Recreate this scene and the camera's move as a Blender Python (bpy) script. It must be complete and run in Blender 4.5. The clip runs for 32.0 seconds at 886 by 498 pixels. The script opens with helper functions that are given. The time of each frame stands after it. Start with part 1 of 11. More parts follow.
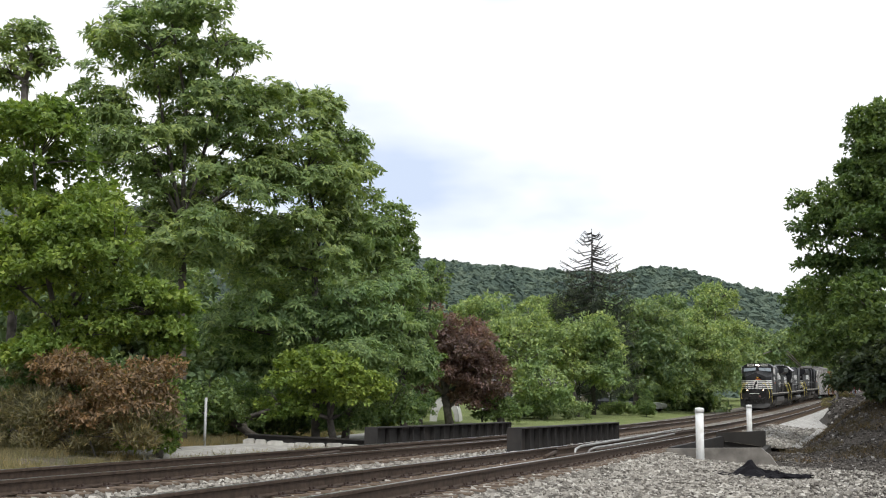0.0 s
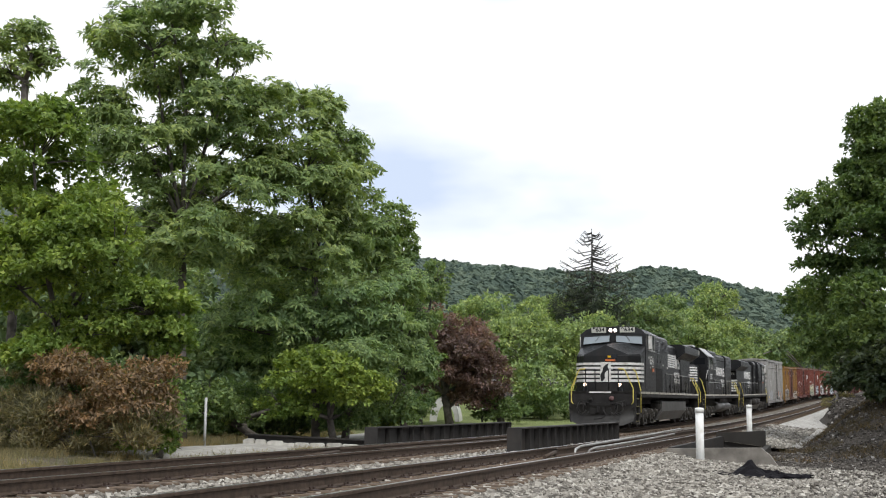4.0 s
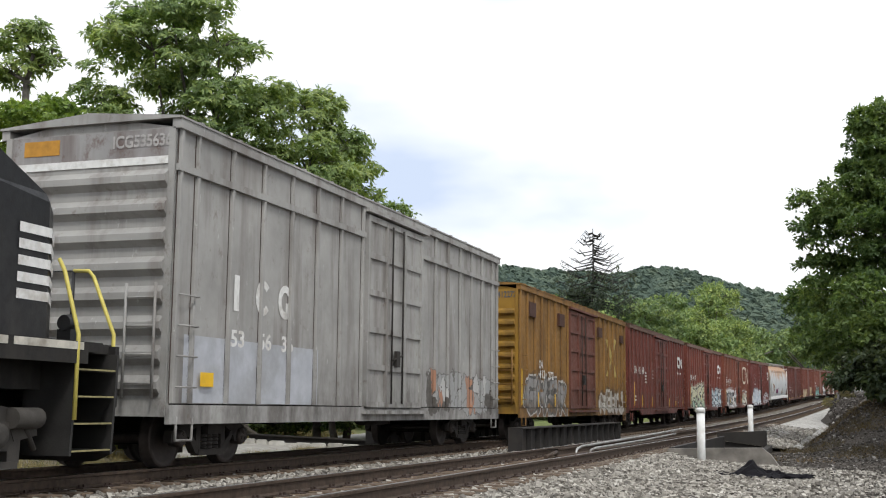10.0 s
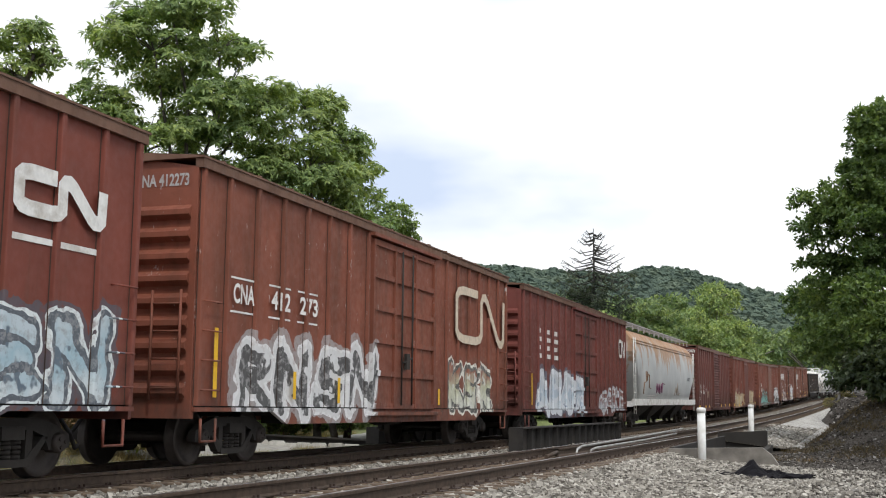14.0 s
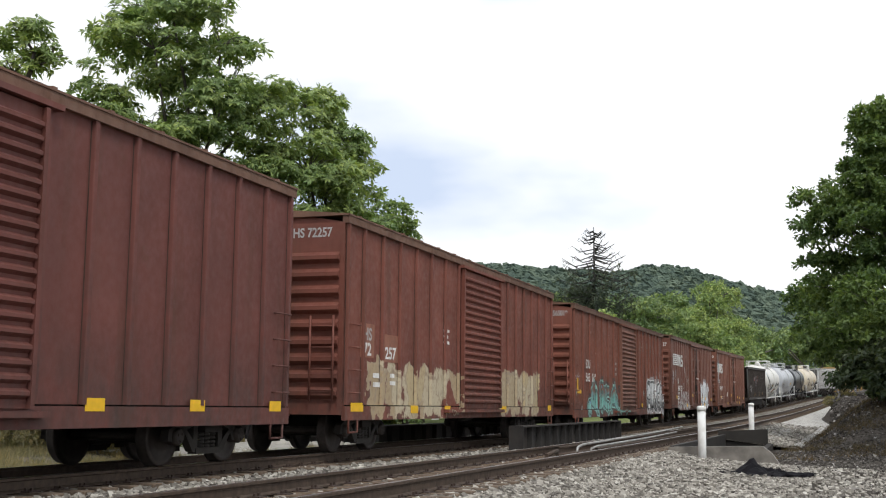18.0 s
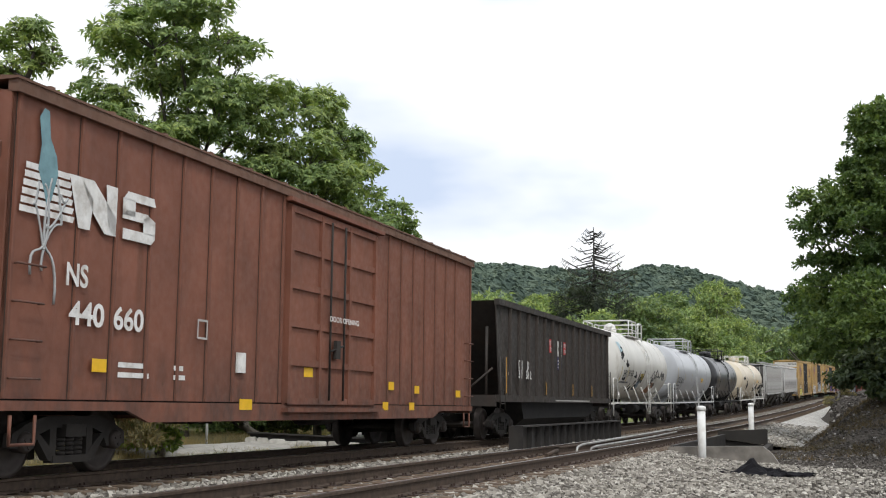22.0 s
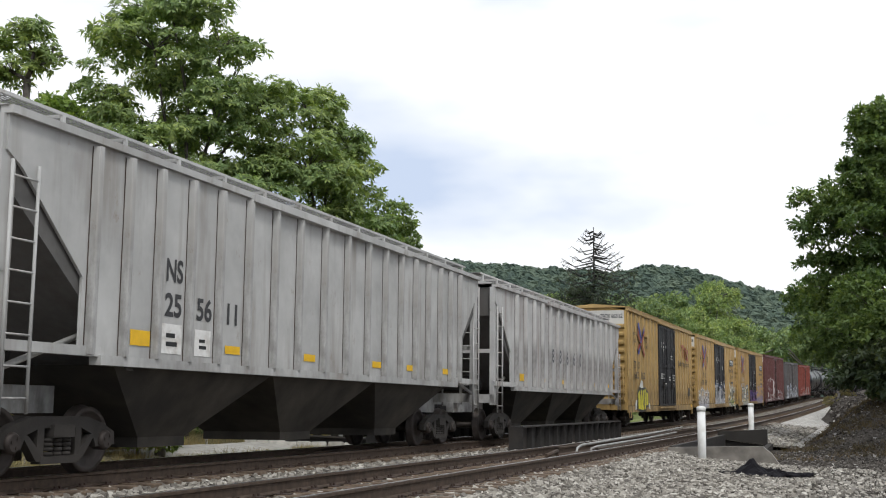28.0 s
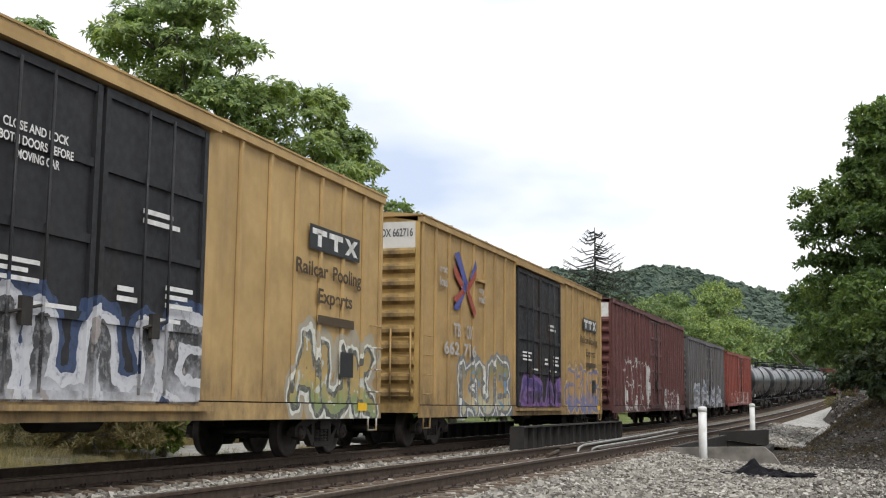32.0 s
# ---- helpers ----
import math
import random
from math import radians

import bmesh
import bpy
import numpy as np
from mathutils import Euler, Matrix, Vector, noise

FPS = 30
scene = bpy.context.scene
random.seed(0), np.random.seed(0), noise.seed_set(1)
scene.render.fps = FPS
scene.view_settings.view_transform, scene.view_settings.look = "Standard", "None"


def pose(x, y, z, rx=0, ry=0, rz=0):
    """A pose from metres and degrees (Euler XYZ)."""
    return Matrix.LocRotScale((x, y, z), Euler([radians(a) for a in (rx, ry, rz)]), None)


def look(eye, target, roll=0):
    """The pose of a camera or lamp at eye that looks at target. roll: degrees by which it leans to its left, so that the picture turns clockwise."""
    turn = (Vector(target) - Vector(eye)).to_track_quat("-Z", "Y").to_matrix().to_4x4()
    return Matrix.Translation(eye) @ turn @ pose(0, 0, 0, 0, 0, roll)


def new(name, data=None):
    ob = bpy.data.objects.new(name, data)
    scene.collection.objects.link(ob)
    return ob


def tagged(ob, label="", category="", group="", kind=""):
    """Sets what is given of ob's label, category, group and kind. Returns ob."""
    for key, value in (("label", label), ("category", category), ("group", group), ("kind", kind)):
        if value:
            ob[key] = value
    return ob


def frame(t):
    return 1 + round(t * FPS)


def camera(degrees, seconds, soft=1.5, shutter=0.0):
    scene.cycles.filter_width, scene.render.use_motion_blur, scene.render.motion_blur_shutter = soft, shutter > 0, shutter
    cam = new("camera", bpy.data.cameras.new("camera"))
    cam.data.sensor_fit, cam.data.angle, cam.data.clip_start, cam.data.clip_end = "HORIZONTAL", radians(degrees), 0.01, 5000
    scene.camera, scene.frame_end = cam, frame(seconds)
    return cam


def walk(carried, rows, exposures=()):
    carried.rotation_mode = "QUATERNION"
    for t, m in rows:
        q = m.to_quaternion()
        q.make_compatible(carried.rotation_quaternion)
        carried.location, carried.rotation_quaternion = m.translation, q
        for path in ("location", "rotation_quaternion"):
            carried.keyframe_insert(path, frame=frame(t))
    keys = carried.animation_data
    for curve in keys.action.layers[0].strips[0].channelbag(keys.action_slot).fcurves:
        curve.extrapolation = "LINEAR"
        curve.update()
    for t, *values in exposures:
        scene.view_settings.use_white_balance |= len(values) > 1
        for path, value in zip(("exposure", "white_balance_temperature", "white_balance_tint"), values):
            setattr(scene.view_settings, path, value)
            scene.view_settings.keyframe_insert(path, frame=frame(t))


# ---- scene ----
# ---------------------------------------------------------------- camera
EYE = Vector((9.954, 0.0, 0.863))


def aim(dx, dy):
    """Camera pose: dx, dy are the small drifts of the tripod head, in 1/2076 radian."""
    ya, pi_ = radians(18.376) + dx / 2076, radians(7.816) + dy / 2076
    f = Vector((-math.sin(ya) * math.cos(pi_), math.cos(ya) * math.cos(pi_), math.sin(pi_)))
    return look(EYE, EYE + f, 0.564)


cam = camera(41.376, 32.0, soft=1.1)
DRIFT = [(0, 0, 0), (9, 0, 0), (9.6, 1.5, 0), (12, 2.7, 0), (14.2, 3, -0.3), (14.9, 3, -1.5), (17.5, 3.2, -2.8), (19, 4, -3), (21, 3.3, -3),
         (25, 3, -3.2), (27.6, 3, -3), (28.5, 3.2, -1.7), (31, 4, -1.5), (32, 5, -2)]
walk(cam, [(t, aim(dx, dy)) for t, dx, dy in DRIFT], [(0, 0.30, 6450, 9), (13, 0.29, 6450, 9), (16, 0.26, 6450, 9), (22.6, 0.24, 6450, 9), (23.7, 0.03, 6450, 9), (24.4, 0.0, 6400, 9), (25.3, -0.02, 6250, 9), (27.5, 0.10, 6300, 9), (28.2, 0.19, 6420, 9), (30, 0.24, 6450, 9), (32, 0.27, 6450, 9)])

# ---------------------------------------------------------------- sky and sun
world = bpy.data.worlds.new("overcast_sky")
scene.world = world
world.use_nodes = True
wn, wl = world.node_tree.nodes, world.node_tree.links
wn.clear()
w_out, w_bg = wn.new("ShaderNodeOutputWorld"), wn.new("ShaderNodeBackground")
sky = wn.new("ShaderNodeTexSky")
sky.sky_type, sky.sun_disc = "NISHITA", False
sky.sun_elevation, sky.sun_rotation = radians(58), radians(120)
sky.air_density, sky.dust_density = 1.0, 2.0
w_co = wn.new("ShaderNodeTexCoord")
w_map = wn.new("ShaderNodeMapping")
w_map.inputs["Scale"].default_value, w_map.inputs["Location"].default_value = (1.0, 1.0, 2.6), (0.2, 0.75, 0.35)
w_noise = wn.new("ShaderNodeTexNoise")
w_noise.inputs["Scale"].default_value, w_noise.inputs["Detail"].default_value, w_noise.inputs["Roughness"].default_value = 2.3, 5.0, 0.5
w_ramp = wn.new("ShaderNodeValToRGB")
w_ramp.color_ramp.elements[0].position, w_ramp.color_ramp.elements[0].color = 0.34, (0.58, 0.66, 0.82, 1)
w_ramp.color_ramp.elements[1].position, w_ramp.color_ramp.elements[1].color = 0.50, (1.0, 1.005, 1.02, 1)
w_mix = wn.new("ShaderNodeMix")
w_mix.data_type = "RGBA"
w_mix.inputs[0].default_value = 0.93
w_sc = wn.new("ShaderNodeVectorMath")
w_sc.operation = "SCALE"
w_sc.inputs["Scale"].default_value = 0.12
wl.new(w_co.outputs["Generated"], w_map.inputs["Vector"])
wl.new(w_map.outputs["Vector"], w_noise.inputs["Vector"])
wl.new(w_noise.outputs["Fac"], w_ramp.inputs["Fac"])
wl.new(sky.outputs["Color"], w_sc.inputs[0])
wl.new(w_sc.outputs["Vector"], w_mix.inputs[6])
wl.new(w_ramp.outputs["Color"], w_mix.inputs[7])
wl.new(w_mix.outputs[2], w_bg.inputs["Color"])
w_bg.inputs["Strength"].default_value = 1.0
wl.new(w_bg.outputs["Background"], w_out.inputs["Surface"])

sun_data = bpy.data.lights.new("sun", "SUN")
sun_data.energy, sun_data.angle, sun_data.color = 1.5, radians(10), (1.0, 0.985, 0.95)
sun = new("sun", sun_data)
sun.matrix_world = look((30, -20, 60), (0, 20, 0))


# ---------------------------------------------------------------- the line of the railway
GAP = 4.266                                   # between the centres of the two tracks
_S = np.arange(-700.0, 1000.5, 0.5)
_K = np.interp(_S, [-1.7, 12.5, 215, 270], [0, 0.00038, 0.00038, 0.0024])
_A = np.concatenate([[0], np.cumsum((_K[1:] + _K[:-1]) * 0.25)])
_X = np.concatenate([[0], np.cumsum((np.sin(_A[1:]) + np.sin(_A[:-1])) * 0.25)])
_Y = np.concatenate([[0], np.cumsum((np.cos(_A[1:]) + np.cos(_A[:-1])) * 0.25)]) - 700.0
_SL = np.interp(_S, [-50, 0, 20, 160, 260], [0, 0.00055, 0.00055, 0.0321, 0.0])
_Z = np.concatenate([[0], np.cumsum((_SL[1:] + _SL[:-1]) * 0.25)])
_Z -= np.interp(0, _S, _Z)


def line(s, lat=0.0, up=0.0):
    """A point of the far track: s along it, lat to its right, up from the rail's top."""
    a = np.interp(s, _S, _A)
    return Vector((float(np.interp(s, _S, _X) + lat * math.cos(a)), float(np.interp(s, _S, _Y) - lat * math.sin(a)), float(np.interp(s, _S, _Z) + up)))


def zt(y):
    return float(np.interp(y, _S, _Z))


def travel(t):
    """How far the train has come since the start."""
    return 17.4125 * t - 0.005065 * (t - 16) ** 2


# ---------------------------------------------------------------- helpers for meshes
def box(bm, x0, x1, y0, y1, z0, z1):
    v = [bm.verts.new(c) for c in ((x0, y0, z0), (x1, y0, z0), (x1, y1, z0), (x0, y1, z0), (x0, y0, z1), (x1, y0, z1), (x1, y1, z1), (x0, y1, z1))]
    for f in ((0, 3, 2, 1), (4, 5, 6, 7), (0, 1, 5, 4), (1, 2, 6, 5), (2, 3, 7, 6), (3, 0, 4, 7)):
        bm.faces.new([v[i] for i in f])
    return v


def prism(bm, pts, axis, a0, a1):
    """A polygon drawn in the two axes other than `axis`, drawn out from a0 to a1."""
    def co(p, a):
        c = [p[0], p[1]]
        c.insert("xyz".index(axis), a)
        return c
    lo, hi = [bm.verts.new(co(p, a0)) for p in pts], [bm.verts.new(co(p, a1)) for p in pts]
    fs = [bm.faces.new(lo), bm.faces.new(hi[::-1])]
    n = len(pts)
    for i in range(n):
        fs.append(bm.faces.new([lo[i], hi[i], hi[(i + 1) % n], lo[(i + 1) % n]]))
    bmesh.ops.recalc_face_normals(bm, faces=fs)


def loft(bm, rings, caps=True):
    """Joins rings of equal length, each a list of points."""
    vs = [[bm.verts.new(p) for p in r] for r in rings]
    n = len(vs[0])
    fs = []
    for a, b in zip(vs, vs[1:]):
        for i in range(n):
            fs.append(bm.faces.new([a[i], a[(i + 1) % n], b[(i + 1) % n], b[i]]))
    if caps:
        fs += [bm.faces.new(vs[0][::-1]), bm.faces.new(vs[-1])]
    bmesh.ops.recalc_face_normals(bm, faces=fs)
    return fs


def rod(bm, p, q, r, n=6, r2=None):
    p, q = Vector(p), Vector(q)
    d = (q - p).normalized()
    u = d.orthogonal().normalized()
    w = d.cross(u)
    ring = lambda c, k: [c + (u * math.cos(2 * math.pi * i / n) + w * math.sin(2 * math.pi * i / n)) * k for i in range(n)]
    fs = loft(bm, [ring(p, r), ring(q, r if r2 is None else r2)])
    for f in fs[:n]:
        f.smooth = True


def pipe(bm, pts, r, n=6):
    """One bent tube through the points."""
    pts = [Vector(p) for p in pts]
    rings, u = [], None
    for i, p in enumerate(pts):
        d = (pts[min(i + 1, len(pts) - 1)] - pts[max(i - 1, 0)]).normalized()
        if d.length < 0.5:
            d = Vector((0, 0, 1))
        u = d.orthogonal().normalized() if u is None else (u - d * u.dot(d)).normalized()
        w = d.cross(u)
        rings.append([p + (u * math.cos(2 * math.pi * j / n) + w * math.sin(2 * math.pi * j / n)) * r for j in range(n)])
    for f in loft(bm, rings):
        f.smooth = len(f.verts) == 4


def lathe(bm, prof, centre, axis="x", n=24, smooth=True):
    """prof: (along, radius) pairs turned about an axis through centre."""
    rings = []
    for a, r in prof:
        ring = []
        for i in range(n):
            c, s_ = math.cos(2 * math.pi * i / n) * r, math.sin(2 * math.pi * i / n) * r
            p = {"x": (a, c, s_), "y": (s_, a, c), "z": (c, s_, a)}[axis]
            ring.append(Vector(centre) + Vector(p))
        rings.append(ring)
    for f in loft(bm, rings):
        f.smooth = smooth and len(f.verts) == 4


def mesh_of(bm, material):
    me = bpy.data.meshes.new("m")
    bm.to_mesh(me)
    bm.free()
    me.materials.append(material)
    return me


def part(name, bm, material=None, parent=None, label="", at=None):
    """Links a bmesh (or a finished mesh) as one object under its thing."""
    me = bm if isinstance(bm, bpy.types.Mesh) else mesh_of(bm, material)
    ob = new(name, me)
    if parent is not None:
        ob.parent = parent
    if at is not None:
        ob.matrix_basis = at if isinstance(at, Matrix) else Matrix.Translation(at)
    if label:
        ob["label"] = label
    return ob


def thing(name, label, category, group="", m=None, kind=""):
    ob = new(name)
    ob.empty_display_size = 0.2
    if m is not None:
        ob.matrix_basis = m
    return tagged(ob, label, category, group, kind)


def numpy_mesh(verts, faces, material, smooth=False):
    """A mesh from arrays: verts (n, 3), faces (m, 3) or (m, 4)."""
    me = bpy.data.meshes.new("m")
    verts, faces = np.asarray(verts, np.float32), np.asarray(faces, np.int32)
    k = faces.shape[1]
    me.vertices.add(len(verts))
    me.vertices.foreach_set("co", verts.ravel())
    me.loops.add(faces.size)
    me.loops.foreach_set("vertex_index", faces.ravel())
    me.polygons.add(len(faces))
    me.polygons.foreach_set("loop_start", np.arange(0, faces.size, k, dtype=np.int32))
    me.polygons.foreach_set("loop_total", np.full(len(faces), k, dtype=np.int32))
    me.polygons.foreach_set("use_smooth", np.full(len(faces), smooth))
    me.update(calc_edges=True)
    me.materials.append(material)
    return me


# ---------------------------------------------------------------- materials
class Nodes:
    """A short way to write node trees."""

    def __init__(self, name):
        self.m = bpy.data.materials.new(name)
        self.m.use_nodes = True
        self.n, self.l = self.m.node_tree.nodes, self.m.node_tree.links
        self.bsdf = self.n["Principled BSDF"]
        self.co = self.n.new("ShaderNodeTexCoord")

    def link(self, a, b):
        self.l.new(a, b)

    def noise(self, scale, detail=3.0, rough=0.55, stretch=(1, 1, 1), out="Fac", loc=(0, 0, 0)):
        mp, tx = self.n.new("ShaderNodeMapping"), self.n.new("ShaderNodeTexNoise")
        mp.inputs["Scale"].default_value, mp.inputs["Location"].default_value = stretch, loc
        tx.inputs["Scale"].default_value, tx.inputs["Detail"].default_value, tx.inputs["Roughness"].default_value = scale, detail, rough
        self.link(self.co.outputs["Object"], mp.inputs["Vector"])
        self.link(mp.outputs["Vector"], tx.inputs["Vector"])
        return tx.outputs[out]

    def ramp(self, fac, *stops, hard=False):
        r = self.n.new("ShaderNodeValToRGB")
        e = r.color_ramp.elements
        r.color_ramp.interpolation = "CONSTANT" if hard else "LINEAR"
        while len(e) < len(stops):
            e.new(0.5)
        for el, (pos, c) in zip(e, stops):
            el.position, el.color = pos, (*((c,) * 3 if isinstance(c, (int, float)) else c), 1)
        self.link(fac, r.inputs["Fac"])
        return r.outputs["Color"]

    def mix(self, fac, a, b, how="MIX"):
        x = self.n.new("ShaderNodeMix")
        x.data_type, x.blend_type = "RGBA", how
        for sock, v in ((x.inputs[0], fac), (x.inputs[6], a), (x.inputs[7], b)):
            if isinstance(v, (int, float)):
                sock.default_value = v
            elif isinstance(v, tuple):
                sock.default_value = (*v, 1)
            else:
                self.link(v, sock)
        return x.outputs[2]

    def math(self, op, a, b=0.0, c=None):
        x = self.n.new("ShaderNodeMath")
        x.operation = op
        for i, v in enumerate((a, b) if c is None else (a, b, c)):
            if isinstance(v, (int, float)):
                x.inputs[i].default_value = v
            else:
                self.link(v, x.inputs[i])
        return x.outputs[0]

    def done(self, colour, rough=0.6, metal=0.0, bump=None, strength=0.3, dist=0.02, spec=0.4):
        b = self.bsdf
        for key, v in (("Base Color", colour), ("Roughness", rough), ("Metallic", metal), ("Specular IOR Level", spec)):
            if isinstance(v, (int, float)):
                b.inputs[key].default_value = v
            elif isinstance(v, tuple):
                b.inputs[key].default_value = (*v, 1)
            else:
                self.link(v, b.inputs[key])
        if bump is not None:
            bn = self.n.new("ShaderNodeBump")
            bn.inputs["Strength"].default_value, bn.inputs["Distance"].default_value = strength, dist
            self.link(bump, bn.inputs["Height"])
            self.link(bn.outputs["Normal"], b.inputs["Normal"])
        return self.m


def plain(name, col, rough=0.6, metal=0.0, var=0.25, scale=6.0, fine=60.0, strength=0.15, spec=0.4, dirt=None):
    """A surface of one colour with grain, stains and fine relief."""
    k = Nodes(name)
    dark = tuple(c * (1 - var) for c in col)
    light = tuple(min(1, c * (1 + var * 0.6)) for c in col)
    base = k.ramp(k.noise(scale, 4), (0.3, dark), (0.7, light))
    if dirt:
        base = k.mix(k.ramp(k.noise(scale * 0.35, 5, 0.65, loc=(3, 1, 7)), (0.48, 0.0), (0.68, 0.8)), base, dirt)
    return k.done(base, rough, metal, k.noise(fine, 2), strength, 0.01, spec)


# strokes of hand-sprayed letter shapes in a unit square
STROKES = (((0, 0.05, 0.45, 1), (0.45, 1, 1, 0), (0.2, 0.4, 0.85, 0.35)), ((1, 0.9, 0.2, 0.95), (0.2, 0.95, 0.1, 0.55), (0.1, 0.55, 0.95, 0.4), (0.95, 0.4, 0.8, 0.02), (0.8, 0.02, 0, 0.1)),
           ((1, 0.85, 0.25, 0.95), (0.25, 0.95, 0, 0.3), (0, 0.3, 0.5, 0), (0.5, 0, 1, 0.15), (1, 0.15, 0.95, 0.45), (0.95, 0.45, 0.55, 0.45)), ((0, 1, 0.05, 0.2), (0.05, 0.2, 0.5, 0), (0.5, 0, 0.95, 0.2), (0.95, 0.2, 1, 1)),
           ((0.05, 0, 0.05, 1), (0.95, 1, 0.1, 0.5), (0.1, 0.5, 1, 0)), ((0, 0, 0.1, 1), (0.1, 1, 0.85, 0), (0.85, 0, 1, 1)), ((0.1, 0, 0.1, 1), (0.1, 1, 1, 0.9), (0.1, 0.5, 0.8, 0.5), (0.1, 0, 1, 0.08)),
           ((0.15, 0.05, 0.1, 0.95), (0.1, 0.95, 0.9, 0.75), (0.9, 0.75, 0.2, 0.45), (0.3, 0.45, 1, 0)))


def spray_space(k, i, seed, sway=0.5):
    """Position on the car's side, swayed as a hand sways."""
    wob = k.noise(1.7, 2, 0.5, loc=(i * 3.1 + seed, i, i), out="Color")
    vm = k.n.new("ShaderNodeVectorMath")
    vm.operation = "MULTIPLY_ADD"
    vm.inputs[1].default_value = (0, sway, sway * 0.8)
    k.link(wob, vm.inputs[0])
    k.link(k.co.outputs["Object"], vm.inputs[2])
    off = k.n.new("ShaderNodeVectorMath")
    off.operation = "MULTIPLY_ADD"
    off.inputs[1].default_value, off.inputs[2].default_value = (0, 1, 1), (0, -sway / 2, -sway * 0.4)
    k.link(vm.outputs[0], off.inputs[0])
    return off.outputs[0]


def lettered_tag(k, base, tag, i, seed):
    """A sprayed piece: swollen letters with a dark outline, a lighter rim and fading colours."""
    y0, y1, z0, z1, cols, cell, edge, ink = tag
    rnd = random.Random(int(seed * 10) + i)
    p = spray_space(k, i, seed)
    h = z1 - z0
    n = max(2, min(4, round((y1 - y0) / (0.95 * h))))
    wide = (y1 - y0) / n
    d = None
    for j in range(n):
        a, top = y0 + j * wide + 0.16 * wide, h * rnd.uniform(0.72, 0.84)
        low = z0 + h * rnd.uniform(0.1, 0.2)
        lean = rnd.uniform(-0.1, 0.15) * wide
        for u0, v0, u1, v1 in rnd.choice(STROKES):
            A = Vector((0, a + u0 * 0.72 * wide + v0 * lean, low + v0 * top * 0.9))
            B = Vector((0, a + u1 * 0.72 * wide + v1 * lean, low + v1 * top * 0.9))
            D = B - A
            pa, dot, mad, ln = (k.n.new("ShaderNodeVectorMath") for _ in range(4))
            pa.operation, dot.operation, mad.operation, ln.operation = "SUBTRACT", "DOT_PRODUCT", "MULTIPLY_ADD", "LENGTH"
            k.link(p, pa.inputs[0])
            pa.inputs[1].default_value = A
            k.link(pa.outputs[0], dot.inputs[0])
            dot.inputs[1].default_value = D / D.length_squared
            cl = k.n.new("ShaderNodeClamp")
            k.link(dot.outputs["Value"], cl.inputs[0])
            mad.inputs[0].default_value = -D
            k.link(cl.outputs[0], mad.inputs[1])
            k.link(pa.outputs[0], mad.inputs[2])
            flat_ = k.n.new("ShaderNodeVectorMath")
            flat_.operation, flat_.inputs[1].default_value = "MULTIPLY", (0, 1, 1)
            k.link(mad.outputs[0], flat_.inputs[0])
            k.link(flat_.outputs[0], ln.inputs[0])
            d = ln.outputs["Value"] if d is None else k.math("MINIMUM", d, ln.outputs["Value"])
    w = 0.105 * min(h, wide * 1.2)
    d = k.math("ADD", d, k.math("MULTIPLY", k.math("SUBTRACT", k.noise(5, 3, 0.6, loc=(i, 2, seed)), 0.5), 0.10))
    sep = k.n.new("ShaderNodeSeparateXYZ")
    k.link(p, sep.inputs[0])
    rise = k.math("DIVIDE", k.math("SUBTRACT", sep.outputs[2], z0), h)
    lit = max(cols, key=sum)
    fill = k.ramp(k.math("ADD", rise, k.math("MULTIPLY", k.math("SUBTRACT", k.noise(2.5, 3, loc=(seed, i, 3)), 0.5), 0.9)), (0.15, cols[1]), (0.5, cols[0]), (0.85, cols[-1] if sum(cols[-1]) > 0.3 else cols[0]))
    fill = k.mix(k.ramp(k.noise(3.1, 2, loc=(i, seed, 8)), (0.60, 0.0), (0.63, 1.0)), fill, cols[len(cols) // 2])
    pale = tuple(min(0.75, c * 1.1 + 0.04) for c in lit)
    cloud = k.math("LESS_THAN", k.math("ADD", d, k.math("MULTIPLY", k.math("SUBTRACT", k.noise(1.6, 2, loc=(4, i, seed)), 0.5), 0.35)), w * 3.0)
    speck = k.ramp(k.noise(9, 4, 0.7, loc=(i, seed, 5)), (0.32, 0.35), (0.5, 0.92))
    inside = k.math("MULTIPLY", cloud, k.math("GREATER_THAN", k.math("SUBTRACT", (y1 - y0) / 2 + 0.15, k.math("ABSOLUTE", k.math("SUBTRACT", sep.outputs[1], (y0 + y1) / 2))), 0.0))
    base = k.mix(k.math("MULTIPLY", inside, k.math("MULTIPLY", speck, 0.75)), base, tuple(0.6 * c for c in cols[min(2, len(cols) - 1)]))
    base = k.mix(k.math("MULTIPLY", k.math("LESS_THAN", d, w * 2.15), speck), base, pale)
    base = k.mix(k.math("MULTIPLY", k.math("LESS_THAN", d, w * 1.7), speck), base, ink)
    base = k.mix(k.math("MULTIPLY", k.math("LESS_THAN", d, w), speck), base, fill)
    return base


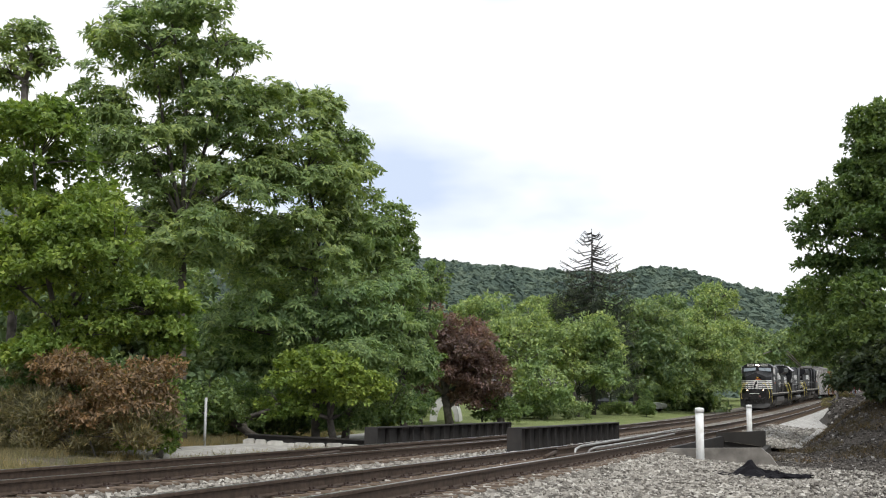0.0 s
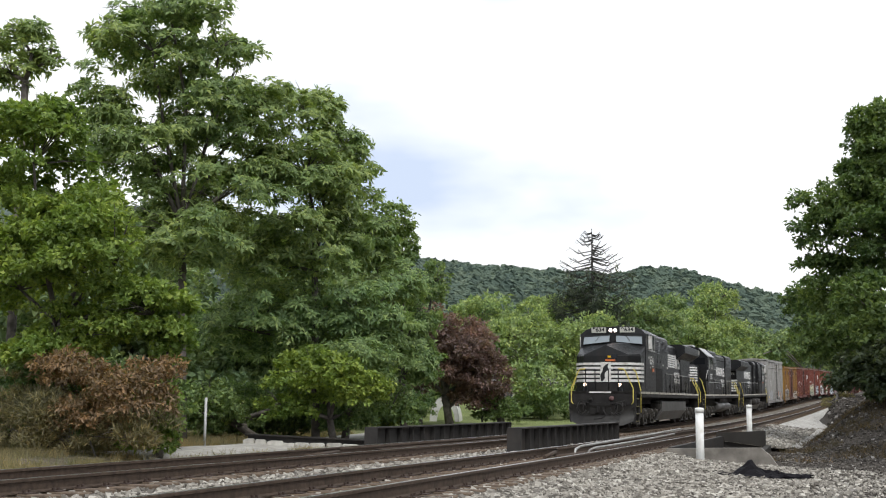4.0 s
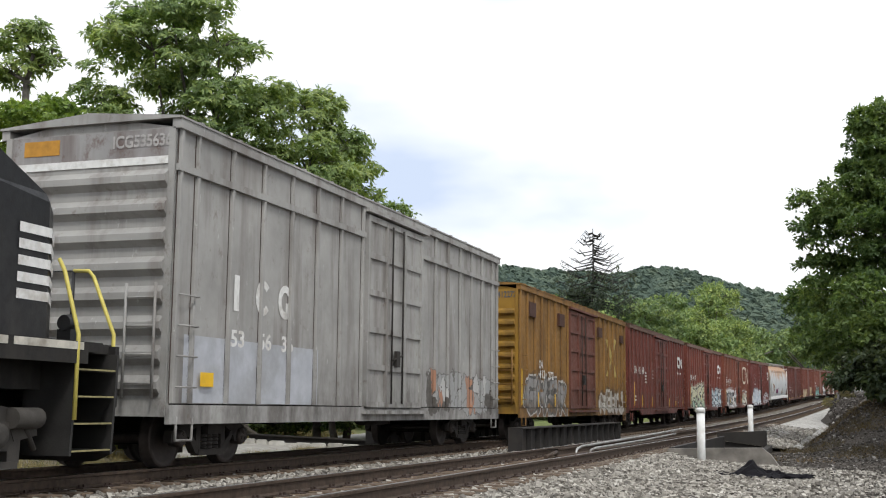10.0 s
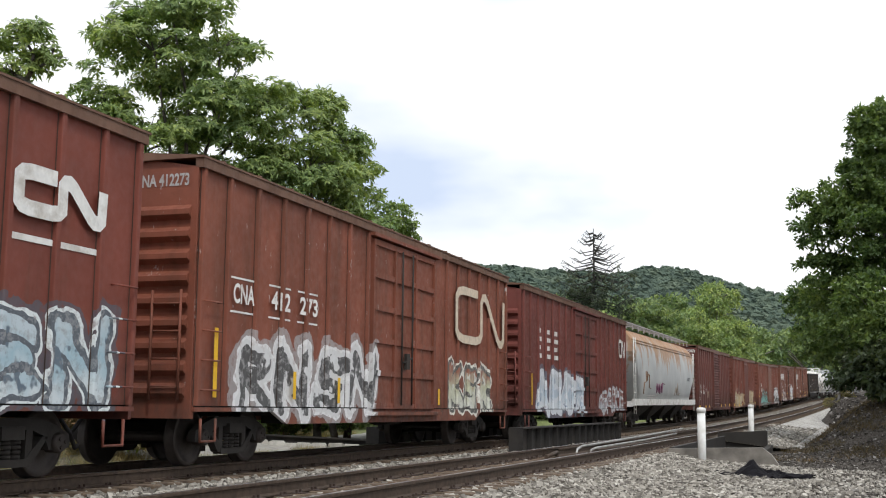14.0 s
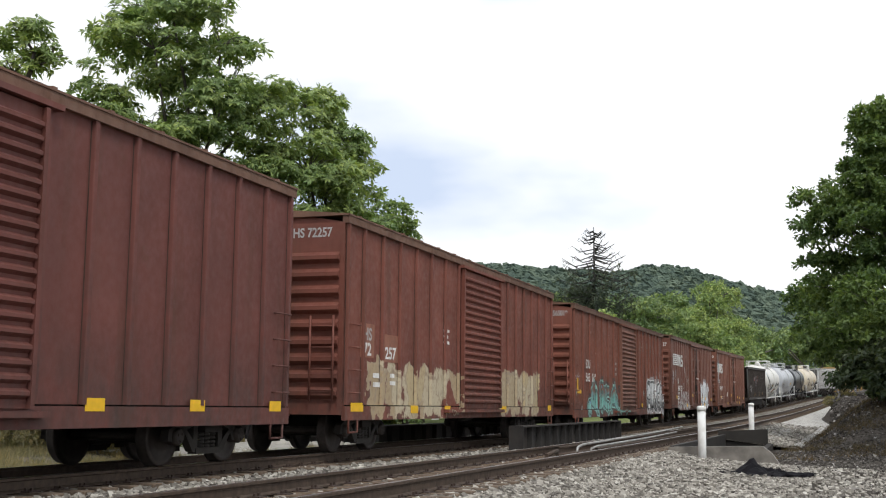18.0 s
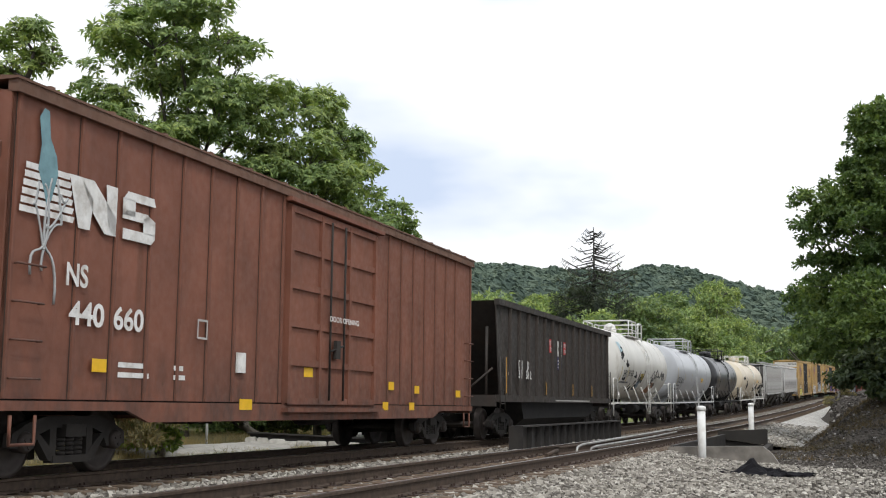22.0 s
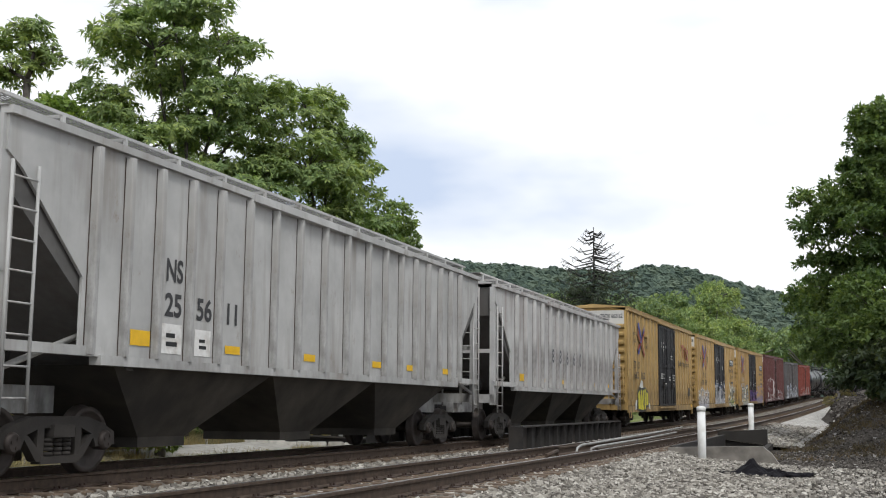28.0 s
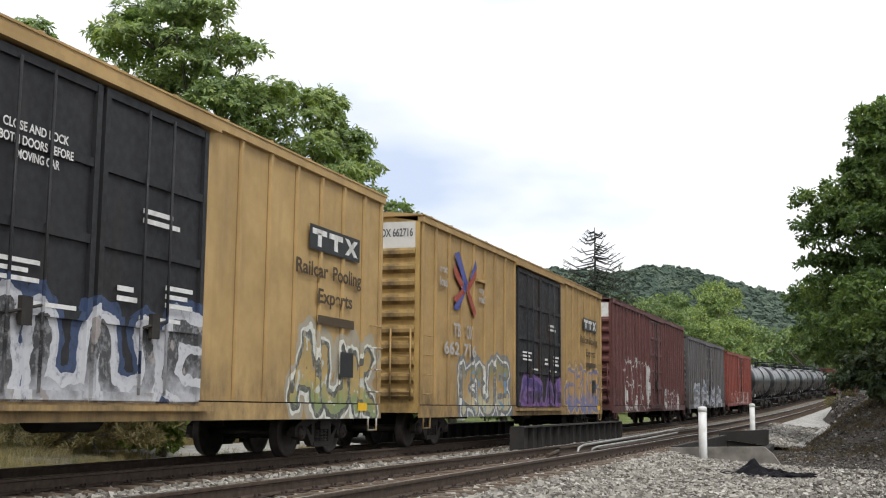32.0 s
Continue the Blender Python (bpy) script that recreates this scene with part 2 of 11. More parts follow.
def buffed_patch(k, base, tag, i, seed):
    """Rolled or peeling paint in ragged blocks."""
    y0, y1, z0, z1, cols, cell, edge, ink = tag
    wob = k.noise(2.4, 3, 0.6, loc=(i * 3.1 + seed, i, i), out="Color")
    vm = k.n.new("ShaderNodeVectorMath")
    vm.operation = "MULTIPLY_ADD"
    vm.inputs[1].default_value = (0, 0.75, 0.55)
    k.link(wob, vm.inputs[0])
    k.link(k.co.outputs["Object"], vm.inputs[2])
    s2 = k.n.new("ShaderNodeSeparateXYZ")
    k.link(vm.outputs[0], s2.inputs[0])
    yy, zz = k.math("SUBTRACT", s2.outputs[1], 0.375), k.math("SUBTRACT", s2.outputs[2], 0.275)
    count = max(2, round((y1 - y0) / (1.15 * (z1 - z0) * 0.72)))
    wide = (y1 - y0) / count
    u = k.math("SUBTRACT", k.math("MULTIPLY", k.math("FRACT", k.math("DIVIDE", k.math("SUBTRACT", yy, y0), wide)), 2.0), 1.0)
    v = k.math("DIVIDE", k.math("SUBTRACT", zz, (z0 + z1) / 2), (z1 - z0) / 2)
    # each letter is a swollen block, bitten into by coarse noise
    blob = k.math("ADD", k.math("POWER", k.math("ABSOLUTE", u), 3.0), k.math("POWER", k.math("ABSOLUTE", v), 4.0))
    blob = k.math("ADD", blob, k.math("MULTIPLY", k.math("SUBTRACT", k.noise(1.9, 3, 0.6, loc=(seed, i * 2.3, 4)), 0.5), 2.6))
    ends = k.math("SUBTRACT", (y1 - y0) / 2, k.math("ABSOLUTE", k.math("SUBTRACT", yy, (y0 + y1) / 2)))
    inside = k.math("MULTIPLY", k.math("LESS_THAN", blob, 0.98), k.math("GREATER_THAN", ends, 0.0))
    rim = k.math("GREATER_THAN", blob, 0.80)
    pos = k.n.new("ShaderNodeCombineXYZ")
    k.link(k.math("DIVIDE", yy, cell), pos.inputs[0])
    k.link(k.math("DIVIDE", zz, cell * 1.7), pos.inputs[1])
    v1, v2 = k.n.new("ShaderNodeTexVoronoi"), k.n.new("ShaderNodeTexVoronoi")
    for v in (v1, v2):
        v.voronoi_dimensions = "2D"
        v.inputs["Scale"].default_value, v.inputs["Randomness"].default_value = 1.0, 0.9
        k.link(pos.outputs[0], v.inputs["Vector"])
    v2.feature = "DISTANCE_TO_EDGE"
    sc = k.n.new("ShaderNodeSeparateColor")
    k.link(v1.outputs["Color"], sc.inputs[0])
    n = len(cols)
    fill = k.ramp(sc.outputs[0], *[(j / n, c) for j, c in enumerate(cols)], hard=True)
    line_ = k.math("MAXIMUM", k.math("LESS_THAN", v2.outputs["Distance"], edge * 0.8), rim)
    fill = k.mix(line_, fill, ink)
    worn = k.math("MULTIPLY", inside, k.ramp(k.noise(9, 4, 0.7, loc=(i, seed, 5)), (0.3, 0.55), (0.5, 0.95)))
    base = k.mix(worn, base, fill)
    return base


def weathered(name, col, rust=(0.10, 0.045, 0.025), amount=0.5, rough=0.62, tags=(), spec=0.35, grime=(0.045, 0.035, 0.03), seed=0.0, scuff=0.0, splash_top=1.9):
    """Painted car steel: faded paint, rust and grime that run down it, and sprayed tags.
    tags: (y0, y1, z0, z1, colours, cell, thickness of the outline, outline's colour) in the car's own space."""
    k = Nodes(name)
    base = k.ramp(k.noise(0.9, 4, 0.6, loc=(seed, seed, 0)), (0.3, tuple(c * 0.78 for c in col)), (0.72, tuple(min(1, c * 1.15) for c in col)))
    run = k.ramp(k.noise(2.2, 4, 0.6, (1, 1, 0.12), loc=(0, seed * 3, seed)), (0.56 - 0.12 * amount, 0.0), (0.78 - 0.1 * amount, 0.85))
    base = k.mix(run, base, tuple(0.5 * (a + b) for a, b in zip(rust, tuple(c * 0.6 for c in col))))
    spots = k.ramp(k.noise(3.2, 8, 0.78, (1, 1, 0.7), loc=(seed, 2, 1)), (0.63 - 0.1 * amount, 0.0), (0.74 - 0.08 * amount, 0.65))
    base = k.mix(spots, base, rust)
    if scuff:
        base = k.mix(k.ramp(k.noise(7, 5, 0.7, (1, 1, 0.4), loc=(seed, 9, 4)), (0.66 - 0.1 * scuff, 0.0), (0.70, 0.6)), base, (0.55, 0.54, 0.52))
    sep = k.n.new("ShaderNodeSeparateXYZ")
    k.link(k.co.outputs["Object"], sep.inputs[0])
    y, z = sep.outputs[1], sep.outputs[2]
    low = k.n.new("ShaderNodeMapRange")
    for i, v in enumerate((0.85, splash_top, 0.75, 0.0)):
        low.inputs[i + 1].default_value = v
    k.link(z, low.inputs[0])
    splash = k.math("MULTIPLY", low.outputs[0], k.ramp(k.noise(3, 5, 0.65, (1, 1, 0.5), loc=(seed, 0, 0)), (0.35, 0.0), (0.7, 1.0)))
    base = k.mix(splash, base, grime)
    for i, tag in enumerate(tags):
        base = (buffed_patch if tag[6] < 0.036 else lettered_tag)(k, base, tag, i, seed)
    if tags:
        k.m["tagged"] = 1
    return k.done(base, k.ramp(k.noise(8, 3), (0.3, rough - 0.12), (0.7, rough + 0.15)), 0.0, k.noise(40, 3), 0.12, 0.01, spec)


RUSTY = (0.075, 0.038, 0.024)
m_rail_side = plain("rusty_rail", (0.075, 0.053, 0.039), 0.75, 0.1, 0.4, 12, spec=0.25)
m_rail_top = plain("worn_rail_top", (0.62, 0.61, 0.60), 0.28, 1.0, 0.15, 20)
m_tie = plain("old_tie_wood", (0.15, 0.108, 0.075), 0.9, 0, 0.45, 9, 80, 0.5, dirt=(0.045, 0.035, 0.03))
m_spike = plain("spike_steel", (0.06, 0.04, 0.032), 0.75, 0.2)
m_steel_dark = plain("dark_girder_paint", (0.030, 0.027, 0.025), 0.7, 0, 0.4, 3, 40, 0.3, dirt=(0.045, 0.036, 0.03))
m_white_post = plain("white_plastic", (0.78, 0.78, 0.76), 0.45, 0, 0.08, 5, dirt=(0.55, 0.53, 0.48))
m_concrete = plain("stained_concrete", (0.22, 0.20, 0.175), 0.9, 0, 0.35, 2.5, 50, 0.35, dirt=(0.09, 0.08, 0.07))
m_tarp = plain("black_plastic_sheet", (0.007, 0.006, 0.008), 0.85, 0, 0.5, 7, spec=0.15)
m_bogie = plain("grimy_cast_steel", (0.034, 0.029, 0.025), 0.85, 0.0, 0.45, 4, 50, 0.3, dirt=(0.028, 0.025, 0.023))
m_truck_dust = plain("dusty_truck_casting", (0.06, 0.054, 0.047), 0.85, 0.0, 0.4, 4, 50, 0.3, dirt=(0.055, 0.048, 0.042))
m_wheel = plain("brown_wheel_steel", (0.055, 0.045, 0.04), 0.6, 0.5, 0.3, 8)
m_under = plain("sooty_underframe", (0.019, 0.017, 0.016), 0.85, 0, 0.4, 4, 40, 0.3)
m_bark = plain("grey_bark", (0.13, 0.115, 0.10), 0.95, 0, 0.5, 4, 30, 0.8)
m_bark_pale = plain("pale_bark", (0.26, 0.24, 0.21), 0.95, 0, 0.4, 4, 30, 0.6)


def leaf_material(name, col, var=0.5):
    k = Nodes(name)
    g = k.n.new("ShaderNodeNewGeometry")
    rnd = g.outputs["Random Per Island"]
    c1 = k.ramp(rnd, (0.0, tuple(c * (1 - var * 0.75) for c in col)), (0.55, col), (1.0, (min(1, col[0] * (1 + var * 1.0)), min(1, col[1] * (1 + var * 0.6)), col[2] * (1 + var * 0.2))))
    patch = k.ramp(k.noise(0.35, 3), (0.35, (0.72, 0.8, 0.8)), (0.65, (1.15, 1.1, 1.0)))
    c1 = k.mix(1.0, c1, patch, "MULTIPLY")
    k.done(c1, 0.5, 0, None, spec=0.35)
    tr, ad = k.n.new("ShaderNodeBsdfTranslucent"), k.n.new("ShaderNodeMixShader")
    k.link(k.mix(1.0, c1, (1.2, 1.25, 0.65), "MULTIPLY"), tr.inputs["Color"])
    ad.inputs[0].default_value = 0.4
    k.link(k.bsdf.outputs[0], ad.inputs[1])
    k.link(tr.outputs[0], ad.inputs[2])
    k.link(ad.outputs[0], k.n["Material Output"].inputs["Surface"])
    return k.m


LEAF = {
    "maple": leaf_material("maple_leaf", (0.235, 0.325, 0.085)),
    "ail": leaf_material("frond_leaf", (0.245, 0.335, 0.138)),
    "walnut": leaf_material("walnut_leaf", (0.26, 0.36, 0.158)),
    "vine": leaf_material("vine_leaf", (0.19, 0.275, 0.12)),
    "dead": leaf_material("withered_leaf", (0.30, 0.205, 0.13)),
    "weed": leaf_material("weed_leaf", (0.25, 0.225, 0.14)),
    "plum": leaf_material("plum_leaf", (0.225, 0.15, 0.152), 0.35),
    # yard and dark leaves are paled to imitate haze over the distance
    "yard": leaf_material("yard_leaf", (0.30, 0.39, 0.185)),
    "dark": leaf_material("dark_leaf", (0.23, 0.312, 0.168)),
    "spruce": leaf_material("spruce_needle", (0.078, 0.100, 0.078)),
    # leaf coloured very dark to imitate the shade below the canopy
    "ivy": leaf_material("bank_shade_leaf", (0.078, 0.105, 0.058)),
    "oak": leaf_material("oak_leaf", (0.132, 0.2, 0.078)),
}
# ---------------------------------------------------------------- ground
def rows_of(a, b, n):
    return [a + (b - a) * i / n for i in range(n + 1)]


def smooth(a, b, v):
    u = min(1.0, max(0.0, (v - a) / (b - a)))
    return u * u * (3 - 2 * u)


CUT = (31.85, 45.2, 5.78, 7.5)               # the opening beside the near track: y0, y1, x0, x1


def gz(x, y):
    """Height of the ground."""
    lat = x - (float(np.interp(y, _S, _X)) if y < 300 else 17.0)
    z = zt(min(y, 260)) - 0.62
    z += 0.25 * smooth(-5, -8.5, lat)
    if lat > 0:
        z += 1.5 * smooth(8.2 - 1.6 * smooth(75, 105, y), 10.9 - 2.3 * smooth(80, 105, y), lat) * smooth(36, 52, y) + 0.5 * smooth(6.8, 8.4, lat) * smooth(85, 105, y) + 2.2 * smooth(9.5, 16, lat) * smooth(33, 56, y)
    z += 0.05 * noise.noise((x * 0.5, y * 0.5, 0)) * smooth(5.0, 9.0, abs(lat - 2.1))
    if lat < -8:
        z += 0.6 * smooth(70, 130, y) * smooth(-8, -30, lat)
    if CUT[0] < y < CUT[1] and CUT[2] < x < CUT[3]:
        z = -3.2
    return z


def axis(*runs):
    out = []
    for a, b, step in runs:
        out += list(np.arange(a, b, step))
    return np.unique(np.round(out, 3))


gx = np.unique(np.concatenate([axis((-3000, -200, 400), (-200, -40, 20), (-40, -12, 2), (-12, 18, 0.5), (18, 40, 2), (40, 200, 20), (200, 3001, 400)), [CUT[2] - 0.01, CUT[2] + 0.01, 7.49, 7.51]]))
gy = np.unique(np.concatenate([axis((-3000, -100, 400), (-100, 0, 10), (0, 90, 1.0), (90, 260, 5), (260, 600, 40), (600, 4200, 400)), [31.84, 31.86, 45.19, 45.21]]))
gv = np.array([(x, y, gz(x, y)) for y in gy for x in gx])
nx = len(gx)
gi = np.array([(j * nx + i, j * nx + i + 1, (j + 1) * nx + i + 1, (j + 1) * nx + i) for j in range(len(gy) - 1) for i in range(nx - 1)])
k = Nodes("grass_and_dirt")
sep = k.n.new("ShaderNodeSeparateXYZ")
k.link(k.co.outputs["Object"], sep.inputs[0])
grass = k.ramp(k.noise(1.3, 5), (0.3, (0.15, 0.19, 0.06)), (0.7, (0.27, 0.31, 0.12)))
straw = k.ramp(k.noise(2.5, 5, loc=(4, 2, 0)), (0.3, (0.13, 0.11, 0.075)), (0.7, (0.28, 0.245, 0.18)))
soil = k.ramp(k.noise(6.0, 6, 0.75, loc=(9, 2, 0)), (0.3, (0.045, 0.038, 0.032)), (0.7, (0.12, 0.104, 0.086)))
ground_near = k.ramp(k.math("ADD", k.math("DIVIDE", sep.outputs[1], 80.0), k.math("MULTIPLY", k.noise(0.3, 3), 0.15)), (0.62, 0.0), (0.78, 1.0))
left = k.mix(ground_near, straw, grass)
right_side = k.ramp(k.math("ADD", k.math("MULTIPLY", sep.outputs[0], 0.1), k.math("MULTIPLY", k.noise(2.0, 3), 0.06)), (0.45, 0.0), (0.55, 1.0))
m_ground = k.done(k.mix(right_side, left, soil), 0.95, 0, k.noise(14, 5, 0.75), 1.0, 0.12, 0.2)
ground = tagged(part("ground", numpy_mesh(gv, gi, m_ground, True), None), "grassy verge, lawn and bare bank round the tracks", "ground", kind="structure")

# ---------------------------------------------------------------- ballast
k = Nodes("ballast_gravel")
vor = k.n.new("ShaderNodeTexVoronoi")
vor.inputs["Scale"].default_value = 15.0
k.link(k.co.outputs["Object"], vor.inputs["Vector"])
hue = k.n.new("ShaderNodeSeparateColor")
k.link(vor.outputs["Color"], hue.inputs[0])
stone = k.ramp(hue.outputs[0], (0.0, (0.13, 0.115, 0.10)), (0.5, (0.285, 0.26, 0.225)), (1.0, (0.44, 0.405, 0.355)))
stain = k.ramp(k.noise(0.7, 4, 0.6), (0.35, (0.62, 0.57, 0.52)), (0.6, (1.0, 1.0, 1.0)))
stain = k.mix(1.0, stain, k.ramp(k.noise(3.5, 5, 0.7, loc=(5, 3, 0)), (0.3, 0.62), (0.7, 1.15)), "MULTIPLY")
m_ballast = k.done(k.mix(1.0, stone, stain, "MULTIPLY"), 0.95, 0, vor.outputs["Distance"], 1.0, -0.06, 0.2)


def sweep(s0, s1, prof, step=1.0):
    n = max(2, int((s1 - s0) / step) + 1)
    ss = np.linspace(s0, s1, n)
    v = [tuple(line(s, a, b)) for s in ss for a, b in prof]
    m = len(prof)
    f = [(j * m + i, (j + 1) * m + i, (j + 1) * m + i + 1, j * m + i + 1) for j in range(n - 1) for i in range(m - 1)]
    return v, [q[::-1] for q in f]


bed_left = [(-6.0, -0.63), (-5.6, -0.54), (-3.9, -0.47), (-2.3, -0.3), (-1.3, -0.24), (GAP / 2, -0.26), (5.25, -0.24), (5.57, -0.25), (5.9, -0.3)]
bed_right = [(5.9, -0.3), (7.0, -0.44), (8.6, -0.54), (9.4, -0.6), (9.8, -0.68)]
vv, ff = [], []
bed_narrow = bed_left[:-3] + [(5.28, -0.25), (5.57, -0.3)]
for s0, s1, prof in ((-90, 31.6, bed_left), (31.6, 45.2, bed_narrow), (45.2, 260, bed_left), (-90, 31.6, bed_right), (45.2, 260, [(5.9, -0.3), (7.0, -0.44), (8.3, -0.56)])):
    v_, f_ = sweep(s0, s1, prof)
    ff += [tuple(i + len(vv) for i in q) for q in f_]
    vv += v_
tagged(part("ballast_bed", numpy_mesh(vv, ff, m_ballast, True)), "pale crushed stone ballast under both tracks", "gravel", kind="structure")

k = Nodes("fresh_pale_gravel")
vor = k.n.new("ShaderNodeTexVoronoi")
vor.inputs["Scale"].default_value = 11.0
k.link(k.co.outputs["Object"], vor.inputs["Vector"])
hue = k.n.new("ShaderNodeSeparateColor")
k.link(vor.outputs["Color"], hue.inputs[0])
pale = k.mix(1.0, k.ramp(hue.outputs[0], (0.0, (0.30, 0.285, 0.26)), (0.5, (0.48, 0.465, 0.435)), (1.0, (0.64, 0.62, 0.585))), k.ramp(k.noise(0.9, 5, 0.65), (0.3, (0.68, 0.66, 0.62)), (0.6, (1.0, 1.0, 1.0))), "MULTIPLY")
m_pale_gravel = k.done(pale, 0.95, 0, vor.outputs["Distance"], 1.0, -0.06, 0.2)
vv, ff = sweep(46.5, 175, [(5.6, -0.27), (5.68, -0.225), (5.9, -0.255), (6.6, -0.345), (7.1, -0.41), (8.2, -0.505), (8.4, -0.6)])
tagged(part("gravel_shoulder", numpy_mesh(vv, ff, m_pale_gravel, True)), "fresh pale crushed stone along the track's shoulder", "gravel", kind="structure")


def scatter_stones(n, seed):
    """Loose stones, six-sided lumps, over the ballast nearest the camera."""
    r = np.random.RandomState(seed)
    s = 9 + 31.2 * r.rand(n) ** 1.1
    lat = np.where(r.rand(n) < 0.6, 5.2 + 4.5 * r.rand(n) ** 1.25, -2.6 + 7.8 * r.rand(n))
    lat = np.where((s > 31.5) & (lat > 5.25), -2.6 + 7.7 * r.rand(n), lat)
    lat = np.where(lat > 8.8, 8.8 + 2.6 * r.rand(n) ** 1.3, lat)
    beyond = r.rand(n) < 0.08
    s, lat = np.where(beyond, 45.4 + 30 * r.rand(n) ** 1.3, s), np.where(beyond, 5.3 + 2.7 * r.rand(n), lat)
    n = len(s)
    xs, ys = np.interp(s, _S, _X) + lat, np.interp(s, _S, _Y)
    zs = np.interp(s, _S, _Z) + np.interp(lat, [-4.6, -2.3, -1.3, GAP + 1.3, 5.9, 7.0, 8.6, 10.5, 13], [-0.66, -0.3, -0.235, -0.235, -0.3, -0.44, -0.54, -0.6, -0.66])
    size = (0.016 + 0.022 * r.rand(n) ** 2) * np.where(beyond, 1.5, 1.0)
    cube = np.array([(-1, -1, -1), (1, -1, -1), (1, 1, -1), (-1, 1, -1), (-1, -1, 1), (1, -1, 1), (1, 1, 1), (-1, 1, 1)], float)
    v = cube[None] * (0.55 + 0.75 * r.rand(n, 8, 1)) * np.stack([0.8 + 0.6 * r.rand(n), 0.8 + 0.6 * r.rand(n), 0.75 + 0.45 * r.rand(n)], -1)[:, None]
    a, b = r.rand(n) * 6.283, (r.rand(n) - 0.5) * 1.4
    ca, sa, cb, sb = np.cos(a)[:, None], np.sin(a)[:, None], np.cos(b)[:, None], np.sin(b)[:, None]
    x, y, z = v[..., 0], v[..., 1] * cb - v[..., 2] * sb, v[..., 1] * sb + v[..., 2] * cb
    v = np.stack([x * ca - y * sa, x * sa + y * ca, z], -1) * size[:, None, None]
    v += np.stack([xs, ys, zs + size * 0.25], -1)[:, None]
    f = np.array([(0, 3, 2, 1), (4, 5, 6, 7), (0, 1, 5, 4), (1, 2, 6, 5), (2, 3, 7, 6), (3, 0, 4, 7)])
    return v.reshape(-1, 3), (f[None] + 8 * np.arange(n)[:, None, None]).reshape(-1, 4)


k = Nodes("loose_stone")
geo = k.n.new("ShaderNodeNewGeometry")
m_stone = k.done(k.ramp(geo.outputs["Random Per Island"], (0.0, (0.09, 0.08, 0.07)), (0.35, (0.245, 0.225, 0.195)), (0.8, (0.37, 0.345, 0.30)), (1.0, (0.52, 0.49, 0.435))), 0.95, 0, k.noise(60, 3), 0.3, 0.01, 0.2)
tagged(part("loose_stones", numpy_mesh(*scatter_stones(74000, 5), m_stone)), "loose grey crushed stones on the track bed", "gravel", kind="stuff")

# pale gravel road beyond the far track
def road_x(y):
    return -7.5 - 2.6 * smooth(36, 58, y)


m_road = plain("pale_limestone_gravel", (0.42, 0.40, 0.365), 0.95, 0, 0.3, 3.0, 30, 0.5, dirt=(0.30, 0.28, 0.25))
vv, ff = [], []
for i in range(46):
    y = 26 + i
    for lat in (-1.35, -0.5, 0.5, 1.35):
        x = road_x(y) + lat + 0.12 * noise.noise((lat * 3, y * 0.7, 1))
        vv.append((x, y, gz(x, y) + (0.07 if abs(lat) < 1 else 0.0)))
    if i:
        ff += [(4 * i - 4 + j, 4 * i - 3 + j, 4 * i + 1 + j, 4 * i + j) for j in range(3)]
tagged(part("road", numpy_mesh(vv, ff, m_road, True)), "pale limestone gravel road along the railway", "road", kind="structure")

# ---------------------------------------------------------------- rails and ties
RAIL = [(-0.072, -0.172), (0.072, -0.172), (0.072, -0.158), (0.012, -0.14), (0.012, -0.045), (0.036, -0.036), (0.036, -0.006), (0.026, 0.0), (-0.026, 0.0),
        (-0.036, -0.006), (-0.036, -0.036), (-0.012, -0.045), (-0.012, -0.14), (-0.072, -0.158), (-0.072, -0.172)]


def rail_mesh(lat, s0, s1, z=0.0, prof=RAIL, material=None):
    v, f = sweep(s0, s1, [(lat + a, b + z) for a, b in prof], 2.0)
    me = numpy_mesh(v, [q[::-1] for q in f], material or m_rail_side)
    return me


tie_bm = bmesh.new()
box(tie_bm, -1.3, 1.3, -0.115, 0.115, -0.34, -0.172)
bmesh.ops.bevel(tie_bm, geom=tie_bm.edges[:], offset=0.012, segments=1, affect="EDGES")
tie_mesh = mesh_of(tie_bm, m_tie)
plate_bm = bmesh.new()
for sx in (-1, 1):
    x = sx * 0.7525
    box(plate_bm, x - 0.18, x + 0.18, -0.09, 0.09, -0.172, -0.158)
    for dx in (-0.095, 0.095):
        for dy in (-0.05, 0.05):
            box(plate_bm, x + dx - 0.014, x + dx + 0.014, dy - 0.014, dy + 0.014, -0.16, -0.125)
plate_mesh = mesh_of(plate_bm, m_spike)


def at_line(s, lat=0.0, up=0.0):
    """Pose on the line, y along it."""
    p, q = line(s - 0.3, lat, up), line(s + 0.3, lat, up)
    d = (q - p).normalized()
    x = d.cross(Vector((0, 0, 1))).normalized()
    u = x.cross(d)
    m = Matrix((x, d, u)).transposed().to_4x4()
    m.translation = (p + q) / 2
    return m


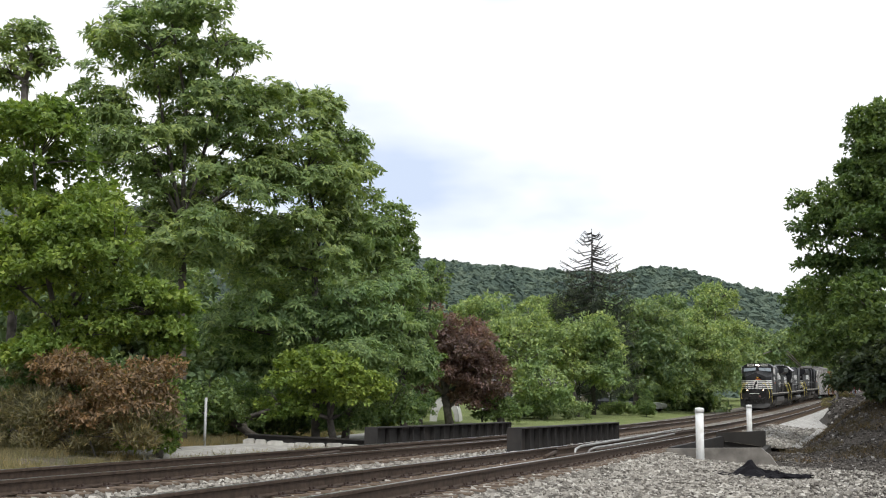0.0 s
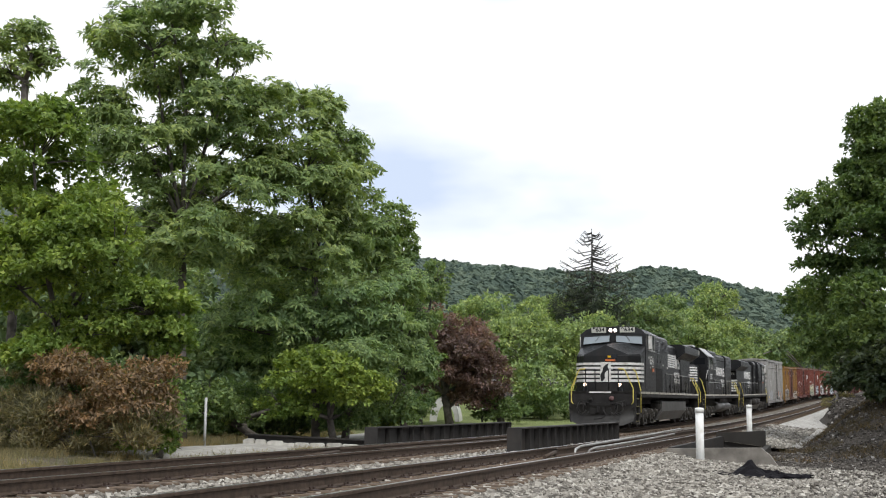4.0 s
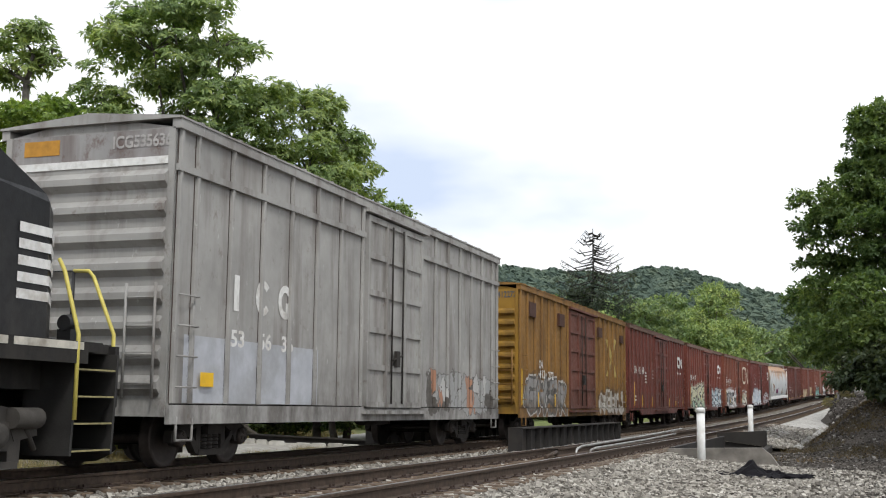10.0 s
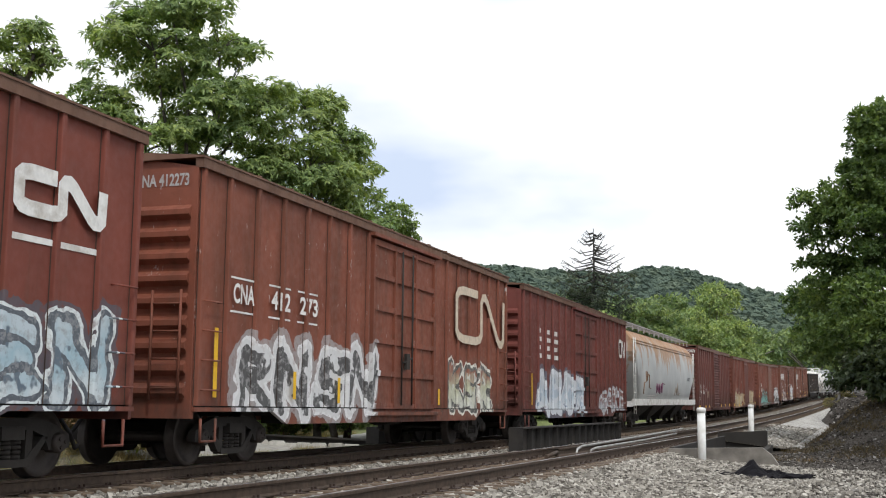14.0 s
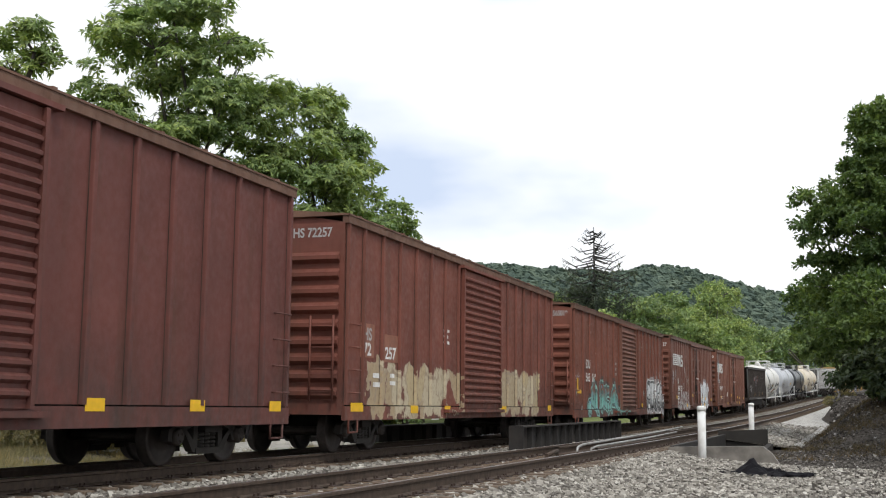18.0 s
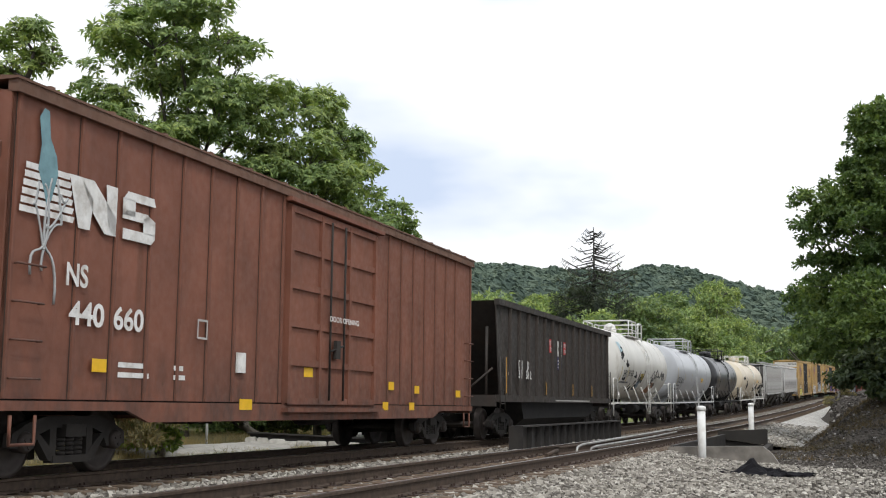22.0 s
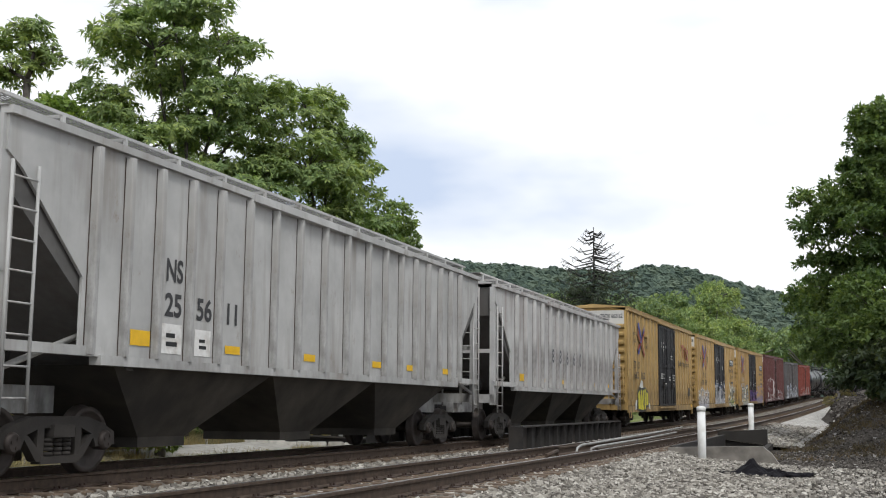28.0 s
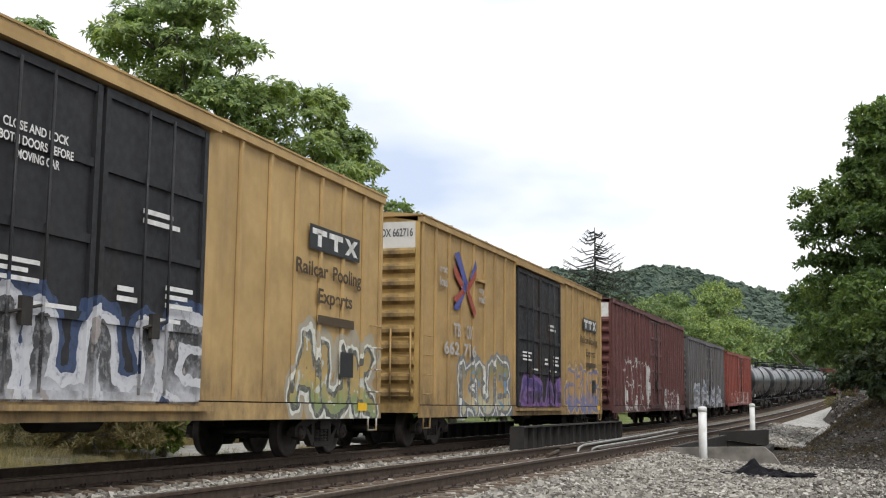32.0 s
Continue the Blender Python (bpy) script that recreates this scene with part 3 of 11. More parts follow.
for name, lat0, lab in (("track_far", 0.0, "rusty rails of the far track on worn wooden ties"), ("track_near", GAP, "rusty rails of the near track on worn wooden ties")):
    tr = thing(name, lab, "railway track", kind="structure")
    for sx in (-1, 1):
        part("rail", rail_mesh(lat0 + sx * 0.7525, -120, 300), m_rail_side, tr)
        v, f = sweep(-120, 300, [(lat0 + sx * 0.7525 - 0.027, 0.002), (lat0 + sx * 0.7525 + 0.027, 0.002)], 2.0)
        part("rail_running_surface", numpy_mesh(v, f, m_rail_top), m_rail_top, tr, "polished rail top")
    rnd = random.Random(name)
    s = 6.0
    while s < 78:
        m = at_line(s + rnd.uniform(-0.04, 0.04), lat0 + rnd.uniform(-0.04, 0.04), rnd.uniform(-0.008, 0.004)) @ pose(0, 0, 0, 0, 0, rnd.uniform(-1.5, 1.5))
        tie = part("tie", tie_mesh, m_tie, tr, at=m)
        if s < 45:
            part("tie_plate", plate_mesh, m_spike, tie)
        s += 0.53
    far_ties = bmesh.new()
    while s < 230:
        p, q = line(s, lat0 - 1.3, -0.34), line(s, lat0 + 1.3, -0.172)
        box(far_ties, p.x, q.x, p.y - 0.115, p.y + 0.115, p.z, q.z)
        s += 0.53
    tagged(part("distant_ties", far_ties, m_tie, tr), kind="stuff")

# inner guard rails over the bridge, their noses drawn together
guard = thing("guard_rails", "worn steel guard rails between the running rails", "guard rail", kind="structure")
for lat0, s0, s1 in ((0.0, 24, 60), (GAP, 26.5, 53)):
    for sx in (-1, 1):
        part("guard_rail", rail_mesh(lat0 + sx * 0.45, s0, s1, 0.0), m_rail_side, guard)
        bm = bmesh.new()
        for s_a, s_b, la, lb, za, zb in ((s0, s0 - 2.4, 0.45, 0.12, -0.08, -0.1), (s1, s1 + 2.4, 0.45, 0.12, -0.08, -0.1)):
            rod(bm, line(s_a, lat0 + sx * la, za), line(s_b, lat0 + sx * lb, zb), 0.045, 6)
        part("nose", bm, m_rail_side, guard)
m_pipe = plain("galvanised_pipe", (0.44, 0.44, 0.42), 0.5, 0.5, 0.2, 6, dirt=(0.14, 0.11, 0.09))
for lat_a, run in ((0.17, ((27.2, -0.17), (27.35, -0.03), (27.9, 0.02), (34.0, 0.06), (40.0, 0.10), (45.4, 0.16))), (0.05, ((28.2, -0.17), (28.35, -0.08), (29.0, -0.05), (36.0, -0.03), (43.0, 0.02)))):
    bm = bmesh.new()
    pipe(bm, [line(s_, GAP - lat_a, u_) for s_, u_ in run], 0.03, 8)
    tagged(part("pipe", bm, m_pipe), "grey bent steel pipe lying along the ties", "pipe", "pipes between the rails")


# ---------------------------------------------------------------- bridge girders, walls and posts
def girder(name, s0, s1, lat, top, bottom, label):
    g = thing(name, label, "girder", "bridge girders")
    ss = rows_of(s0, s1, 14)
    for nm, z0, z1, w in (("web", bottom, top, 0.012), ("top_flange", top, top + 0.035, 0.19), ("bottom_flange", bottom - 0.035, bottom, 0.19)):
        bm = bmesh.new()
        loft(bm, [[line(s_, lat) + Vector((dx, 0, dz)) for dx, dz in ((-w, z0), (w, z0), (w, z1), (-w, z1))] for s_ in ss])
        part(nm, bm, m_steel_dark, g)
    st = bmesh.new()
    box(st, 0.012, 0.15, -0.01, 0.01, bottom, top)
    prism(st, [(0.02, top - 0.02), (0.02, bottom + 0.1), (0.16, bottom + 0.1)], "y", -0.012, 0.012)
    me = mesh_of(st, m_steel_dark)
    for i in range(15):
        part("stiffener", me, m_steel_dark, g, at=at_line(s0 + 0.1 + (s1 - s0 - 0.2) * i / 14, lat))
    for s_ in (s0, s1):
        bm = bmesh.new()
        p = line(s_, lat)
        box(bm, p.x - 0.19, p.x + 0.19, p.y - 0.015, p.y + 0.015, p.z + bottom, p.z + top)
        part("end_plate", bm, m_steel_dark, g)
    return g


girder("bridge_girder", 30.5, 44.1, -2.35, 0.31, -0.55, "dark riveted plate girder outside the far track")
girder("bridge_girder", 29.5, 43.1, 2.02, 0.37, -0.55, "dark plate girder standing between the two tracks")

bm = bmesh.new()
prism(bm, [(5.72, -1.2), (8.65, -1.2), (8.55, -0.5), (8.34, -0.2), (8.12, -0.02), (6.94, -0.05), (5.72, -0.085)], "y", 31.5, 31.85)
tagged(part("wing_wall", bm, m_concrete), "low stained concrete wing wall at the gravel's edge", "wall")
bm = bmesh.new()
prism(bm, [(5.72, -3.2), (7.5, -3.2), (7.5, 0.22), (5.9, 0.13), (5.72, 0.12)], "y", 45.2, 45.6)
prism(bm, [(31.85, -3.2), (45.2, -3.2), (45.2, -0.3), (31.85, -0.5)], "x", 7.5, 7.7)
tagged(part("abutment", bm, plain("dark_abutment_concrete", (0.04, 0.035, 0.03), 0.9, 0, 0.4, 1.2, 30, 0.4, dirt=(0.03, 0.028, 0.025))), "dark stained concrete abutment of the bridge", "abutment")
bm = bmesh.new()
for i in range(8):
    a, b = 31.86 + 13.3 * i / 8, 31.86 + 13.3 * (i + 1) / 8
    p, q = line(a, GAP + 1.38), line(b, GAP + 1.38)
    loft(bm, [[c + Vector((dx, 0, dz)) for dx, dz in ((-0.06, -1.2), (0.06, -1.2), (0.06, -0.09), (-0.06, -0.09))] for c in (p, q)])
tagged(part("deck_edge_girder", bm, m_steel_dark), "dark steel edge girder of the near track's bridge", "girder")


def marker_post(x, y, z0, top, r, label):
    t = thing("marker_post", label, "post", "white posts", Matrix.Translation((x, y, z0)))
    bm = bmesh.new()
    lathe(bm, [(-0.3, r), (top - 0.12, r)], (0, 0, 0), "z", 18)
    part("tube", bm, m_white_post, t)
    bm = bmesh.new()
    lathe(bm, [(top - 0.12, r * 1.12), (top - 0.02, r * 1.12), (top, r * 0.9), (top + 0.012, r * 0.4)], (0, 0, 0), "z", 18)
    part("cap", bm, m_white_post, t, "slightly wider white cap")


marker_post(6.65, 31.0, -0.42, 1.4, 0.105, "white plastic marker post standing in the gravel")
marker_post(6.76, 48.0, -0.2, 1.38, 0.105, "white plastic marker post beyond the concrete wall")
t = thing("thin_post", "thin pale metal post at the road's edge", "post", m=Matrix.Translation((-9.1, 33.5, gz(-9.1, 33.5))))
bm = bmesh.new()
rod(bm, (0, 0, -0.3), (0, 0, 1.52), 0.045, 10)
part("tube", bm, plain("pale_metal", (0.5, 0.5, 0.5), 0.5, 0.3), t)

# a scrap of black sheeting on the gravel
bm = bmesh.new()
grid = []
for j in range(15):
    row = []
    for i in range(31):
        u, v = i / 15 - 1, j / 7 - 1
        edge = 1 + 0.35 * noise.noise((u * 3.1, v * 2.3, 5))
        x, y = u * 1.3 * (1 + 0.12 * noise.noise((0, v * 3, 2))), v * (0.85 - 0.45 * abs(u) ** 1.5) * edge + 0.3 * u
        ridge = abs(noise.noise((u * 2.2 + v, v * 1.9, 1))) + 0.35 * abs(noise.noise((u * 7 + v * 3, v * 6, 7))) + 0.2 * noise.noise((u * 19, v * 15, 3))
        h = 0.02 + 0.20 * ridge * (1 - 0.4 * abs(u)) + 0.10 * max(0, noise.noise((u * 11 + 3, v * 4, 9))) + 0.28 * math.exp(-((u - 0.02) ** 2) / 0.02 - (v - 0.2) ** 2 / 0.25)
        row.append(bm.verts.new((x, y, h)))
    grid.append(row)
for a, b in zip(grid, grid[1:]):
    for i in range(30):
        bm.faces.new([a[i], a[i + 1], b[i + 1], b[i]])
sheet = tagged(part("plastic_sheet", bm, m_tarp, at=Matrix.Translation((8.12, 26.4, -0.52))), "crumpled black plastic sheet lying on the gravel", "sheet")
sol = sheet.modifiers.new("thickness", "SOLIDIFY")
sol.thickness = 0.01

# steel beam and pale rubble beside the road
bm = bmesh.new()
p, q = Vector((-8.6, 35.5, gz(-8.6, 35.5))), Vector((-3.2, 37.5, gz(-3.2, 37.5)))
for z0, z1, w in ((0.30, 0.34, 0.15), (0.10, 0.30, 0.02), (0.06, 0.10, 0.15)):
    loft(bm, [[c + Vector((dx * 0.3, dx, dz)) for dx, dz in ((-w, z0), (w, z0), (w, z1), (-w, z1))] for c in (p, q)])
for i in range(5):
    c = p.lerp(q, i / 4)
    box(bm, c.x - 0.1, c.x + 0.1, c.y - 0.1, c.y + 0.1, c.z - 0.2, c.z + 0.06)
tagged(part("edge_beam", bm, m_steel_dark), "dark steel edge beam along the road bridge", "beam")
m_rubble = plain("pale_limestone", (0.50, 0.48, 0.44), 0.9, 0, 0.3, 4, 40, 0.4)
rub = thing("stone_kerb", "row of pale rough limestone blocks beside the road", "kerb", kind="structure")
rnd = random.Random(8)
d = 0.0
while d < 0.98:
    w = rnd.uniform(0.05, 0.1)
    c = p.lerp(q, d + w / 2) + Vector((0.15, -0.55, 0))
    bm = bmesh.new()
    v = box(bm, -w * 2.7, w * 2.7, -0.2, 0.2, -0.15, rnd.uniform(0.12, 0.2))
    for q_ in v:
        q_.co += Vector((rnd.uniform(-0.05, 0.05), rnd.uniform(-0.05, 0.05), rnd.uniform(-0.03, 0.03)))
    bmesh.ops.bevel(bm, geom=bm.edges[:], offset=0.03, segments=2, affect="EDGES")
    part("block", bm, m_rubble, rub, at=Matrix.Translation(c) @ pose(0, 0, 0, 0, 0, 20))
    d += w

# ---------------------------------------------------------------- trees
KIND = {  # leaf's length and width, leaves in a spray, spacing of the sprays, droop, radius of a clump
    "maple": (0.165, 0.13, 8, 0.235, -0.1, 0.78), "ail": (0.25, 0.095, 7, 0.31, -0.15, 0.56), "walnut": (0.27, 0.085, 7, 0.31, -0.3, 0.7), "vine": (0.16, 0.12, 7, 0.26, -0.3, 0.55),
    "dead": (0.15, 0.07, 8, 0.24, -0.35, 0.4), "weed": (0.20, 0.035, 9, 0.2, 0.35, 0.45), "plum": (0.26, 0.16, 8, 0.42, 0.0, 0.75), "yard": (0.34, 0.20, 8, 0.55, -0.2, 1.0),
    "dark": (0.46, 0.28, 8, 0.72, -0.15, 1.2), "oak": (0.25, 0.16, 8, 0.36, -0.1, 0.75), "ivy": (0.25, 0.16, 8, 0.36, -0.2, 0.75)}


def cards(C, O, ln, wd, n, gap, droop, rs, spread=0.6):
    """Folded leaves in sprays at the places C that point along O."""
    N = len(C)
    dirs = O[:, None] * 0.5 + rs.normal(size=(N, n, 3)) * spread
    dirs[..., 2] += droop
    dirs /= np.linalg.norm(dirs, axis=2)[..., None]
    base = C[:, None] + rs.normal(size=(N, n, 3)) * gap * 0.2
    L = ln * (0.6 + 0.7 * rs.rand(N, n, 1))
    up = np.array((0, 0, 1.0)) + rs.normal(size=(N, n, 3)) * 0.4 + O[:, None] * 0.5
    side = np.cross(dirs, up)
    side /= np.linalg.norm(side, axis=2)[..., None] + 1e-9
    nrm = np.cross(side, dirs)
    W = wd * 0.5 * (0.7 + 0.6 * rs.rand(N, n, 1))
    mid = base + dirs * L * 0.45
    v = np.stack([base, mid + side * W + nrm * W * 0.35, base + dirs * L - nrm * L * 0.12, mid - side * W + nrm * W * 0.35], axis=2).reshape(-1, 3)
    i = 4 * np.arange(N * n)[:, None]
    f = np.concatenate([np.concatenate([i, i + 1, i + 2], 1), np.concatenate([i, i + 2, i + 3], 1)])
    return v, f


def rosettes(C, O, ln, wd, n, rs):
    """Whorls of drooping fronds: n blades fan out evenly round each place C, the whorl facing up and along O."""
    N = len(C)
    ax = O * 0.8 + np.array((0, 0, 0.6)) + rs.normal(size=(N, 3)) * 0.45
    ax /= np.linalg.norm(ax, axis=1)[:, None]
    e1 = np.cross(ax, rs.normal(size=(N, 3)))
    e1 /= np.linalg.norm(e1, axis=1)[:, None] + 1e-9
    e2 = np.cross(ax, e1)
    a = 2 * math.pi * (np.arange(n)[None] + 0.7 * rs.rand(N, n)) / n
    out = e1[:, None] * np.cos(a)[..., None] + e2[:, None] * np.sin(a)[..., None]
    L = ln * (0.65 + 0.6 * rs.rand(N, n, 1)) * (0.75 + 0.5 * rs.rand(N, 1, 1))
    W = wd * (0.7 + 0.6 * rs.rand(N, n, 1)) * 0.5
    side = np.cross(out, ax[:, None])
    base = C[:, None] + out * L * 0.06
    mid = base + out * L * 0.5 + ax[:, None] * L * (0.06 + 0.14 * rs.rand(N, n, 1))
    tip = base + out * L + ax[:, None] * L * (0.1 - 0.25 * rs.rand(N, n, 1)) - np.array((0, 0, 1)) * L * 0.05
    v = np.stack([base, mid - side * W - ax[:, None] * W * 0.4, tip, mid + side * W - ax[:, None] * W * 0.4, mid], axis=2).reshape(-1, 3)
    i = 5 * np.arange(N * n)[:, None]
    f = np.concatenate([np.concatenate([i + a_, i + b_, i + c_], 1) for a_, b_, c_ in ((0, 1, 4), (1, 2, 4), (2, 3, 4), (3, 0, 4))])
    return v, f


def leaves(lobes, kind, rs, scale=1.0, fill=1.0, airy=99.0):
    """Leaves in domed clumps over each lobe; above the height `airy` the clumps stand apart."""
    ln, wd, n, gap, droop, clump = KIND[kind]
    ln, wd, gap, clump = ln * scale, wd * scale, gap * scale, clump * scale
    C, O = [], []
    for cx, cy, cz, a, b in lobes:
        c = (a + b) / 2
        area = 4 * math.pi * (a * b + a * c + b * c) / 3
        rc = min(clump, 0.6 * min(a, b))
        m = max(3, int(area / (3.14 * rc * rc) * fill * (0.85 if cz > airy else 1.0)))
        d = rs.normal(size=(m, 3))
        d /= np.linalg.norm(d, axis=1)[:, None]
        lump = np.array([noise.noise(Vector(v) * 1.9 + Vector((cx, cy, cz))) for v in d])
        size = rc * (0.55 + 0.75 * rs.rand(m))
        ext = np.array((a, c, b))
        r = np.minimum(1.0 - 0.45 * rs.rand(m) ** 1.5, 1.0) * (0.97 + 0.3 * lump)
        centre = np.array((cx, cy, cz)) + d * (ext * r[:, None] - 0.55 * size[:, None])
        for bc, sz, dd in zip(centre, size, d):
            k_ = max(4, int(6.3 * sz * sz / gap ** 2 * 0.9))
            e = rs.normal(size=(k_, 3)) + dd * 0.5
            e /= np.linalg.norm(e, axis=1)[:, None]
            e[:, 2] = np.abs(e[:, 2] + 0.2) - 0.2
            C.append(bc + e * np.array((1.15, 1.15, 0.55)) * (sz * (0.75 + 0.35 * rs.rand(k_, 1))))
            O.append(e)
    if kind in ("ail", "walnut"):
        return rosettes(np.concatenate(C), np.concatenate(O), ln, wd, n, rs)
    return cards(np.concatenate(C), np.concatenate(O), ln, wd, n, gap, droop, rs)


def trunk_mesh(lobes, x, y, thick, rs, bark, twigs=9):
    bm = bmesh.new()
    z0 = gz(x, y) - 0.3
    top = max(lobes, key=lambda l: l[2])
    low = min(l[2] - l[4] for l in lobes)
    fork = Vector((x + (top[0] - x) * 0.3, y + (top[1] - y) * 0.3, max(z0 + 1.0, low + (top[2] - low) * 0.25)))
    rod(bm, (x, y, z0), fork, thick, 9, thick * 0.72)
    for cx, cy, cz, a, b in lobes:
        c = Vector((cx, cy, cz))
        st = fork if cz > fork.z else Vector((x, y, 0)).lerp(Vector((fork.x, fork.y, 0)), 0.5) + Vector((0, 0, max(z0 + 0.4, cz - b * 0.6)))
        mid = st.lerp(c, 0.5) + Vector((rs.normal() * 0.2, rs.normal() * 0.2, (c - st).length * 0.08))
        k_ = thick * 0.5
        rod(bm, st, mid, k_, 7, k_ * 0.7)
        rod(bm, mid, c, k_ * 0.7, 6, k_ * 0.4)
        for _ in range(twigs):
            d = Vector(rs.normal(size=3))
            d.normalize()
            e = c + Vector((d.x * a, d.y * a, abs(d.z) * b * 0.9 + 0.1 * d.z))
            rod(bm, c.lerp(e, 0.0), c.lerp(e, 0.55) + Vector((0, 0, 0.12)), k_ * 0.32, 5, k_ * 0.2)
            rod(bm, c.lerp(e, 0.55) + Vector((0, 0, 0.12)), e, k_ * 0.2, 4, k_ * 0.06)
    return mesh_of(bm, bark)


def tree(name, kind, label, lobes, seed, group="", thick=0.2, scale=1.0, fill=1.0, base=None, airy=99.0):
    rs = np.random.RandomState(seed)
    cx = sum(l[0] for l in lobes) / len(lobes) if base is None else base[0]
    cy = sum(l[1] for l in lobes) / len(lobes) if base is None else base[1]
    t = thing(name, label, "shrub" if "shrub" in name or "bush" in name else "tree", group)
    part("trunk", trunk_mesh(lobes, cx, cy, thick, rs, m_bark), m_bark, t)
    part("crown", numpy_mesh(*leaves(lobes, kind, rs, scale, fill, airy), LEAF[kind]), LEAF[kind], t)
    return t


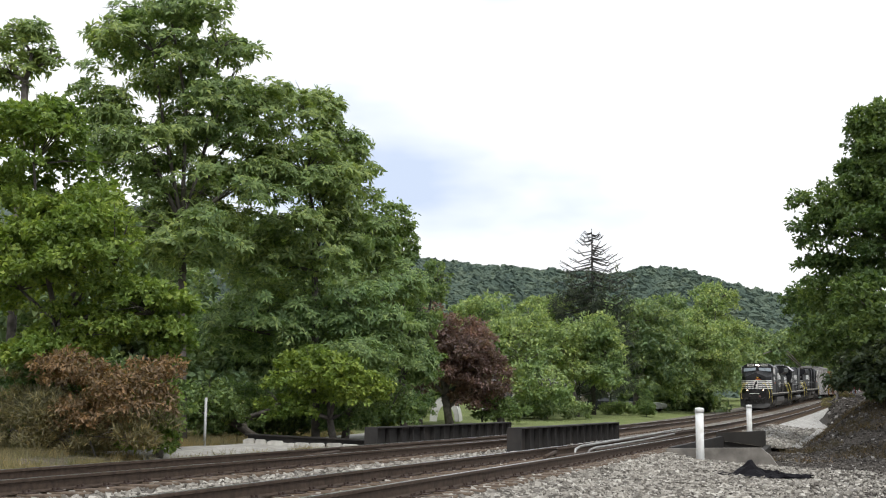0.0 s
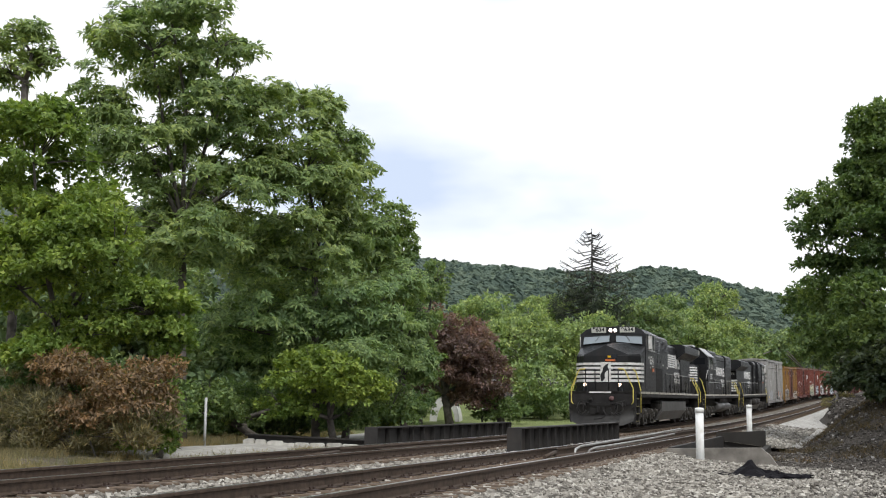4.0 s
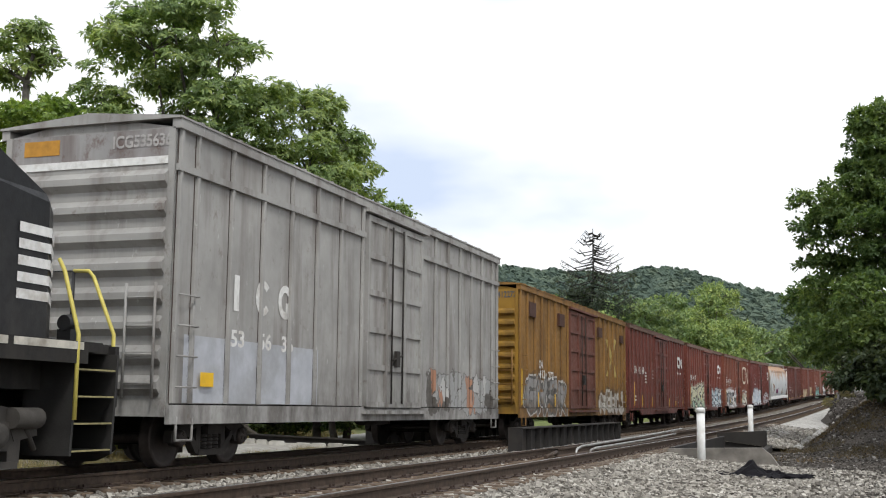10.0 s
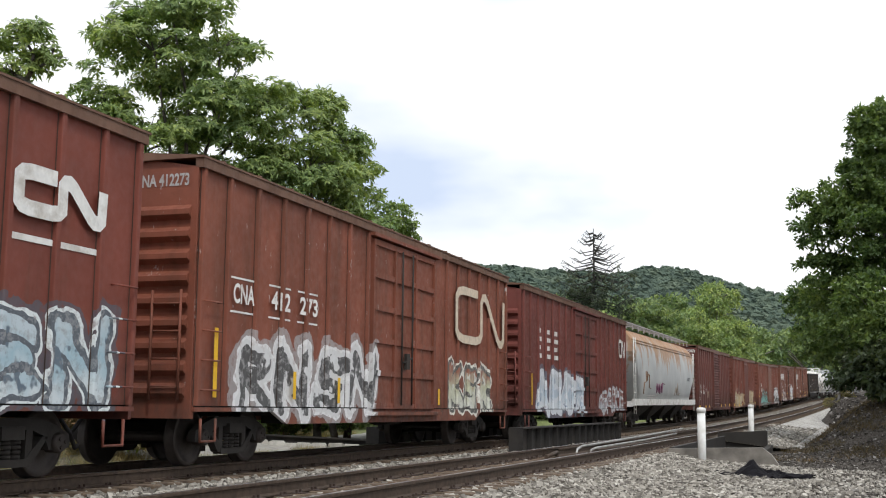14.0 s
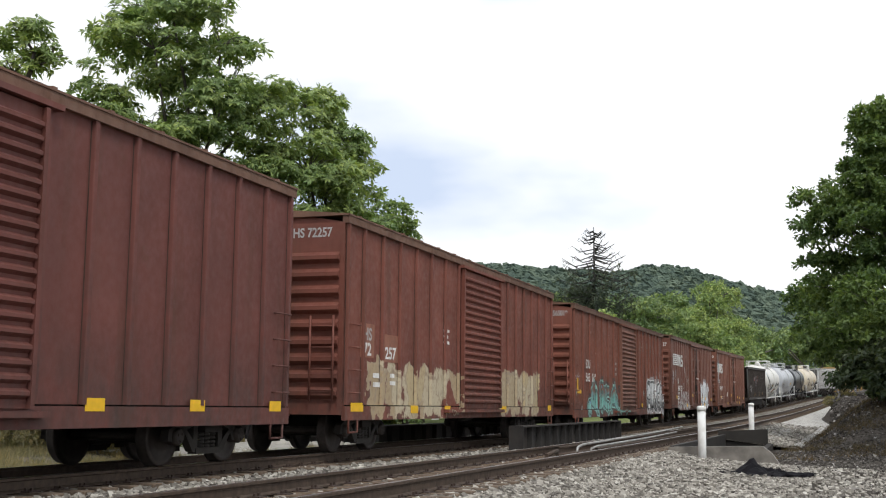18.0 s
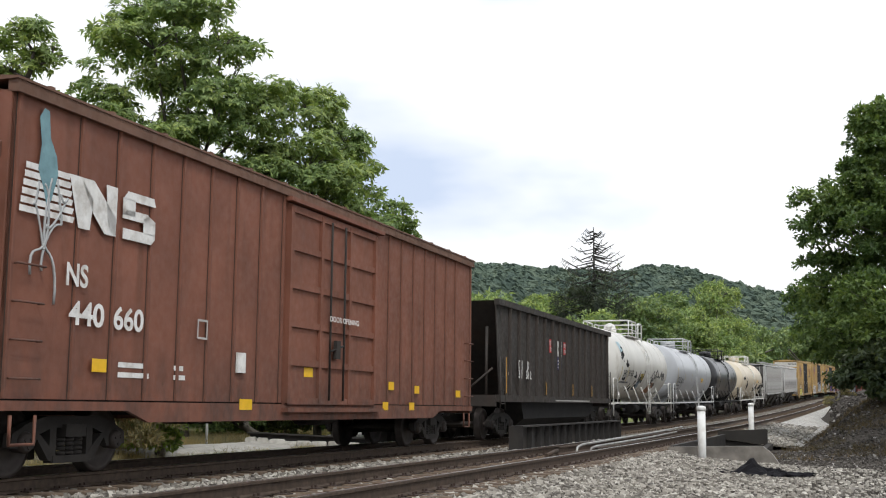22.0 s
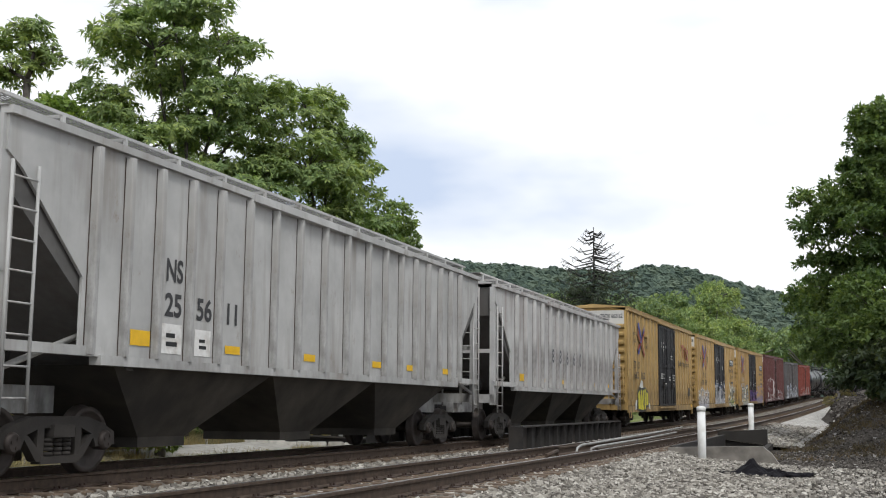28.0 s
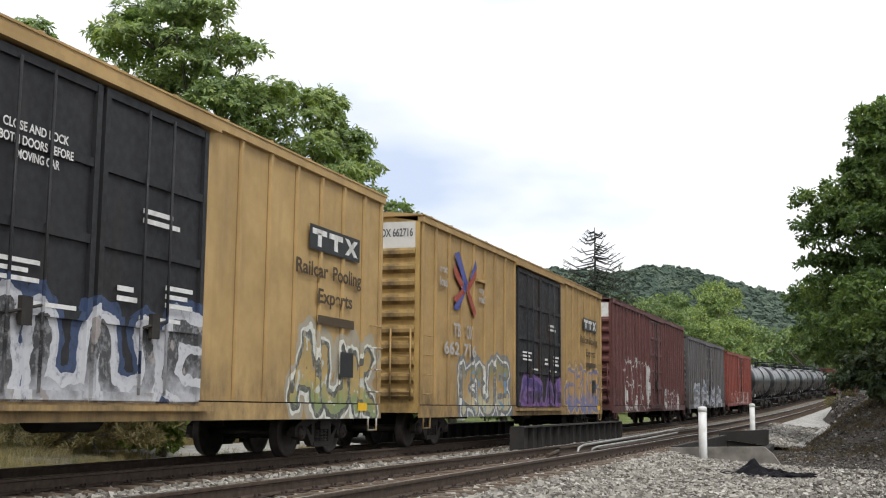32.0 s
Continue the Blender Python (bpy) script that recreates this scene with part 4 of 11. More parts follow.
TREES = [
    ("maple_tree", "maple", "broad maple with bright yellow-green summer leaves", [(-11.2, 27.1, 7.6, 2.38, 2.38), (-8.0, 26.5, 4.6, 1.94, 1.94), (-11.0, 26.6, 4.0, 2.00, 2.31), (-7.1, 27.0, 3.3, 1.19, 1.19), (-9.3, 26.9, 5.7, 1.70, 1.39), (-9.5, 26.3, 2.5, 1.79, 1.05)]),
    ("dead_shrub", "dead", "dry shrub with withered brown leaves", [(-7.0, 25.6, 1.4, 1.49, 0.78), (-8.3, 25.2, 1.7, 1.14, 0.64), (-6.2, 25.9, 1.8, 0.85, 0.57), (-7.4, 25.3, 0.5, 1.2, 0.8), (-6.5, 25.5, 0.9, 0.9, 0.7), (-9.0, 25.2, 1.9, 0.7, 0.4)]),
    ("weedy_shrub", "weed", "straggly olive roadside shrub with dry stems", [(-9.7, 25.4, 0.8, 1.30, 0.87), (-7.8, 25.3, 0.6, 1.14, 0.64), (-6.3, 25.4, 0.5, 0.8, 0.6), (-10.8, 25.4, 1.0, 1.1, 0.9), (-8.7, 25.0, 0.9, 0.9, 0.8), (-10.8, 25.0, 0.15, 1.2, 0.6), (-9.3, 24.8, 0.15, 1.1, 0.6), (-7.9, 24.9, 0.1, 1.1, 0.55), (-6.5, 25.1, 0.1, 0.9, 0.5)]),
    ("young_maple", "maple", "low bright green maple sapling", [(-6.3, 26.4, 0.6, 0.5, 0.9), (-6.6, 26.3, 0.1, 0.6, 0.5), (-7.2, 27.4, 1.1, 0.65, 1.05), (-6.9, 27.7, 2.7, 0.61, 0.91)]),
    ("tree_of_heaven", "ail", "tall tree of heaven with feathery dark green fronds", [(-11.2, 32.8, 12.6, 2.42, 1.73), (-12.7, 32.6, 10.5, 1.04, 1.38), (-9.6, 34.6, 11.0, 2.48, 1.95), (-11.6, 33.1, 9.3, 2.07, 1.55), (-9.5, 34.2, 13.0, 1.0, 0.85), (-8.9, 36.0, 11.2, 1.3, 1.6), (-8.6, 36.4, 9.2, 1.3, 1.3), (-9.8, 35.1, 7.9, 2.4, 1.85), (-10.3, 33.9, 6.5, 2.24, 2.07), (-10.6, 32.8, 13.9, 2.24, 0.86)]),
    ("tree_of_heaven", "ail", "leaning tree of heaven with feathery green fronds", [(-8.0, 38.2, 11.6, 1.53, 1.33), (-7.6, 37.3, 9.2, 1.95, 1.6), (-7.0, 38.9, 9.0, 1.43, 1.71), (-7.5, 38.0, 7.0, 2.24, 1.67), (-9.6, 39.0, 5.9, 2.5, 2.1), (-6.5, 40.4, 7.3, 1.36, 1.56), (-6.8, 38.8, 10.4, 0.96, 1.14)]),
    ("tree_of_heaven", "ail", "thin tree of heaven with sparse spiky fronds", [(-14.6, 30.6, 12.6, 1.26, 0.67), (-15.0, 30.6, 11.5, 1.01, 0.67), (-13.8, 30.9, 11.9, 0.67, 0.67)]),
    ("walnut_tree", "walnut", "shady walnut tree with drooping dark green branches", [(-9.9, 38.4, 3.6, 2.5, 1.7), (-7.9, 39.2, 4.1, 2.3, 1.58), (-6.4, 39.8, 4.2, 2.28, 1.86), (-6.1, 41.8, 5.7, 1.73, 1.52), (-6.8, 38.9, 2.6, 2.23, 1.21), (-6.1, 43.3, 3.2, 1.33, 1.77)]),
    ("vine_covered_tree", "vine", "tree smothered by dense dark green vines", [(-6.4, 42.5, 8.0, 1.06, 1.00), (-5.8, 42.8, 7.1, 0.55, 0.89), (-7.0, 42.4, 6.9, 1.11, 1.11), (-5.8, 44.2, 4.6, 0.86, 1.36), (-5.7, 44.5, 2.8, 0.63, 1.36), (-5.4, 45.2, 6.0, 0.58, 1.16)]),
    ("roadside_bush", "maple", "bright green bush beside the road", [(-6.8, 36.8, 1.9, 1.54, 1.16), (-5.7, 37.2, 1.5, 1.35, 0.96), (-7.9, 36.6, 0.9, 1.16, 0.77), (-6.6, 43.5, 0.6, 0.78, 0.55)]),
    ("purple_plum_tree", "plum", "round purple-leaved plum tree", [(-14.4, 71.2, 5.9, 1.43, 1.76), (-13.2, 71.8, 4.2, 3.18, 2.15), (-11.4, 72.6, 3.2, 1.99, 1.76), (-14.1, 71.7, 3.0, 2.39, 1.57), (-12.7, 73.0, 4.9, 2.42, 1.78), (-15.4, 71.2, 3.1, 1.65, 1.73), (-12.2, 72.4, 1.8, 1.98, 1.30)]),
    ("yard_tree", "yard", "light green yard tree with layered branches", [(-11.9, 85.8, 4.5, 2.76, 2.97), (-10.3, 84.5, 2.4, 1.86, 1.86), (-13.6, 87.1, 6.3, 2.60, 1.95), (-11.8, 89.7, 6.9, 2.22, 2.22), (-21.3, 105.4, 9.6, 3.18, 2.38)]),
    ("yard_tree", "yard", "rounded yard tree with a pale grey trunk", [(-9.4, 96.9, 7.3, 3.21, 1.98), (-11.2, 96.4, 6.4, 2.83, 2.12), (-7.9, 97.6, 5.5, 2.12, 2.36), (-10.6, 95.8, 4.5, 2.80, 1.87), (-8.7, 96.6, 3.8, 2.57, 1.64), (-15.7, 109.3, 10.1, 3.24, 2.16)]),
    ("yard_tree", "dark", "dark green broadleaf tree on the lawn", [(-8.5, 118.1, 9.8, 4.55, 3.41), (-7.2, 117.0, 5.8, 3.91, 3.91), (-11.1, 119.7, 7.7, 2.31, 4.62)]),
    ("yard_tree", "yard", "dense green broadleaf tree beside the lawn", [(-4.2, 124.1, 7.3, 4.41, 4.41), (-1.8, 123.0, 6.1, 3.18, 4.05), (-5.4, 119.8, 4.8, 3.41, 2.84), (-2.9, 142.7, 14.3, 2.83, 2.16), (-4.0, 140.6, 11.4, 3.99, 3.32), (-1.0, 138.7, 9.3, 2.28, 3.25)]),
    ("lineside_tree", "dark", "green tree behind the far end of the track", [(-1.8, 207.2, 12.0, 5.78, 3.66), (2.5, 230.0, 11.6, 6.36, 4.24), (-3.5, 185.8, 8.7, 3.47, 3.47), (6.5, 241.7, 13.2, 6.65, 5.54), (12.9, 254.4, 13.8, 6.94, 6.94)]),
    ("lineside_tree", "oak", "broad leafy tree overhanging the gravel bank", [(12.4, 56.2, 13.6, 1.3, 1.9), (11.9, 56.4, 12.1, 1.5, 2.7), (12.9, 56.0, 11.0, 1.6, 2.6), (10.8, 56.5, 9.4, 2.21, 2.34), (12.2, 54.9, 8.6, 2.00, 3.01), (10.4, 57.7, 6.5, 2.05, 2.3), (9.5, 62.8, 5.6, 1.45, 1.5), (10.6, 55.0, 4.2, 2.25, 1.75), (8.6, 64.5, 6.6, 1.05, 1.4), (11.7, 51.1, 4.8, 1.62, 2.31)]),
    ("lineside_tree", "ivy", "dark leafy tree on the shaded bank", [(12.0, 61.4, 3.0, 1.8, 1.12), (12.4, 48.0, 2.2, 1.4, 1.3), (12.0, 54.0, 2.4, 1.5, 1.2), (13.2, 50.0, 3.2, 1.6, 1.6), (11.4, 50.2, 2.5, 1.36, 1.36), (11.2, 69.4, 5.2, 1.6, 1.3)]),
    ("background_trees", "dark", "dark mixed woodland behind the railway", [(-20.0, 53.2, 5.5, 7.51, 5.20), (-25.8, 49.0, 6.4, 6.15, 5.59), (-16.0, 57.0, 3.3, 5.97, 3.58), (-15.1, 61.1, 6.0, 3.81, 3.50)]),]
TREES += [
    # added tree outside the view, there only to shade the bank
    ("lineside_tree", "oak", "unseen leafy tree added to shade the bank", [(16.5, 40.0, 8.6, 3.2, 3.0), (16.0, 46.0, 7.6, 2.6, 2.8), (17.5, 33.5, 8.8, 3.2, 3.2), (17.2, 39.0, 12.0, 3.0, 2.6)]),
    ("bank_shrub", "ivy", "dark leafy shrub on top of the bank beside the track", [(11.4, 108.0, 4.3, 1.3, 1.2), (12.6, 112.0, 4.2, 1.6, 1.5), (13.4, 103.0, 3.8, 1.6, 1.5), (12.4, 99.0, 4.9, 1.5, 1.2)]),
    ("bank_weeds", "weed", "dry reddish-brown weeds on the bank's slope", [(9.9, 104.0, 1.7, 0.9, 0.7), (10.5, 108.0, 2.0, 1.0, 0.7), (10.0, 98.0, 1.6, 0.9, 0.6), (10.9, 101.0, 2.2, 1.0, 0.6)]),
    ("shade_bush", "vine", "dark green undergrowth bush in deep shade", [(-11.9, 40, 0.6, 1.8, 1.3), (-10.0, 40, 0.7, 1.6, 1.3), (-8.7, 41.2, 0.6, 1.5, 1.1), (-10.6, 36.2, 0.8, 1.5, 1.2)]),
    ("shade_bush", "vine", "dark leafy undergrowth bush behind the dry shrubs", [(-10.7, 28.2, 0.9, 1.6, 1.3), (-12.6, 28.6, 1.0, 1.8, 1.5), (-8.8, 29.5, 0.9, 1.3, 1.3), (-14.4, 29.5, 1.2, 1.8, 1.5)]),
    ("shade_bush", "vine", "low dark bush between the roadside trees", [(-7.1, 44, 0.7, 1.3, 1.1), (-13.0, 34.5, 1.2, 2.0, 1.6), (-12.2, 32.2, 0.8, 1.4, 1.2), (-6.9, 39.6, 1.1, 1.2, 1.4), (-6.2, 42.5, 0.9, 1.0, 1.2)]),
    ("yard_bush", "vine", "dark green bush below the plum tree", [(-10.9, 73.4, 1.1, 1.4, 1.2), (-9.9, 74.0, 0.8, 1.0, 1.0)]),
    ("yard_bush", "vine", "tall dark green bush beside the shelter", [(-14.6, 70.0, 1.2, 0.8, 1.2), (-15.2, 70.4, 0.7, 0.8, 0.8)]),
]
for i, (name, kind, label, lobes) in enumerate(TREES):
    far = lobes[0][1] > 60
    tree(name, kind, label, lobes, 100 + i, "", 0.30 if far else 0.16 if kind in ("maple", "ail", "oak", "vine", "walnut") else 0.03, 1.0 if lobes[0][1] < 150 else 1.6, airy=10.8 if kind == "ail" else 99.0,
         fill={"dead": 0.55, "weed": 0.45, "ail": 0.95, "maple": 0.72}.get(kind, 1.0), base=(12.9, 57.0) if kind == "oak" and len(lobes) > 4 else (12.6, 55.0) if kind == "ivy" else None)

# the spruce whose top is nearly bare
rs = np.random.RandomState(77)
t = thing("spruce_tree", "tall dark spruce with a half-bare spiky top", "tree")
bm = bmesh.new()
bx, by = -10.8, 106.0
bz = gz(bx, by)
rod(bm, (bx, by, bz - 0.3), (bx, by, 17.6), 0.3, 8, 0.03)
tips = []
for i in range(190):
    z = bz + 2.0 + (17.3 - bz - 2.0) * (i / 190)
    ln = min((17.9 - z) * 0.95, 3.6 + 0.1 * (17.9 - z)) * (0.6 + 0.4 * rs.rand()) + 0.2
    a = rs.rand() * 6.283
    e = Vector((bx + math.cos(a) * ln, by + math.sin(a) * ln, z - 0.02 * ln + 0.25))
    m_ = Vector((bx + math.cos(a) * ln * 0.6, by + math.sin(a) * ln * 0.6, z - 0.14 * ln))
    rod(bm, (bx, by, z), m_, 0.06, 4, 0.05)
    rod(bm, m_, e, 0.05, 4, 0.02)
    for f_ in (0.25, 0.5, 0.75, 0.9):
        p_ = m_.lerp(e, f_)
        rod(bm, p_, p_ + Vector((rs.normal() * 0.25, rs.normal() * 0.25, -0.1 - 0.3 * rs.rand())), 0.022, 3, 0.01)
    tips.append((z, m_, e))
part("trunk", bm, plain("spruce_bark", (0.05, 0.047, 0.042), 0.95, 0, 0.4), t)
sp, so = [], []
for z, m_, e in tips:
    for j in range(0 if z > 14.0 else 2 if z > 12.3 else 9):
        c = Vector((bx, by, z)).lerp(m_, rs.rand()) if j % 2 else m_.lerp(e, rs.rand())
        sp.append((c.x, c.y, c.z - 0.1))
        so.append(((e.x - bx) * 0.2, (e.y - by) * 0.2, -0.5))
part("crown", numpy_mesh(*cards(np.array(sp), np.array(so), 0.5, 0.12, 9, 0.7, -0.3, rs), LEAF["spruce"]), LEAF["spruce"], t)

# woodland between the yards and the hill
rs = np.random.RandomState(31)
rows = []
for i in range(46):
    x, y = -70 + 66 * rs.rand(), 135 + 80 * rs.rand()
    if x > -4 - (y - 135) * 0.02:
        x -= 12
    h = 9 + 5 * rs.rand()
    r = 3.2 + 2.0 * rs.rand()
    z = gz(x, y)
    rows += [(x, y, z + h - r, r, r * 0.9), (x + rs.normal(), y + rs.normal(), z + h * 0.4, r * 1.15, h * 0.42)]
for i in range(34):
    x, y = -48 + 45 * (i + rs.rand()) / 34, 128 + 6 * rs.rand()
    rows.append((x, y, gz(x, y) + 1.1, 1.7 + rs.rand(), 1.5 + 0.8 * rs.rand()))
wood = tagged(part("woodland", numpy_mesh(*leaves(rows, "yard", rs, 2.4, 0.8), LEAF["dark"])), "mixed green woodland beyond the lawns", "woodland", kind="stuff")
rows = []
for i in range(40):
    x, y = -45 + 29 * rs.rand(), 46 + 60 * rs.rand()
    if x > -17 - (y - 46) * 0.12:
        x -= 12
    h, r = 6 + 5 * rs.rand(), 2.4 + 1.2 * rs.rand()
    rows += [(x, y, gz(x, y) + h - r, r, r), (x, y, gz(x, y) + h * 0.35, r * 1.1, h * 0.4)]
tagged(part("thicket", numpy_mesh(*leaves(rows, "yard", rs, 1.9, 0.8), LEAF["dark"])), "dense dark thicket behind the roadside trees", "thicket", kind="stuff")

# ---------------------------------------------------------------- wooded hill
RIDGE = [(-900, 150), (-390, 121), (-350, 118), (-260, 96), (-191, 79), (-160, 75), (-124, 71), (-91, 68), (-72, 71), (-55, 69.5), (-42, 64), (-9, 55), (40, 46), (200, 40), (600, 30)]
hx, hy = np.unique(np.concatenate([np.arange(-900, -420, 14), np.arange(-420, 60, 5.0), np.arange(60, 600, 14)])), np.arange(255, 720, 6.0)
rx, rz = [a for a, _ in RIDGE], [b for _, b in RIDGE]


def hill_z(x, y):
    """Height of the hill's floor below the crowns."""
    up_ = smooth(250, 590, y) * (1 - 0.5 * smooth(600, 720, y))
    f1 = 0.86 + 0.28 * noise.noise((x * 0.011, y * 0.011, 3)) + 0.05 * noise.noise((x * 0.035, y * 0.035, 8))
    return float(np.interp(x, rx, rz)) * up_ * (f1 * (1 - up_) + up_) - 3.6 + 0.9 * noise.noise((x * 0.2, y * 0.2, 1))


def hill_crowns(n, rs):
    """Tree crowns over the hill: knobbly domes of many sizes."""
    x, y = -300 + 370 * rs.rand(n), 330 + 285 * rs.rand(n)
    z = np.array([hill_z(a, b) for a, b in zip(x, y)])
    r = 1.5 + 1.7 * rs.rand(n) ** 1.6
    h = r * (0.8 + 0.5 * rs.rand(n))
    dome = [(0, 0, 1.0)]
    for rad, lift, m in ((0.55, 0.85, 6), (0.95, 0.4, 8), (0.8, -0.35, 8)):
        dome += [(rad * math.cos(6.283 * q / m + rad), rad * math.sin(6.283 * q / m + rad), lift) for q in range(m)]
    tri = [(0, 1 + q, 1 + (q + 1) % 6) for q in range(6)]
    tri += [(1 + (q * 6 // 8) % 6, 7 + q, 7 + (q + 1) % 8) for q in range(8)]
    tri += [(1 + (q * 6 // 8) % 6, 7 + (q + 1) % 8, 1 + ((q + 1) * 6 // 8) % 6) for q in range(8) if (q * 6 // 8) % 6 != ((q + 1) * 6 // 8) % 6]
    tri += [t_ for q in range(8) for t_ in ((7 + q, 15 + q, 15 + (q + 1) % 8), (7 + q, 15 + (q + 1) % 8, 7 + (q + 1) % 8))]
    v = np.array(dome)[None] * (0.72 + 0.56 * rs.rand(n, 23, 1)) * np.stack([r, r, h], -1)[:, None]
    v += np.stack([x, y, z + 0.3 * h], -1)[:, None]
    return v.reshape(-1, 3), (np.array(tri)[None] + 23 * np.arange(n)[:, None, None]).reshape(-1, 3)


hv = [(x, y, hill_z(x, y)) for y in hy for x in hx]
nh = len(hx)
hf = [(j * nh + i, j * nh + i + 1, (j + 1) * nh + i + 1, (j + 1) * nh + i) for j in range(len(hy) - 1) for i in range(nh - 1)]
k = Nodes("haze_dulled_canopy")
geo = k.n.new("ShaderNodeNewGeometry")
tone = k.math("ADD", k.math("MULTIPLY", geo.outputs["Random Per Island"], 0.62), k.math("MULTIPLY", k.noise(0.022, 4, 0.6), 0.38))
# greens dulled and shifted towards blue to paint in distant haze
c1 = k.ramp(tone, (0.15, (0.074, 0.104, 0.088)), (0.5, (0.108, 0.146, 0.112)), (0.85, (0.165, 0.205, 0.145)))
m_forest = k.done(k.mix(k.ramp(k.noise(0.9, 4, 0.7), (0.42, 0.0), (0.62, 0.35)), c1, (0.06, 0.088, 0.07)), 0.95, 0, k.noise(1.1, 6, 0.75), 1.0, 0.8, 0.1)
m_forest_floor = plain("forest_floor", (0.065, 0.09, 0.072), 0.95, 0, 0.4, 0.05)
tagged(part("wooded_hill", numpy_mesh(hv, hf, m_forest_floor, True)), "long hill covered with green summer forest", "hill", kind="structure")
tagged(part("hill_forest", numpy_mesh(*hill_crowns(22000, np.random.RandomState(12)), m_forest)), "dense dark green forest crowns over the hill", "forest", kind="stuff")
# ---------------------------------------------------------------- lettering and flat paint
m_white = plain("white_paint", (0.74, 0.73, 0.70), 0.6, 0, 0.12, 9, dirt=(0.42, 0.38, 0.33))
m_black = plain("black_paint", (0.014, 0.014, 0.015), 0.45, 0, 0.3, 5)
m_yellow = plain("yellow_reflector", (0.78, 0.46, 0.015), 0.45, 0, 0.12, 7)
m_red = plain("red_sign_paint", (0.50, 0.03, 0.03), 0.5, 0, 0.15)
m_navy = plain("navy_sign_paint", (0.02, 0.02, 0.10), 0.5, 0, 0.15)
m_faded = plain("faded_lettering", (0.42, 0.40, 0.38), 0.7, 0, 0.3, 5)
m_ghost = plain("ghost_lettering", (0.27, 0.20, 0.175), 0.75, 0, 0.35, 6)
m_grey_text = plain("dark_grey_lettering", (0.10, 0.10, 0.105), 0.6, 0, 0.25, 8)
m_buff = plain("buff_paint", (0.62, 0.52, 0.40), 0.6, 0, 0.2, 8)
m_blue = plain("blue_stripe_paint", (0.06, 0.07, 0.26), 0.5, 0, 0.15)
m_rust_red = plain("brick_red_paint", (0.32, 0.06, 0.035), 0.55, 0, 0.2)
m_brown_text = plain("dark_brown_lettering", (0.07, 0.045, 0.02), 0.6, 0, 0.2)
m_orange = plain("orange_plate", (0.60, 0.16, 0.05), 0.5, 0, 0.15)
m_glass = Nodes("cab_glass").done((0.012, 0.013, 0.015), 0.08, 0, None, spec=0.3)
SIDE = {1: pose(0, 0, 0, 90, 0, 90), -1: pose(0, 0, 0, 90, 0, -90)}
FRONT = pose(0, 0, 0, 90, 0, 0)
_font = {}


def letters(body, h):
    """Mesh of a word in the built-in font, h metres tall, from its lower left corner."""
    if body not in _font:
        c = bpy.data.curves.new("t", "FONT")
        c.body, c.size, c.offset = body, 1.0, 0.026
        ob = new("t", c)
        me = bpy.data.meshes.new_from_object(ob.evaluated_get(bpy.context.evaluated_depsgraph_get()))
        bpy.data.objects.remove(ob)
        _font[body] = np.array([tuple(v.co) for v in me.vertices]), [tuple(p.vertices) for p in me.polygons]
    return _font[body]


def word(body, h, y0, z, parent, material=None, x=1.479, side=1, width=None, y_pos=None, name="lettering"):
    """A painted word on a car's side, from y0 to the viewer's right; its baseline at z. width: the room it takes."""
    v, f = letters(body, h)
    s_z = h / 0.70
    s_y = s_z if width is None else width / max(1e-3, v[:, 0].max() - v[:, 0].min())
    me = bpy.data.meshes.new("m")
    off = v[:, 0].min()
    me.from_pydata([((a - off) * s_y, b * s_z, 0) for a, b, _ in v], [], f)
    me.materials.append(material or m_white)
    m = (Matrix.Translation((side * x, y0, z)) @ SIDE[side]) if y_pos is None else (Matrix.Translation((x, y_pos, z)) @ FRONT)
    return part(name, me, None, parent, at=m)


def flat(name, polys, parent, material, x=1.486, side=1, label=""):
    """Painted shapes on a car's side: polygons of (y, z)."""
    if name == "small_lettering" and len(polys) > 1:
        return [flat("lettering_line", [pts], parent, material, x, side, label) for pts in polys]
    bm = bmesh.new()
    for pts in polys:
        f = bm.faces.new([bm.verts.new((side * x, a, b)) for a, b in pts])
    bmesh.ops.recalc_face_normals(bm, faces=bm.faces[:])
    for f in bm.faces:
        if f.normal.x * side < 0:
            f.normal_flip()
    return part(name, bm, material, parent, label)


def rect(y0, y1, z0, z1):
    return [(y0, z0), (y1, z0), (y1, z1), (y0, z1)]


def bars(y0, y1, z0, z1, n, cut=0.75):
    """Rows that stand for small writing."""
    h = (z1 - z0) / n
    return [rect(y0, y1 - (0.2 * (y1 - y0) if i % 2 else 0), z0 + i * h, z0 + i * h + h * cut * 0.7) for i in range(n)]


